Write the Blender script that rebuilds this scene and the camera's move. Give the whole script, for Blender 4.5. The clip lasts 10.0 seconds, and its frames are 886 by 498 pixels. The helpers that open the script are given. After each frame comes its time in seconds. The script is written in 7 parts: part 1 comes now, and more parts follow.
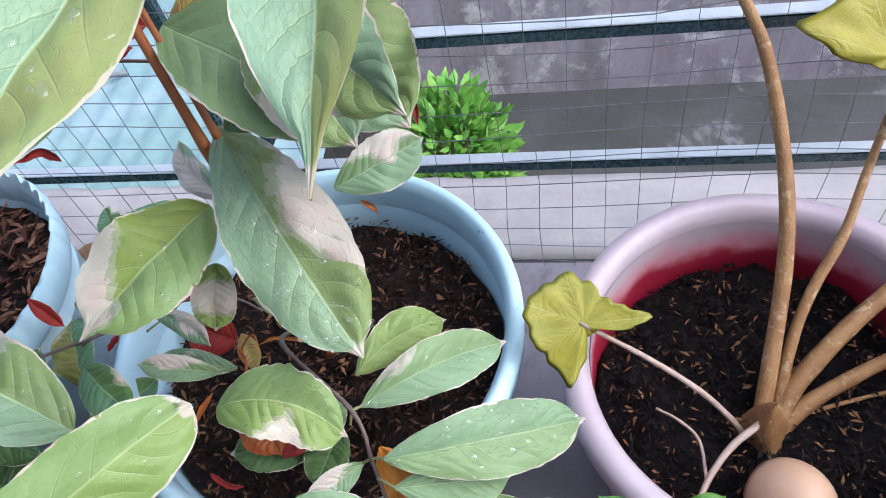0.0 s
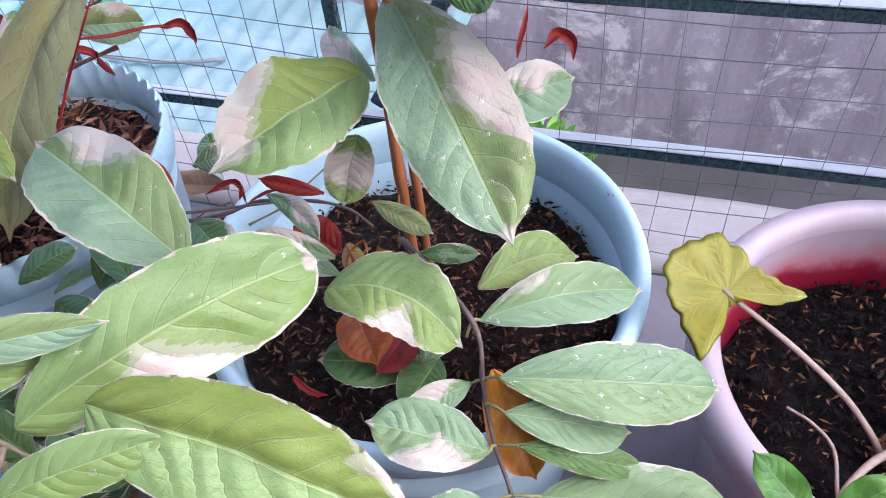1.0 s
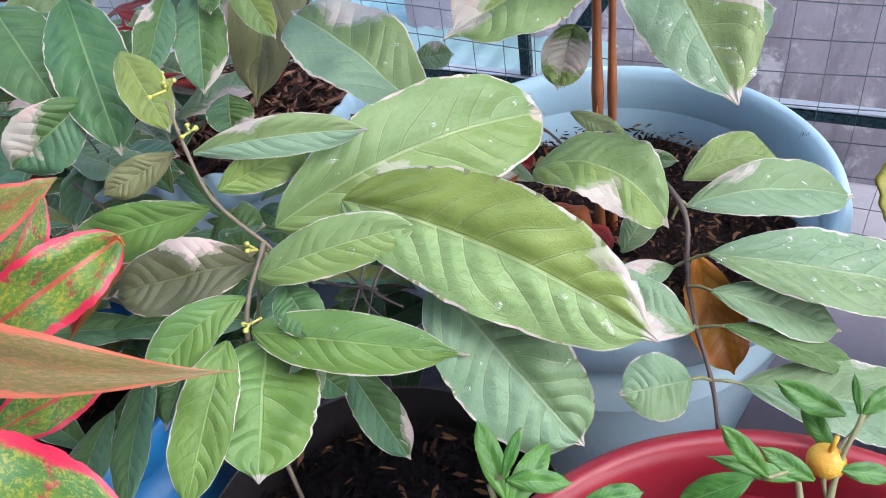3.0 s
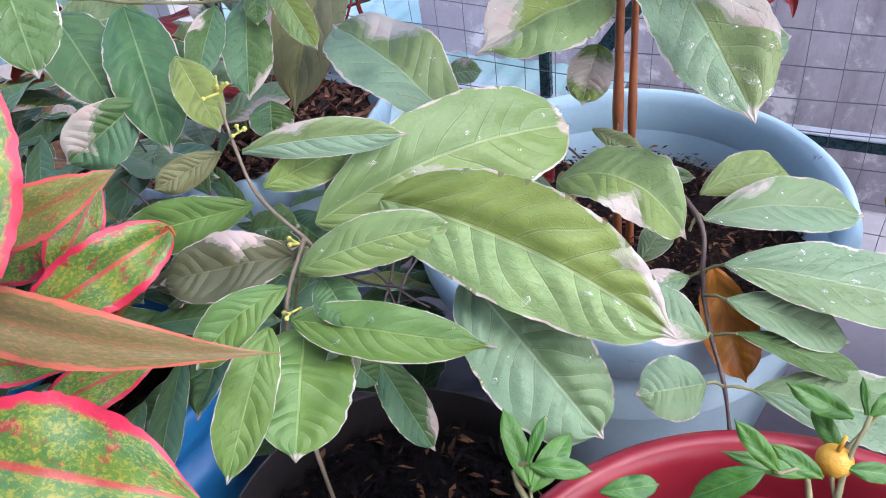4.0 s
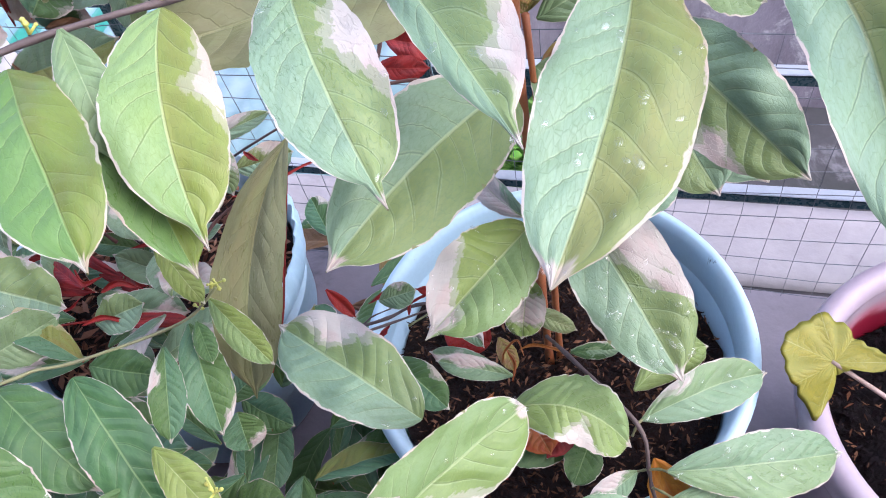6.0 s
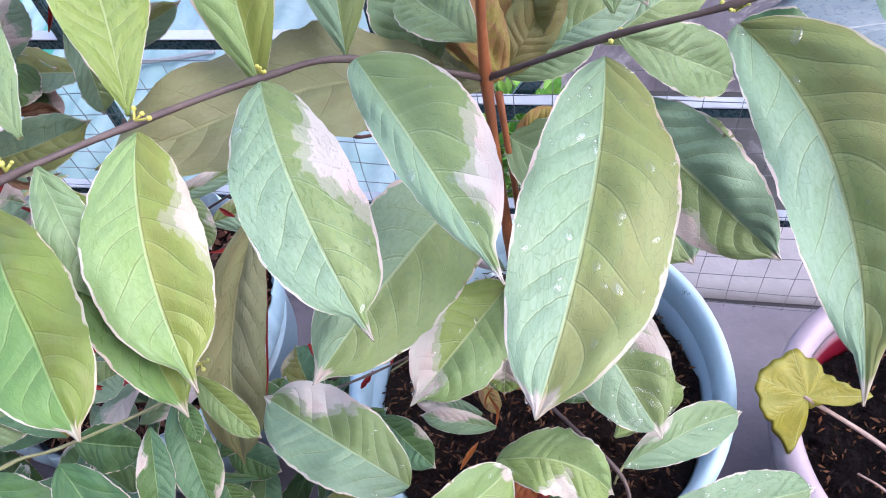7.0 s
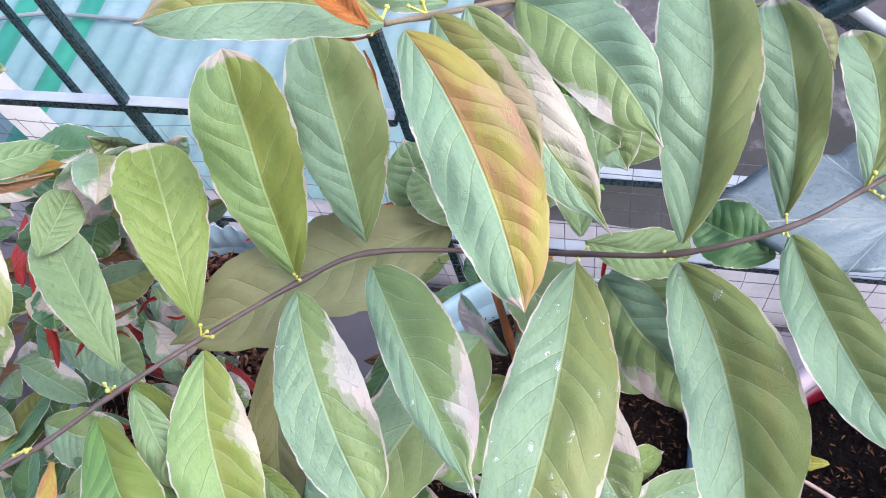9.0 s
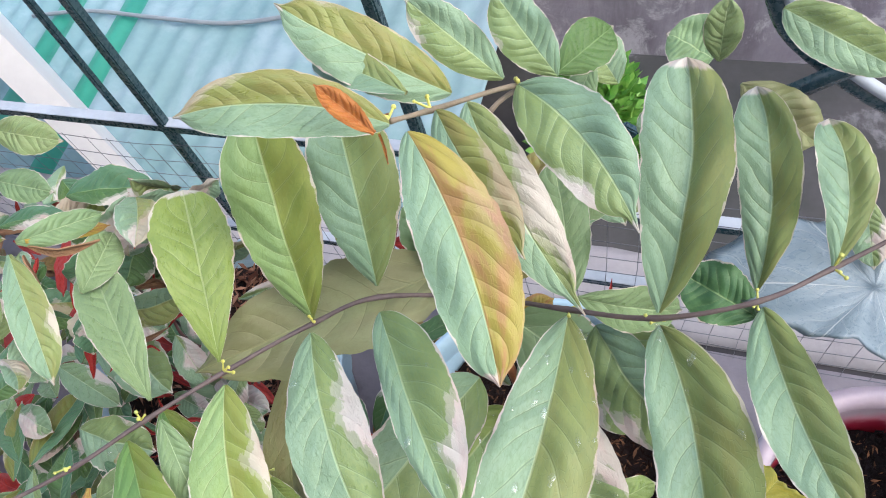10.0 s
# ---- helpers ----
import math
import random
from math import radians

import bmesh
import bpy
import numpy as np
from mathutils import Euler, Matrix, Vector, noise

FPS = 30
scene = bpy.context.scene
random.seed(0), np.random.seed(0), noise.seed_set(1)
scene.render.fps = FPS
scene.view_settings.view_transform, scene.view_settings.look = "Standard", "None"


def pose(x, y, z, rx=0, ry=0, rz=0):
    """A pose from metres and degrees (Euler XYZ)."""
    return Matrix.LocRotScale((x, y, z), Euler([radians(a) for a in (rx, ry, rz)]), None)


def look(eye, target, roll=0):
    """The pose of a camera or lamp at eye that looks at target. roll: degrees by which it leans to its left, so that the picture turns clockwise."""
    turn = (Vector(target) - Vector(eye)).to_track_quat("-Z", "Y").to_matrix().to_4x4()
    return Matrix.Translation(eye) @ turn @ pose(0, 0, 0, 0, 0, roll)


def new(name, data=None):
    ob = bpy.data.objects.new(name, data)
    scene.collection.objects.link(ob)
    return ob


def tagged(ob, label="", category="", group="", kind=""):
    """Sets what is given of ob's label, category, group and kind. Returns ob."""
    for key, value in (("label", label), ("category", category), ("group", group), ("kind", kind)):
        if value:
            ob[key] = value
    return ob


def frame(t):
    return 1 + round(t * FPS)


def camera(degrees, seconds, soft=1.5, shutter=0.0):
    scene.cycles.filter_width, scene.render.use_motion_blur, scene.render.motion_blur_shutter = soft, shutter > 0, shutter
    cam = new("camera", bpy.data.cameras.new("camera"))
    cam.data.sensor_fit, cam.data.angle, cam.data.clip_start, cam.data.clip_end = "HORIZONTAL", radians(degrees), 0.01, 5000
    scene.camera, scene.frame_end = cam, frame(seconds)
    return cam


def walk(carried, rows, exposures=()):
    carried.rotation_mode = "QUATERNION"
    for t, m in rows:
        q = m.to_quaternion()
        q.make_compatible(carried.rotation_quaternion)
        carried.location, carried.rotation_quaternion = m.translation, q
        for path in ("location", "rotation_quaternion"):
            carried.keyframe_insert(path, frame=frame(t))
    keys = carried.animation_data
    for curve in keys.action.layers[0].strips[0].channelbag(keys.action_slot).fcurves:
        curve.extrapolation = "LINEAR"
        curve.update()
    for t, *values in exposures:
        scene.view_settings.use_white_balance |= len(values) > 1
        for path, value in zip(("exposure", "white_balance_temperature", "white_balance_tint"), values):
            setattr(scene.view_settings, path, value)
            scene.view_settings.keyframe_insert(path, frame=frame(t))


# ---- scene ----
# ---- camera ----
cam = camera(61.6, 10.0, soft=1.0)
PATH = [
    (0, -0.0398, -0.0149, 0.5605, 36.90, 9.09, 6.13),
    (0.5, -0.0825, -0.0384, 0.5295, 37.83, 6.28, 12.39),
    (1, -0.0865, -0.0575, 0.4993, 42.80, 4.60, 16.25),
    (1.5, -0.1159, -0.0980, 0.4783, 46.56, 0.96, 21.66),
    (2, -0.1165, -0.1187, 0.4687, 49.89, 5.18, 23.87),
    (2.5, -0.1109, -0.1265, 0.4613, 48.30, 7.44, 25.04),
    (2.7, -0.1061, -0.1267, 0.4595, 47.46, 8.05, 25.12),
    (4, -0.1051, -0.1491, 0.4640, 49.87, 7.15, 27.02),
    (4.5, -0.1391, -0.1316, 0.4899, 44.93, 6.38, 22.83),
    (5, -0.1572, -0.1044, 0.5371, 42.37, 9.58, 16.02),
    (5.2, -0.1609, -0.0766, 0.5670, 39.30, 9.86, 14.28),
    (6.3, -0.1547, -0.0376, 0.6166, 36.96, 8.32, 11.87),
    (6.5, -0.1562, -0.0326, 0.6154, 36.96, 8.22, 11.06),
    (7, -0.1601, -0.0111, 0.6426, 35.17, 8.16, 9.79),
    (7.5, -0.1568, -0.0012, 0.6799, 35.01, 7.53, 10.77),
    (8, -0.1608, 0.0071, 0.7053, 31.27, 8.23, 10.38),
    (8.5, -0.1481, 0.0257, 0.7284, 31.07, 7.09, 12.34),
    (9, -0.1373, 0.0491, 0.7476, 29.11, 10.54, 12.07),
    (9.5, -0.1297, 0.0533, 0.7666, 29.24, 10.78, 12.45),
    (10, -0.1219, 0.0609, 0.7816, 29.39, 11.34, 15.20),
]
walk(cam, [(t, pose(x, y, z, rx, ry, rz)) for t, x, y, z, rx, ry, rz in PATH],
     exposures=((0.0, 1.86, 6350, 11), (0.5, 2.02, 6250, 13), (1.5, 1.87, 6230, 27), (2.5, 1.78, 6230, 13), (4.0, 1.78, 6080, 21), (4.5, 1.97, 6180, 23), (5.0, 2.0, 6250, 22), (6.5, 1.94, 6150, 24), (8.5, 1.84, 6200, 20), (10.0, 1.64, 6650, 13)))

# ---- world and light: bright overcast sky, soft sun from behind the fence ----
world = bpy.data.worlds.new("sky")
scene.world = world
world.use_nodes = True
wn = world.node_tree.nodes
sky = wn.new("ShaderNodeTexSky")
sky.sky_type, sky.sun_disc = "NISHITA", False
sky.sun_elevation, sky.sun_rotation = radians(53), radians(102)
sky.air_density, sky.dust_density = 1.3, 2.0
world.node_tree.links.new(sky.outputs[0], wn["Background"].inputs[0])
wn["Background"].inputs[1].default_value = 0.15
sun = new("sun", bpy.data.lights.new("sun", "SUN"))
sun.data.energy, sun.data.angle, sun.data.color = 1.15, radians(95), (1.0, 0.98, 0.96)
sun.matrix_world = look((0, 0, 3), (-0.66, 0.14, 2.1))


# ---- node helpers ----
def material(name):
    m = bpy.data.materials.new(name)
    m.use_nodes = True
    return m, m.node_tree.nodes, m.node_tree.links, m.node_tree.nodes["Principled BSDF"]


def node(ns, ls, kind, op=None, **ins):
    """A node with its operation and inputs; an input may be a value or a socket."""
    n = ns.new(kind)
    if op:
        n.operation = op
    for k, v in ins.items():
        key = int(k[1:]) if k[0] == "i" and k[1:].isdigit() else k.replace("_", " ")
        if isinstance(v, bpy.types.NodeSocket):
            ls.new(v, n.inputs[key])
        else:
            n.inputs[key].default_value = v
    return n


def maths(ns, ls, op, a, b=0.0, clamp=False):
    n = node(ns, ls, "ShaderNodeMath", op, i0=a, i1=b)
    n.use_clamp = clamp
    return n.outputs[0]


def mix(ns, ls, fac, a, b, blend="MIX"):
    n = ns.new("ShaderNodeMix")
    n.data_type, n.blend_type, n.clamp_factor = "RGBA", blend, True
    for k, v in ((0, fac), (6, a), (7, b)):
        if isinstance(v, bpy.types.NodeSocket):
            ls.new(v, n.inputs[k])
        else:
            n.inputs[k].default_value = v if k == 0 else (*v, 1)
    return n.outputs[2]


def ramp(ns, ls, fac, lo, hi):
    flip = lo > hi
    n = node(ns, ls, "ShaderNodeMapRange", None, Value=fac, From_Min=min(lo, hi), From_Max=max(lo, hi), To_Min=float(flip), To_Max=float(not flip))
    n.interpolation_type = "SMOOTHSTEP"
    return n.outputs[0]


def tex_noise(ns, ls, vec, scale, detail=4.0, rough=0.6, distort=0.0):
    return node(ns, ls, "ShaderNodeTexNoise", None, Vector=vec, Scale=scale, Detail=detail, Roughness=rough, Distortion=distort).outputs[0]


def place_coords(ns, ls, per_object=False):
    """Metre coordinates; per_object shifts them at random for each object."""
    geo = node(ns, ls, "ShaderNodeNewGeometry").outputs["Position"]
    if not per_object:
        return geo
    rnd = node(ns, ls, "ShaderNodeObjectInfo").outputs["Random"]
    return node(ns, ls, "ShaderNodeVectorMath", "ADD", i0=geo, i1=maths(ns, ls, "MULTIPLY", rnd, 37.0)).outputs[0]


def mottled(name, base, second, rough=0.6, scale=8.0, fine=90.0, bump=0.15, dirt=None, dirt_at=(0.58, 0.75), dirt_scale=3.0, metal=0.0, spec=0.5, dist=0.002):
    """A surface with large blotches, fine grain, optional stains and a fine relief."""
    m, ns, ls, b = material(name)
    at = place_coords(ns, ls)
    big = ramp(ns, ls, tex_noise(ns, ls, at, scale), 0.35, 0.65)
    small = tex_noise(ns, ls, at, fine, 5.0)
    c = mix(ns, ls, big, base, second)
    c = mix(ns, ls, maths(ns, ls, "MULTIPLY", small, 0.35), c, tuple(v * 0.6 for v in base))
    if dirt:
        d = ramp(ns, ls, tex_noise(ns, ls, at, dirt_scale, 8.0, 0.68, 0.4), *dirt_at)
        c = mix(ns, ls, d, c, dirt)
    ls.new(c, b.inputs["Base Color"])
    b.inputs["Metallic"].default_value = metal
    b.inputs["Specular IOR Level"].default_value = spec
    r = maths(ns, ls, "ADD", maths(ns, ls, "MULTIPLY", small, 0.3), rough - 0.15)
    ls.new(r, b.inputs["Roughness"])
    bp = node(ns, ls, "ShaderNodeBump", None, Strength=bump, Distance=dist, Height=small)
    ls.new(bp.outputs[0], b.inputs["Normal"])
    return m


def weathered_wall():
    """Old grey render: drawn-down dark streaks, pale worn patches, fine pits."""
    m, ns, ls, b = material("weathered_grey_render")
    at = place_coords(ns, ls)
    drawn = node(ns, ls, "ShaderNodeVectorMath", "MULTIPLY", i0=at, i1=(1.0, 1.0, 0.22)).outputs[0]
    streak = ramp(ns, ls, tex_noise(ns, ls, drawn, 5.0, 6.0, 0.65), 0.42, 0.66)
    patch = ramp(ns, ls, tex_noise(ns, ls, at, 6.0, 9.0, 0.74, 0.5), 0.51, 0.62)
    cloud = ramp(ns, ls, tex_noise(ns, ls, at, 1.6, 4.0), 0.38, 0.62)
    fine = tex_noise(ns, ls, at, 70.0, 5.0)
    c = mix(ns, ls, cloud, (0.36, 0.33, 0.39), (0.47, 0.435, 0.495))
    c = mix(ns, ls, maths(ns, ls, "MULTIPLY", streak, 0.75), c, (0.15, 0.13, 0.155))
    c = mix(ns, ls, maths(ns, ls, "MULTIPLY", patch, 0.85), c, (0.74, 0.72, 0.76))
    c = mix(ns, ls, maths(ns, ls, "MULTIPLY", fine, 0.4), c, (0.16, 0.145, 0.17))
    ls.new(c, b.inputs["Base Color"])
    b.inputs["Roughness"].default_value = 0.85
    bp = node(ns, ls, "ShaderNodeBump", None, Strength=0.5, Distance=0.006, Height=fine)
    ls.new(bp.outputs[0], b.inputs["Normal"])
    return m


def leaf_material(name, green, deep, pale, cream, tint, vein, gloss=0.42, veins=9.0, blotch=True, spec=0.5, relief=1.0, grey=(0.25, 0.40, 0.29), olive=(0.245, 0.305, 0.08)):
    """Leaf face. The object's colour says how much cream (red), on which side (green), how yellow or olive (blue) and
    where along the blade (alpha).
    """
    m, ns, ls, b = material(name)

    def op(kind, x, y=0.0):
        return maths(ns, ls, kind, x, y)
    uvn = ns.new("ShaderNodeUVMap")
    uvn.uv_map = "blade"
    uv = uvn.outputs[0]
    xyz = node(ns, ls, "ShaderNodeSeparateXYZ", None, Vector=uv)
    u, v = xyz.outputs[0], xyz.outputs[1]
    info = node(ns, ls, "ShaderNodeObjectInfo")
    own = node(ns, ls, "ShaderNodeSeparateColor", None, Color=info.outputs["Color"])
    rnd = info.outputs["Random"]
    shift = node(ns, ls, "ShaderNodeCombineXYZ", None, X=op("MULTIPLY", rnd, 51.0), Y=op("MULTIPLY", rnd, 23.0))
    at = node(ns, ls, "ShaderNodeVectorMath", "ADD", i0=uv, i1=shift.outputs[0]).outputs[0]
    cloud = tex_noise(ns, ls, at, 3.2, 4.0, 0.6, 0.5)
    grain = tex_noise(ns, ls, at, 70.0, 3.0)
    speck = tex_noise(ns, ls, at, 22.0, 3.0)
    c = mix(ns, ls, ramp(ns, ls, cloud, 0.36, 0.64), green, deep)
    c = mix(ns, ls, op("MULTIPLY", rnd, 0.6), c, pale)
    mid = op("SUBTRACT", v, 0.5)
    av = op("ABSOLUTE", mid)
    onside = op("MULTIPLY", mid, op("SUBTRACT", op("MULTIPLY", own.outputs[1], 2.0), 1.0))
    if blotch:
        # sky sheen painted grey on one half, olive on the other, broken between veins
        lean = op("SUBTRACT", op("MULTIPLY", own.outputs[1], 2.0), 1.0)
        sided = op("ABSOLUTE", lean)
        # strength of the two painted halves, uneven with the cloud noise
        worn = op("ADD", 0.38, op("MULTIPLY", cloud, 0.5))
        c = mix(ns, ls, op("MULTIPLY", op("MULTIPLY", ramp(ns, ls, onside, 0.006, -0.006), sided), worn), c, grey)
        c = mix(ns, ls, op("MULTIPLY", op("MULTIPLY", ramp(ns, ls, onside, -0.006, 0.006), sided), op("MULTIPLY", worn, 0.8)), c, olive)
    # side veins run forward from the midrib, with the two halves out of step
    chev = op("ADD", op("MULTIPLY", u, veins), op("MULTIPLY", op("SINE", op("MULTIPLY", u, 17.0)), 0.22))
    chev = op("ADD", chev, op("MULTIPLY", op("SIGN", mid), 0.2))
    chev = op("SUBTRACT", chev, op("MULTIPLY", op("POWER", av, 1.25), 4.4))
    saw = op("ABSOLUTE", op("SUBTRACT", op("FRACT", chev), 0.5))
    inner = ramp(ns, ls, av, 0.45, 0.25)
    vline = op("MULTIPLY", ramp(ns, ls, saw, 0.04, 0.010), inner)
    pillow = op("MULTIPLY", op("POWER", op("MULTIPLY", saw, 2.0), 0.42), ramp(ns, ls, av, 0.49, 0.25))
    # fine net between the side veins
    net = node(ns, ls, "ShaderNodeTexVoronoi", None, Vector=at, Scale=26.0)
    net.feature = "DISTANCE_TO_EDGE"
    netl = op("MULTIPLY", ramp(ns, ls, net.outputs["Distance"], 0.05, 0.0), 0.5)
    rib = ramp(ns, ls, av, 0.02, 0.008)
    c = mix(ns, ls, op("MULTIPLY", vline, 0.32), c, tuple(x * 0.5 for x in deep))
    pale_edge = op("MULTIPLY", op("MULTIPLY", ramp(ns, ls, saw, 0.10, 0.03), inner), op("SUBTRACT", 1.0, vline))
    c = mix(ns, ls, op("MULTIPLY", pale_edge, 0.35), c, vein)
    c = mix(ns, ls, op("MULTIPLY", netl, 0.8), c, deep)
    c = mix(ns, ls, op("MULTIPLY", ramp(ns, ls, grain, 0.35, 0.7), 0.22), c, deep)
    c = mix(ns, ls, op("MULTIPLY", ramp(ns, ls, speck, 0.45, 0.7), 0.3), c, deep)
    if blotch:
        # thin pale margin, broken up
        rim = ramp(ns, ls, op("ADD", av, op("MULTIPLY", op("SUBTRACT", tex_noise(ns, ls, at, 9.0, 4.0, 0.6), 0.5), 0.14)), 0.480, 0.491)
        # pale tip
        rim = op("MAXIMUM", rim, ramp(ns, ls, op("ADD", u, op("MULTIPLY", op("SUBTRACT", cloud, 0.5), 0.12)), 0.945, 0.965))
        # one-sided jagged patch that keeps to the veins
        along = op("ABSOLUTE", op("SUBTRACT", u, info.outputs["Alpha"]))
        vv = node(ns, ls, "ShaderNodeCombineXYZ", None, X=op("ADD", op("MULTIPLY", op("FLOOR", op("ADD", chev, 0.5)), 0.43), op("MULTIPLY", rnd, 31.0)), Y=op("MULTIPLY", v, 1.2), Z=op("MULTIPLY", rnd, 17.0))
        jag = op("ADD", op("MULTIPLY", tex_noise(ns, ls, vv.outputs[0], 2.3, 2.0, 0.5), 0.55), op("MULTIPLY", tex_noise(ns, ls, at, 11.0, 6.0, 0.7), 0.30))
        patch = op("SUBTRACT", op("ADD", onside, jag), op("MULTIPLY", along, 1.5))
        patch = op("ADD", patch, op("SUBTRACT", own.outputs[0], 1.24))
        cmask = op("MAXIMUM", op("MULTIPLY", rim, 0.95), ramp(ns, ls, patch, 0.0, 0.03))
        pinkish = mix(ns, ls, ramp(ns, ls, tex_noise(ns, ls, at, 2.4, 4.0), 0.42, 0.62), cream, tint)
        pinkish = mix(ns, ls, op("MULTIPLY", speck, 0.3), pinkish, (0.34, 0.34, 0.26))
        halfway = mix(ns, ls, 0.4, pinkish, (0.36, 0.40, 0.30))
        c = mix(ns, ls, ramp(ns, ls, patch, -0.10, -0.07), c, mix(ns, ls, 0.55, c, halfway))
        c = mix(ns, ls, cmask, c, pinkish)
    c = mix(ns, ls, op("MULTIPLY", rib, 0.6), c, vein)
    # ageing to gold and rust, or olive shading, on one half where the leaf has a side
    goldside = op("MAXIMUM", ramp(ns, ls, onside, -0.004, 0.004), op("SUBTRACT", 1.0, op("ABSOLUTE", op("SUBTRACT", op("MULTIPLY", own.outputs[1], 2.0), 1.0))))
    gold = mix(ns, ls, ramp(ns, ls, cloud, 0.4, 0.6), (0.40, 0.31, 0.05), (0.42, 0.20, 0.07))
    # below 0.62: olive painted on the half that lacks the sky's sheen
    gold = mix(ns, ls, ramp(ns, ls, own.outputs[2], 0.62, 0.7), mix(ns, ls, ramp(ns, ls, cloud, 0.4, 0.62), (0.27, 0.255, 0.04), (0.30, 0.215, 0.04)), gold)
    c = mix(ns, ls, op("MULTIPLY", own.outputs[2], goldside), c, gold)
    ls.new(c, b.inputs["Base Color"])
    rough = op("ADD", gloss - 0.12, op("MULTIPLY", cloud, 0.24))
    # traces of rain on some leaves
    wet = op("MULTIPLY", ramp(ns, ls, tex_noise(ns, ls, at, 13.0, 3.0, 0.55, 1.8), 0.58, 0.63), ramp(ns, ls, rnd, 0.62, 0.66))
    rough = op("SUBTRACT", rough, op("MULTIPLY", wet, 0.26))
    ls.new(rough, b.inputs["Roughness"])
    b.inputs["Specular IOR Level"].default_value = spec
    hgt = op("ADD", op("MULTIPLY", pillow, 1.0), op("MULTIPLY", rib, -0.6))
    hgt = op("ADD", hgt, op("MULTIPLY", netl, -0.24))
    hgt = op("ADD", hgt, op("MULTIPLY", grain, 0.07))
    hgt = op("ADD", hgt, op("MULTIPLY", wet, 0.5))
    bp = node(ns, ls, "ShaderNodeBump", None, Strength=0.6 * relief, Distance=0.0010, Height=hgt)
    ls.new(bp.outputs[0], b.inputs["Normal"])
    # a little light comes through the blade
    tr = node(ns, ls, "ShaderNodeBsdfTranslucent", None, Color=c)
    ls.new(bp.outputs[0], tr.inputs["Normal"])
    ms = node(ns, ls, "ShaderNodeMixShader", None, i0=0.16, i1=b.outputs[0], i2=tr.outputs[0])
    ls.new(ms.outputs[0], ns["Material Output"].inputs[0])
    return m


LEAF = leaf_material("variegated_leaf", (0.210, 0.338, 0.165), (0.142, 0.248, 0.112), (0.275, 0.368, 0.150), (0.62, 0.585, 0.52), (0.62, 0.50, 0.455), (0.42, 0.54, 0.30), 0.46, spec=0.5)
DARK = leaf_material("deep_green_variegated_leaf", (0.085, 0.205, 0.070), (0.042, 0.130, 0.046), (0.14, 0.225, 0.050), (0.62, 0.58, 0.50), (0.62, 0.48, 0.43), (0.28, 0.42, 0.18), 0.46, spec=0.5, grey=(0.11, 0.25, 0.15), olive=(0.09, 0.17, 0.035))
LIME = leaf_material("yellow_green_variegated_leaf", (0.220, 0.335, 0.078), (0.150, 0.250, 0.058), (0.280, 0.350, 0.080), (0.62, 0.585, 0.51), (0.62, 0.50, 0.445), (0.45, 0.54, 0.26), 0.46, spec=0.5, grey=(0.26, 0.41, 0.18), olive=(0.25, 0.32, 0.06))
LOW = leaf_material("low_grown_variegated_leaf", (0.200, 0.325, 0.170), (0.140, 0.245, 0.120), (0.245, 0.350, 0.165), (0.62, 0.585, 0.52), (0.62, 0.50, 0.455), (0.40, 0.52, 0.31), 0.44, spec=0.55, grey=(0.205, 0.345, 0.21), olive=(0.200, 0.310, 0.125))
LOW_LIME = leaf_material("low_grown_yellow_green_leaf", (0.225, 0.345, 0.110), (0.160, 0.265, 0.080), (0.275, 0.365, 0.110), (0.62, 0.585, 0.51), (0.62, 0.50, 0.445), (0.42, 0.53, 0.26), 0.44, spec=0.55, grey=(0.225, 0.36, 0.145), olive=(0.215, 0.32, 0.075))
# greener than LIME, and darkened for the front leaves in shade
MID = leaf_material("mid_green_variegated_leaf", (0.135, 0.265, 0.055), (0.090, 0.195, 0.040), (0.185, 0.285, 0.055), (0.60, 0.56, 0.48), (0.60, 0.47, 0.41), (0.30, 0.43, 0.15), 0.44, spec=0.5, grey=(0.14, 0.28, 0.085), olive=(0.13, 0.235, 0.035))
GOLDEN = leaf_material("golden_brown_leaf", (0.62, 0.29, 0.03), (0.46, 0.13, 0.016), (0.62, 0.36, 0.04), (0.5, 0.3, 0.1), (0.5, 0.3, 0.1), (0.42, 0.20, 0.04), 0.42, blotch=False, relief=0.25)
DRY = leaf_material("dry_brown_leaf", (0.27, 0.14, 0.065), (0.15, 0.07, 0.035), (0.36, 0.22, 0.11), (0.4, 0.3, 0.2), (0.4, 0.3, 0.2), (0.42, 0.28, 0.16), 0.6, blotch=False)
UNDER_RED = leaf_material("red_leaf_underside", (0.40, 0.016, 0.012), (0.17, 0.010, 0.012), (0.46, 0.03, 0.012), (0.5, 0.2, 0.15), (0.5, 0.1, 0.1), (0.45, 0.06, 0.05), 0.5, blotch=False, relief=0.5)
UNDER_OLIVE = leaf_material("olive_leaf_underside", (0.23, 0.265, 0.115), (0.20, 0.20, 0.09), (0.29, 0.30, 0.15), (0.6, 0.5, 0.4), (0.6, 0.4, 0.3), (0.33, 0.34, 0.16), 0.5, blotch=False)
PLAIN = leaf_material("plain_green_leaf", (0.075, 0.235, 0.030), (0.035, 0.14, 0.025), (0.13, 0.30, 0.04), (0.5, 0.6, 0.3), (0.5, 0.6, 0.3), (0.20, 0.36, 0.12), 0.35, 7.0, blotch=False, relief=0.35)
YELLOW = leaf_material("yellowing_leaf", (0.30, 0.285, 0.030), (0.19, 0.225, 0.03), (0.38, 0.29, 0.02), (0.5, 0.45, 0.1), (0.5, 0.45, 0.1), (0.42, 0.42, 0.16), 0.5, 5.0, blotch=False, relief=0.55)

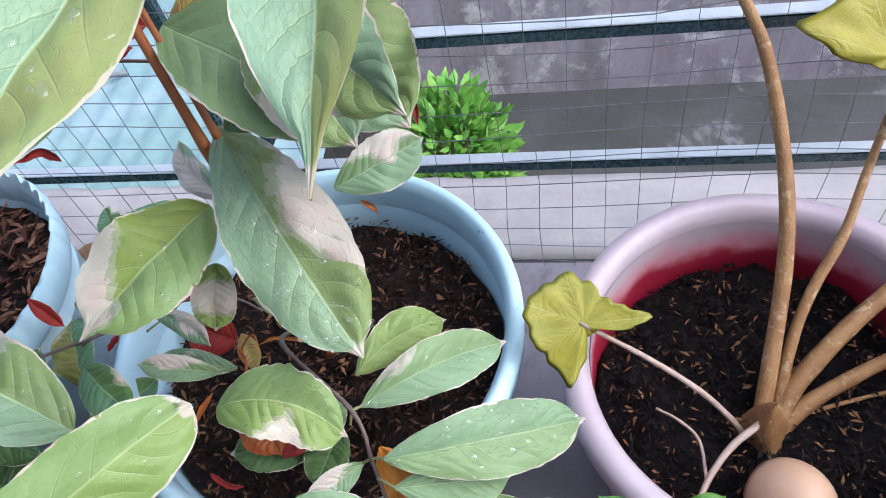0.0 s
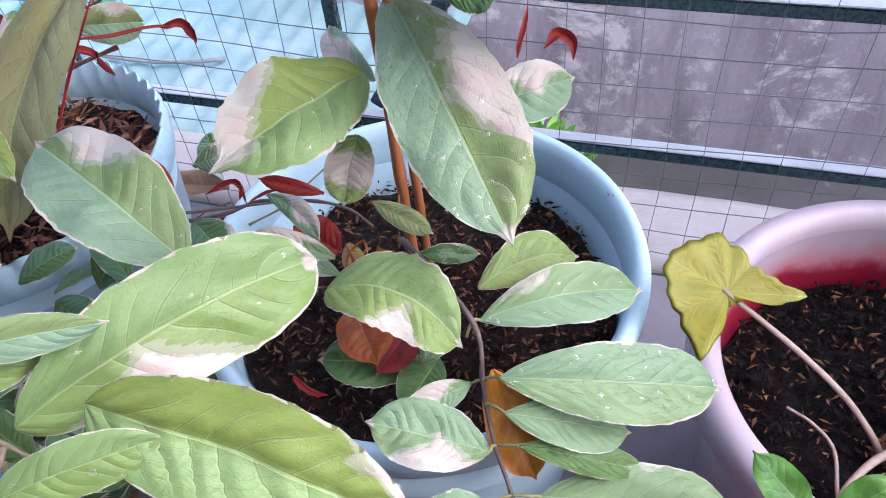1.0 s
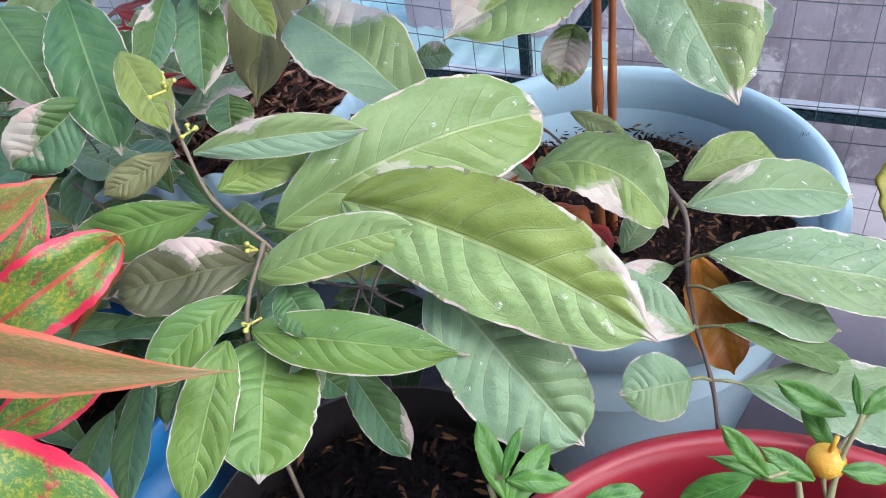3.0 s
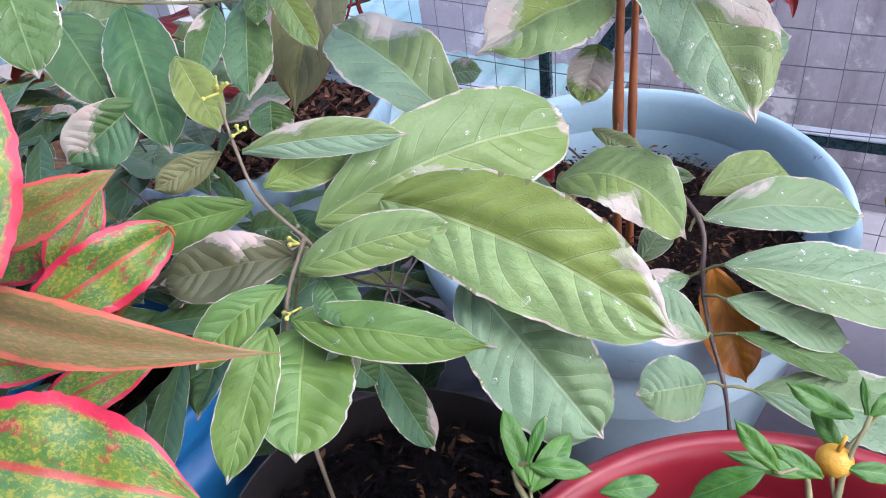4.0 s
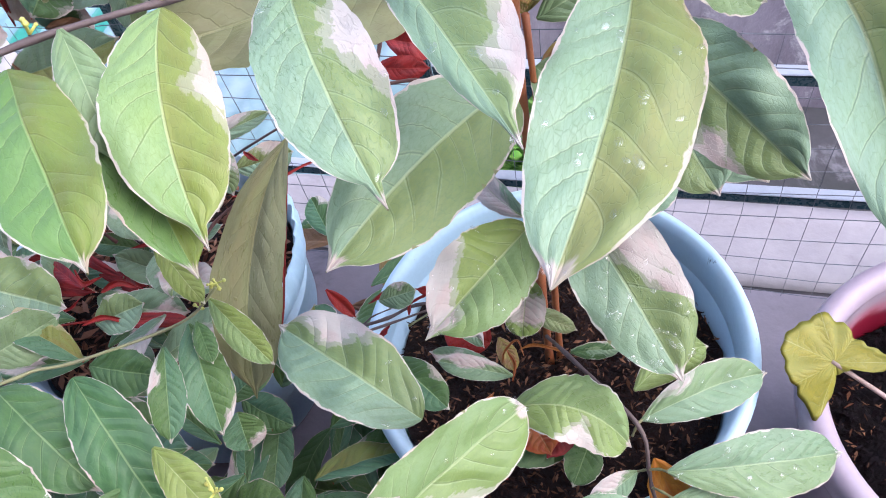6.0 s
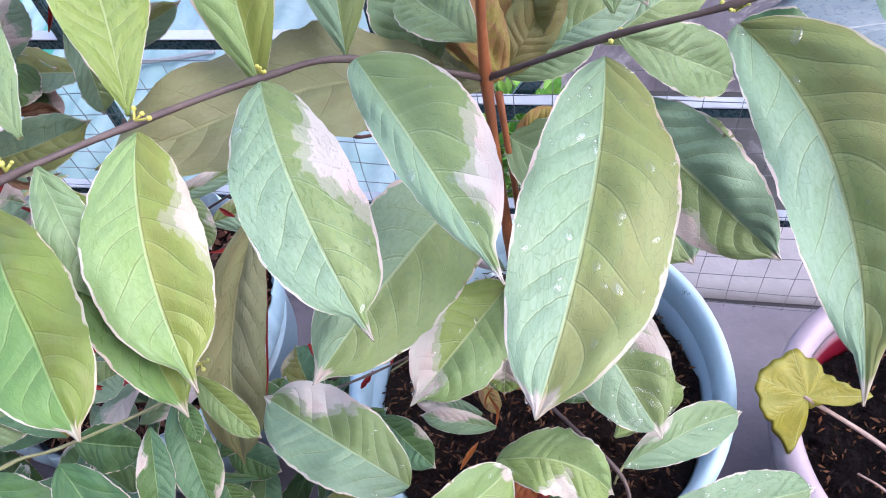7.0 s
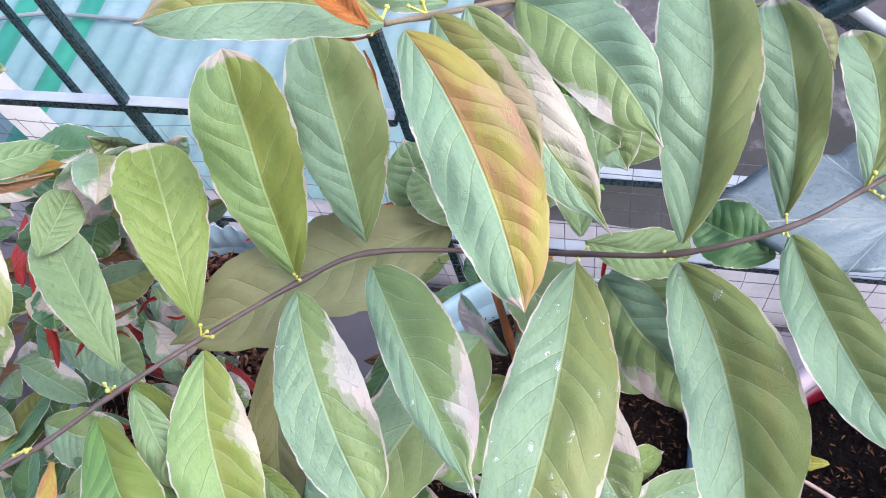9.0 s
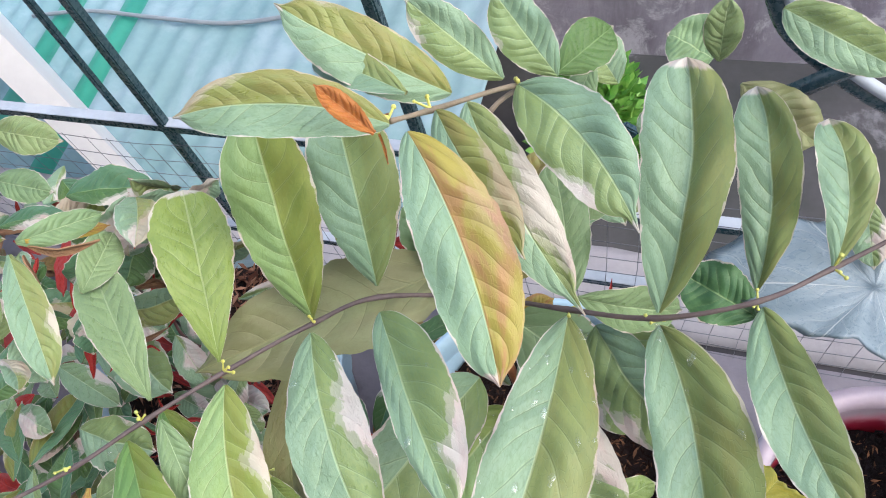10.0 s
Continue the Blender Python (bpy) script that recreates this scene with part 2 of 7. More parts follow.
# dull olive, darkened for leaves lying in the shrub's shade
SHADE = leaf_material("shaded_olive_leaf", (0.10, 0.115, 0.045), (0.065, 0.075, 0.035), (0.13, 0.13, 0.05), (0.58, 0.47, 0.42), (0.58, 0.40, 0.36), (0.16, 0.17, 0.07), 0.5, grey=(0.11, 0.12, 0.05), olive=(0.10, 0.10, 0.04))
ORANGE = leaf_material("young_orange_leaf", (0.50, 0.15, 0.03), (0.42, 0.07, 0.02), (0.52, 0.27, 0.06), (0.5, 0.3, 0.1), (0.5, 0.3, 0.1), (0.55, 0.30, 0.12), 0.45, blotch=False)
# the reflected sky is put into this leaf's grey-blue base colour
GLOSSY = leaf_material("sky_tinted_broad_leaf", (0.22, 0.30, 0.33), (0.15, 0.22, 0.25), (0.26, 0.33, 0.37), (0.5, 0.6, 0.3), (0.5, 0.6, 0.3), (0.62, 0.66, 0.66), 0.36, 3.0, blotch=False, spec=0.9, relief=0.5)
BUSH_LEAF = mottled("bright_green_leaves", (0.10, 0.34, 0.05), (0.26, 0.50, 0.10), 0.5, 30, 200, 0.1)


def aglaonema_material():
    """Green blade with yellow flecks and a red margin and midrib."""
    m, ns, ls, b = material("red_edged_leaf")
    uvn = ns.new("ShaderNodeUVMap")
    uvn.uv_map = "blade"
    uv = uvn.outputs[0]
    xyz = node(ns, ls, "ShaderNodeSeparateXYZ", None, Vector=uv)
    u, v = xyz.outputs[0], xyz.outputs[1]
    info = node(ns, ls, "ShaderNodeObjectInfo")
    own = node(ns, ls, "ShaderNodeSeparateColor", None, Color=info.outputs["Color"])
    sc = node(ns, ls, "ShaderNodeVectorMath", "MULTIPLY_ADD", i0=uv, i1=(2.2, 1.3, 1.0), i2=maths(ns, ls, "MULTIPLY", info.outputs["Random"], 40.0)).outputs[0]
    flecks = ramp(ns, ls, tex_noise(ns, ls, sc, 15.0, 6.0, 0.75, 0.6), 0.49, 0.58)
    broad = ramp(ns, ls, tex_noise(ns, ls, sc, 3.4, 3.0, 0.55), 0.40, 0.58)
    c = mix(ns, ls, flecks, (0.050, 0.140, 0.028), (0.20, 0.24, 0.03))
    c = mix(ns, ls, maths(ns, ls, "MULTIPLY", broad, 0.8), c, mix(ns, ls, flecks, (0.115, 0.21, 0.03), (0.29, 0.27, 0.03)))
    c = mix(ns, ls, ramp(ns, ls, tex_noise(ns, ls, sc, 4.5, 5.0, 0.65), 0.55, 0.66), c, mix(ns, ls, flecks, (0.28, 0.04, 0.035), (0.40, 0.13, 0.07)))
    av = maths(ns, ls, "ABSOLUTE", maths(ns, ls, "SUBTRACT", v, 0.5))
    wob = maths(ns, ls, "ADD", av, maths(ns, ls, "MULTIPLY", maths(ns, ls, "SUBTRACT", tex_noise(ns, ls, sc, 4.0), 0.5), 0.20))
    c = mix(ns, ls, own.outputs[2], c, mix(ns, ls, flecks, (0.16, 0.135, 0.045), (0.26, 0.155, 0.065)))
    c = mix(ns, ls, ramp(ns, ls, wob, 0.385, 0.435), c, mix(ns, ls, own.outputs[2], (0.50, 0.022, 0.055), (0.50, 0.13, 0.075)))
    c = mix(ns, ls, maths(ns, ls, "MULTIPLY", ramp(ns, ls, av, 0.045, 0.015), maths(ns, ls, "SUBTRACT", 0.75, maths(ns, ls, "MULTIPLY", own.outputs[2], 0.6))), c, (0.45, 0.03, 0.045))
    ls.new(c, b.inputs["Base Color"])
    b.inputs["Roughness"].default_value = 0.38
    bp = node(ns, ls, "ShaderNodeBump", None, Strength=0.3, Distance=0.001, Height=tex_noise(ns, ls, sc, 12.0))
    ls.new(bp.outputs[0], b.inputs["Normal"])
    return m


AGLA = aglaonema_material()
STEM_RED = mottled("reddish_stem", (0.42, 0.14, 0.05), (0.30, 0.10, 0.04), 0.55, 40, 400, 0.3)
STEM_GREY = mottled("grey_brown_twig", (0.13, 0.095, 0.085), (0.085, 0.06, 0.06), 0.6, 60, 500, 0.3)
STEM_TAN = mottled("grey_tan_twig", (0.25, 0.20, 0.14), (0.17, 0.14, 0.095), 0.6, 60, 500, 0.3)
STEM_GREEN = mottled("olive_twig", (0.26, 0.27, 0.12), (0.18, 0.17, 0.09), 0.55, 60, 500, 0.3)
STEM_DARK = mottled("dark_red_brown_twig", (0.13, 0.055, 0.040), (0.085, 0.035, 0.03), 0.6, 60, 500, 0.3)
STALK = mottled("speckled_brown_stalk", (0.27, 0.145, 0.055), (0.20, 0.09, 0.03), 0.6, 60, 700, 0.5, dirt=(0.33, 0.23, 0.13), dirt_at=(0.54, 0.64), dirt_scale=150)
STALK_PALE = mottled("pale_drying_stalk", (0.40, 0.31, 0.27), (0.32, 0.23, 0.19), 0.6, 60, 500, 0.3)
BUD = mottled("yellow_flower_bud", (0.62, 0.58, 0.12), (0.5, 0.55, 0.15), 0.5, 80, 500, 0.2)
BLUE_POT = mottled("pale_blue_plastic", (0.45, 0.67, 0.79), (0.50, 0.71, 0.81), 0.42, 10, 300, 0.06, dirt=(0.06, 0.085, 0.11), dirt_at=(0.66, 0.72), dirt_scale=70)
LAV_POT = mottled("pinkish_white_plastic", (0.44, 0.375, 0.425), (0.38, 0.315, 0.37), 0.4, 12, 300, 0.06, dirt=(0.34, 0.22, 0.27), dirt_at=(0.62, 0.76), dirt_scale=22)


def stain_material():
    """Crimson dye that thins out upwards over pinkish plastic."""
    m, ns, ls, b = material("crimson_stain")
    at = place_coords(ns, ls)
    z = node(ns, ls, "ShaderNodeSeparateXYZ", None, Vector=at).outputs[2]
    z = maths(ns, ls, "ADD", z, maths(ns, ls, "MULTIPLY", maths(ns, ls, "SUBTRACT", tex_noise(ns, ls, at, 38.0, 5.0), 0.5), 0.034))
    c = mix(ns, ls, ramp(ns, ls, z, 0.156, 0.170), (0.27, 0.012, 0.034), (0.48, 0.19, 0.24))
    c = mix(ns, ls, ramp(ns, ls, z, 0.164, 0.183), c, (0.41, 0.345, 0.395))
    ls.new(c, b.inputs["Base Color"])
    b.inputs["Roughness"].default_value = 0.4
    return m


RED_STAIN = stain_material()
MAROON_POT = mottled("maroon_plastic", (0.30, 0.015, 0.03), (0.36, 0.03, 0.045), 0.35, 14, 300, 0.05)
COBALT_POT = mottled("cobalt_blue_plastic", (0.02, 0.20, 0.50), (0.03, 0.25, 0.55), 0.35, 14, 300, 0.05)
BLACK_POT = mottled("black_plastic", (0.018, 0.016, 0.016), (0.03, 0.026, 0.025), 0.5, 20, 300, 0.1)
SOIL_WET = mottled("black_wet_soil", (0.006, 0.004, 0.004), (0.003, 0.003, 0.004), 0.6, 40, 260, 0.9, spec=0.12, dist=0.006)
SOIL = mottled("dark_wet_soil", (0.020, 0.010, 0.008), (0.009, 0.005, 0.005), 0.6, 40, 260, 0.9, spec=0.2, dist=0.006)


def chip_material(name, dark, tan, share):
    """Loose bits, most of them dark and wet, a share of them dry and tan."""
    m, ns, ls, b = material(name)
    rnd = node(ns, ls, "ShaderNodeNewGeometry").outputs["Random Per Island"]
    c = mix(ns, ls, ramp(ns, ls, rnd, 1.0 - share - 0.1, 1.0), dark, tan)
    c = mix(ns, ls, maths(ns, ls, "MULTIPLY", tex_noise(ns, ls, place_coords(ns, ls), 400.0), 0.5), c, dark)
    ls.new(c, b.inputs["Base Color"])
    b.inputs["Roughness"].default_value = 0.8
    b.inputs["Specular IOR Level"].default_value = 0.15
    return m


CHIP = chip_material("rice_hull_chip", (0.018, 0.008, 0.006), (0.26, 0.13, 0.07), 0.42)
DARK_CHIP = chip_material("wet_hull_chip", (0.005, 0.003, 0.004), (0.24, 0.12, 0.06), 0.16)
BARK = chip_material("coconut_chip", (0.075, 0.030, 0.020), (0.36, 0.19, 0.12), 0.6)
CONCRETE = mottled("lavender_grey_concrete", (0.23, 0.21, 0.24), (0.17, 0.155, 0.18), 0.6, 7, 160, 0.25, dirt=(0.08, 0.075, 0.085), dirt_at=(0.52, 0.70), dirt_scale=9)
WHITE_STRIP = mottled("whitewashed_concrete", (0.38, 0.36, 0.365), (0.31, 0.295, 0.305), 0.65, 14, 140, 0.3, dirt=(0.24, 0.22, 0.23), dirt_at=(0.58, 0.72), dirt_scale=14)
CRACK = mottled("dark_gap", (0.03, 0.03, 0.035), (0.05, 0.045, 0.05), 0.8)
MOSSY = mottled("mossy_dark_concrete", (0.075, 0.076, 0.082), (0.045, 0.05, 0.05), 0.7, 4, 60, 0.3, dirt=(0.20, 0.20, 0.22), dirt_at=(0.58, 0.72), dirt_scale=6)
GREY_WALL = weathered_wall()
STEEL = mottled("dark_green_painted_steel", (0.025, 0.06, 0.075), (0.04, 0.08, 0.09), 0.28, 30, 300, 0.15, dirt=(0.22, 0.09, 0.05), dirt_at=(0.66, 0.74), dirt_scale=20)
# rail tops and hoop band; on the rails it stands for sky light
STEEL_PALE = mottled("pale_top_steel", (0.42, 0.47, 0.52), (0.34, 0.39, 0.44), 0.45, 30, 300, 0.15, dirt=(0.25, 0.12, 0.08), dirt_at=(0.68, 0.76), dirt_scale=18)
WIRE = mottled("dark_wire", (0.12, 0.135, 0.16), (0.17, 0.18, 0.20), 0.5, 40, 300, 0.1, metal=0.5)
SHEET = mottled("aqua_roofing_sheet", (0.185, 0.32, 0.345), (0.225, 0.36, 0.38), 0.8, 3, 60, 0.08, dirt=(0.26, 0.37, 0.42), dirt_at=(0.45, 0.65), dirt_scale=4, spec=0.15)
SHEET_GREEN = mottled("green_roofing_stripe", (0.012, 0.22, 0.16), (0.02, 0.27, 0.19), 0.45, 5, 80, 0.08)
WHITE_WALL = mottled("white_painted_wall", (0.82, 0.82, 0.82), (0.78, 0.78, 0.79), 0.6, 4, 80, 0.1)
SHELL = mottled("brown_eggshell", (0.48, 0.31, 0.21), (0.43, 0.27, 0.175), 0.5, 40, 500, 0.1)
CABLE = mottled("grey_cable", (0.20, 0.23, 0.26), (0.26, 0.29, 0.31), 0.6)
FRUIT = mottled("ripe_orange_peel", (0.72, 0.36, 0.04), (0.66, 0.42, 0.05), 0.4, 60, 300, 0.4)


def water_material():
    """A thin clear bead: see-through, with a sharp gloss that grows towards its rim."""
    m, ns, ls, b = material("water")
    clear = node(ns, ls, "ShaderNodeBsdfTransparent", None, Color=(1, 1, 1, 1))
    shine = node(ns, ls, "ShaderNodeBsdfGlossy", None, Roughness=0.04)
    face = node(ns, ls, "ShaderNodeLayerWeight", None, Blend=0.5).outputs["Facing"]
    gleam = maths(ns, ls, "ADD", maths(ns, ls, "MULTIPLY", maths(ns, ls, "POWER", face, 3.0), 0.35), 0.10)
    ms = node(ns, ls, "ShaderNodeMixShader", None, i0=gleam, i1=clear.outputs[0], i2=shine.outputs[0])
    ls.new(ms.outputs[0], ns["Material Output"].inputs[0])
    return m


WATER = water_material()


# ---- mesh helpers ----
def part(name, bm, mat, parent=None, label="", smooth=True):
    """Links a bmesh as one mesh object under a thing or a part."""
    me = bpy.data.meshes.new(name)
    bm.to_mesh(me)
    bm.free()
    for f in me.polygons:
        f.use_smooth = smooth
    for mm in mat if isinstance(mat, (list, tuple)) else [mat]:
        me.materials.append(mm)
    ob = new(name, me)
    if parent:
        ob.parent = parent
        ob.matrix_parent_inverse = home(parent).inverted()
    return tagged(ob, label)


HOMES = {}


def home(ob):
    return HOMES.get(ob.name, Matrix.Identity(4))


def thing(name, at, label, category, group="", kind=""):
    """An empty at a thing's base, under which its parts are linked with world coordinates."""
    ob = tagged(new(name), label, category, group, kind)
    ob.location = at
    ob.empty_display_size = 0.03
    HOMES[ob.name] = Matrix.Translation(at)
    return ob


def box(bm, lo, hi, bevel=0.0):
    r = bmesh.ops.create_cube(bm, size=1.0)
    c, s = (Vector(lo) + Vector(hi)) / 2, Vector(hi) - Vector(lo)
    for v in r["verts"]:
        v.co = Vector((v.co.x * s.x, v.co.y * s.y, v.co.z * s.z)) + c
    if bevel:
        es = list({e for v in r["verts"] for e in v.link_edges})
        bmesh.ops.bevel(bm, geom=es, offset=bevel, segments=2, affect="EDGES")
    return bm


def lathe(bm, profile, at, n=72, wobble=None, close=False):
    """Turns (radius, height) pairs about the upright axis at a place."""
    rings = []
    for r, z in profile:
        ring = []
        for i in range(n):
            a = 2 * math.pi * i / n
            rr, zz = (r, z) if wobble is None else wobble(r, z, a)
            ring.append(bm.verts.new((at[0] + rr * math.cos(a), at[1] + rr * math.sin(a), at[2] + zz)))
        rings.append(ring)
    for a, b in zip(rings, rings[1:]):
        for i in range(n):
            bm.faces.new((a[i], a[(i + 1) % n], b[(i + 1) % n], b[i]))
    if close:
        bm.faces.new(list(reversed(rings[0])))
    return rings


def smooth_points(pts, n):
    """A Catmull-Rom line through the points, with n steps between each two."""
    P = [Vector(p) for p in pts]
    P = [P[0] * 2 - P[1]] + P + [P[-1] * 2 - P[-2]]
    out = []
    for i in range(1, len(P) - 2):
        for k in range(n):
            s = k / n
            a, b, c, d = P[i - 1:i + 3]
            out.append(0.5 * (2 * b + (c - a) * s + (2 * a - 5 * b + 4 * c - d) * s * s + (3 * b - a - 3 * c + d) * s ** 3))
    return out + [P[-2]]


def tube(bm, pts, r0, r1=None, sides=8, steps=6, knots=0.0):
    """A tapering round bar along a smooth line; knots thickens it at the given points."""
    r1 = r0 if r1 is None else r1
    line = smooth_points(pts, steps) if steps > 1 else [Vector(p) for p in pts]
    up, rings = Vector((0.31, 0.17, 0.93)), []
    for i, p in enumerate(line):
        d = (line[min(i + 1, len(line) - 1)] - line[max(i - 1, 0)]).normalized()
        x = d.cross(up).normalized() if abs(d.dot(up)) < 0.97 else d.cross(Vector((1, 0, 0))).normalized()
        y = d.cross(x)
        r = r0 + (r1 - r0) * i / max(len(line) - 1, 1)
        if knots and i % steps in (0, 1, steps - 1):
            r *= 1 + knots * (1.0 if i % steps == 0 else 0.35)
        rings.append([bm.verts.new(p + (x * math.cos(2 * math.pi * k / sides) + y * math.sin(2 * math.pi * k / sides)) * r) for k in range(sides)])
    for a, b in zip(rings, rings[1:]):
        for k in range(sides):
            bm.faces.new((a[k], a[(k + 1) % sides], b[(k + 1) % sides], b[k]))
    bm.faces.new(list(reversed(rings[0])))
    bm.faces.new(rings[-1])
    return bm


def twig(parent, pts, r0, r1, mat, name="branch", knots=0.35, label=""):
    return part(name, tube(bmesh.new(), pts, r0, r1, 8, 6, knots), mat, parent, label)


SEED = [0]


def leaf(parent, base, tip, face, width, arch=0.06, bend=0.0, fold=0.4, cream=0.0, side=0, at=0.6, gold=0.0,
         a=0.75, b=0.55, wavy=0.7, quilt=1.0, mats=None, name="leaf", label="", tipcurl=0.0, drip=0.05, lop=0.0):
    """A leaf blade from base to tip, with its upper face towards face. arch bows it up between its ends, bend bows it
    sideways, fold raises its halves about the midrib, a and b shape its outline, drip is the share of its drawn-out
    tip, cream, side and at give its pale patch, gold its yellowing, or when low the painted olive of a half without sky
    sheen, lop makes one half wider."""
    SEED[0] += 1
    rg = random.Random(SEED[0])
    mats = mats or (LEAF, UNDER_OLIVE)
    if base[2] < 0.303:
        # leaves low on the plants have both halves of nearly one green
        mats = ({LEAF: LOW, LIME: LOW_LIME}.get(mats[0], mats[0]), mats[1])
    p, q = Vector(base), Vector(tip)
    X = q - p
    L = X.length
    X.normalize()
    Zv = Vector(face) - X * Vector(face).dot(X)
    Zv.normalize()
    Yv = Zv.cross(X)
    big = width > 0.022
    NU, NV = (48, 14) if big else (26, 8)
    peak = max((k / 100) ** a * (1 - k / 100) ** b for k in range(1, 100))
    ph, skew = rg.uniform(0, 6.28), lop + rg.uniform(-0.06, 0.06)
    bm = bmesh.new()
    lay = bm.loops.layers.uv.new("blade")
    grid = {}
    T = 0.0005
    for i in range(NU + 1):
        s = i / NU
        c = min(s / (1 - drip), 1.0)
        w = width / 2 * (c ** a * (1 - c) ** b / peak) if 0 < c < 1 else 0.0
        if drip > 0.02 and s > 1 - 3 * drip:
            w = max(w, 0.075 * width * (1 - s) / drip)
        w = max(w, 0.0009 if s < 0.5 else 0.00025)
        tail = max(0.0, (s - 0.85) / 0.15)
        for j in range(NV + 1):
            v = j / NV * 2 - 1
            av = abs(v)
            one = 1.0 if v > 0 else -1.0
            vein = s * 9.0 + 0.22 * math.sin(17 * s) + 0.2 * one - av ** 1.25 * 1.85
            edge = 1 + wavy * av * (0.014 * math.cos(2 * math.pi * vein) + 0.075 * noise.noise((s * 6 + ph * 3, one * 3, SEED[0])) + 0.05 * noise.noise((s * 23 + ph, one * 5, SEED[0]))) + one * skew
            y = v * w * edge + bend * L * 4 * s * (1 - s)
            z = arch * L * 4 * s * (1 - s) * (1.15 - 0.3 * s) + fold * w * (0.62 * av - 0.14 * av ** 3)
            z += wavy * 0.10 * w * math.sin(s * 14 + ph + 1.3 * one) * av ** 2 + 0.20 * w * noise.noise((s * 4 + ph, v * 1.5, SEED[0] * 0.7))
            pil = abs(math.cos(math.pi * vein)) ** 0.8
            z += quilt * 0.034 * width * pil * min(1.0, av * 4) * (1 - av * 0.8) * min(1.0, w / (width * 0.3))
            z -= tipcurl * L * tail ** 2
            for k, off in ((0, T), (1, -T)):
                thick = off * (1 - av ** 6)
                grid[i, j, k] = bm.verts.new((s * L, y, z + thick))
    for i in range(NU):
        for j in range(NV):
            for k in (0, 1):
                ids = [(i, j), (i + 1, j), (i + 1, j + 1), (i, j + 1)]
                if k:
                    ids.reverse()
                f = bm.faces.new([grid[n[0], n[1], k] for n in ids])
                f.material_index = k
                for l, n in zip(f.loops, ids):
                    l[lay].uv = (n[0] / NU, n[1] / NV)
    m = Matrix((X, Yv, Zv)).transposed().to_4x4()
    m.translation = p
    ob = part(name, bm, mats, parent, label)
    ob.matrix_basis = m
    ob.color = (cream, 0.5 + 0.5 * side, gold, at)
    return ob


def curl(parent, pts, width, mat, name="leaf", label=""):
    """A narrow leaf rolled lengthwise into a trough, tapering at both ends."""
    SEED[0] += 1
    line = smooth_points(pts, max(3, 20 // len(pts)))
    n, K, bm = len(line) - 1, 8, bmesh.new()
    lay = bm.loops.layers.uv.new("blade")
    rg, grid = random.Random(SEED[0]), {}
    roll, face = rg.uniform(0.25, 0.75), Vector((rg.uniform(-0.5, 0.5), -0.6, rg.uniform(0.3, 0.9)))
    width *= 1.8
    rg_turn = rg.choice((-1.0, 1.0))
    for i, p in enumerate(line):
        s = i / n
        d = (line[min(i + 1, n)] - line[max(i - 1, 0)]).normalized()
        x = d.cross(face).normalized()
        y = x.cross(d)
        w = width * max(0.03, 1.75 * (s + 0.01) ** 0.8 * (1.0 - s) ** 0.95) * (1 + 0.45 * noise.noise((s * 6, SEED[0], 2)))
        twist = 0.9 * (s - 0.5) * rg_turn
        x, y = x * math.cos(twist) + y * math.sin(twist), y * math.cos(twist) - x * math.sin(twist)
        for j in range(K + 1):
            a2 = (j / K - 0.5) * 2 * roll
            for k, rr in ((0, w / 2), (1, w / 2)):
                rr = max(rr, 0.0002)
                grid[i, j, k] = bm.verts.new(p + x * math.sin(a2) * rr + y * (abs(math.sin(a2)) * rr * (0.75 + 0.5 * noise.noise((s * 4, SEED[0], j * 0.3)))) + y * (0.0 if k == 0 else -0.0007))
    for i in range(n):
        for j in range(K):
            for k in (0, 1):
                ids = [(i, j), (i + 1, j), (i + 1, j + 1), (i, j + 1)]
                if k:
                    ids.reverse()
                f = bm.faces.new([grid[q[0], q[1], k] for q in ids])
                for l, q in zip(f.loops, ids):
                    l[lay].uv = (q[0] / n, q[1] / K)
        for j in (0, K):
            ids = [grid[i, j, 0], grid[i, j, 1], grid[i + 1, j, 1], grid[i + 1, j, 0]]
            bm.faces.new(ids if j else list(reversed(ids)))
    ob = part(name, bm, mat, parent, label)
    ob.color = (0, 0.5, 0, 0.6)
    return ob


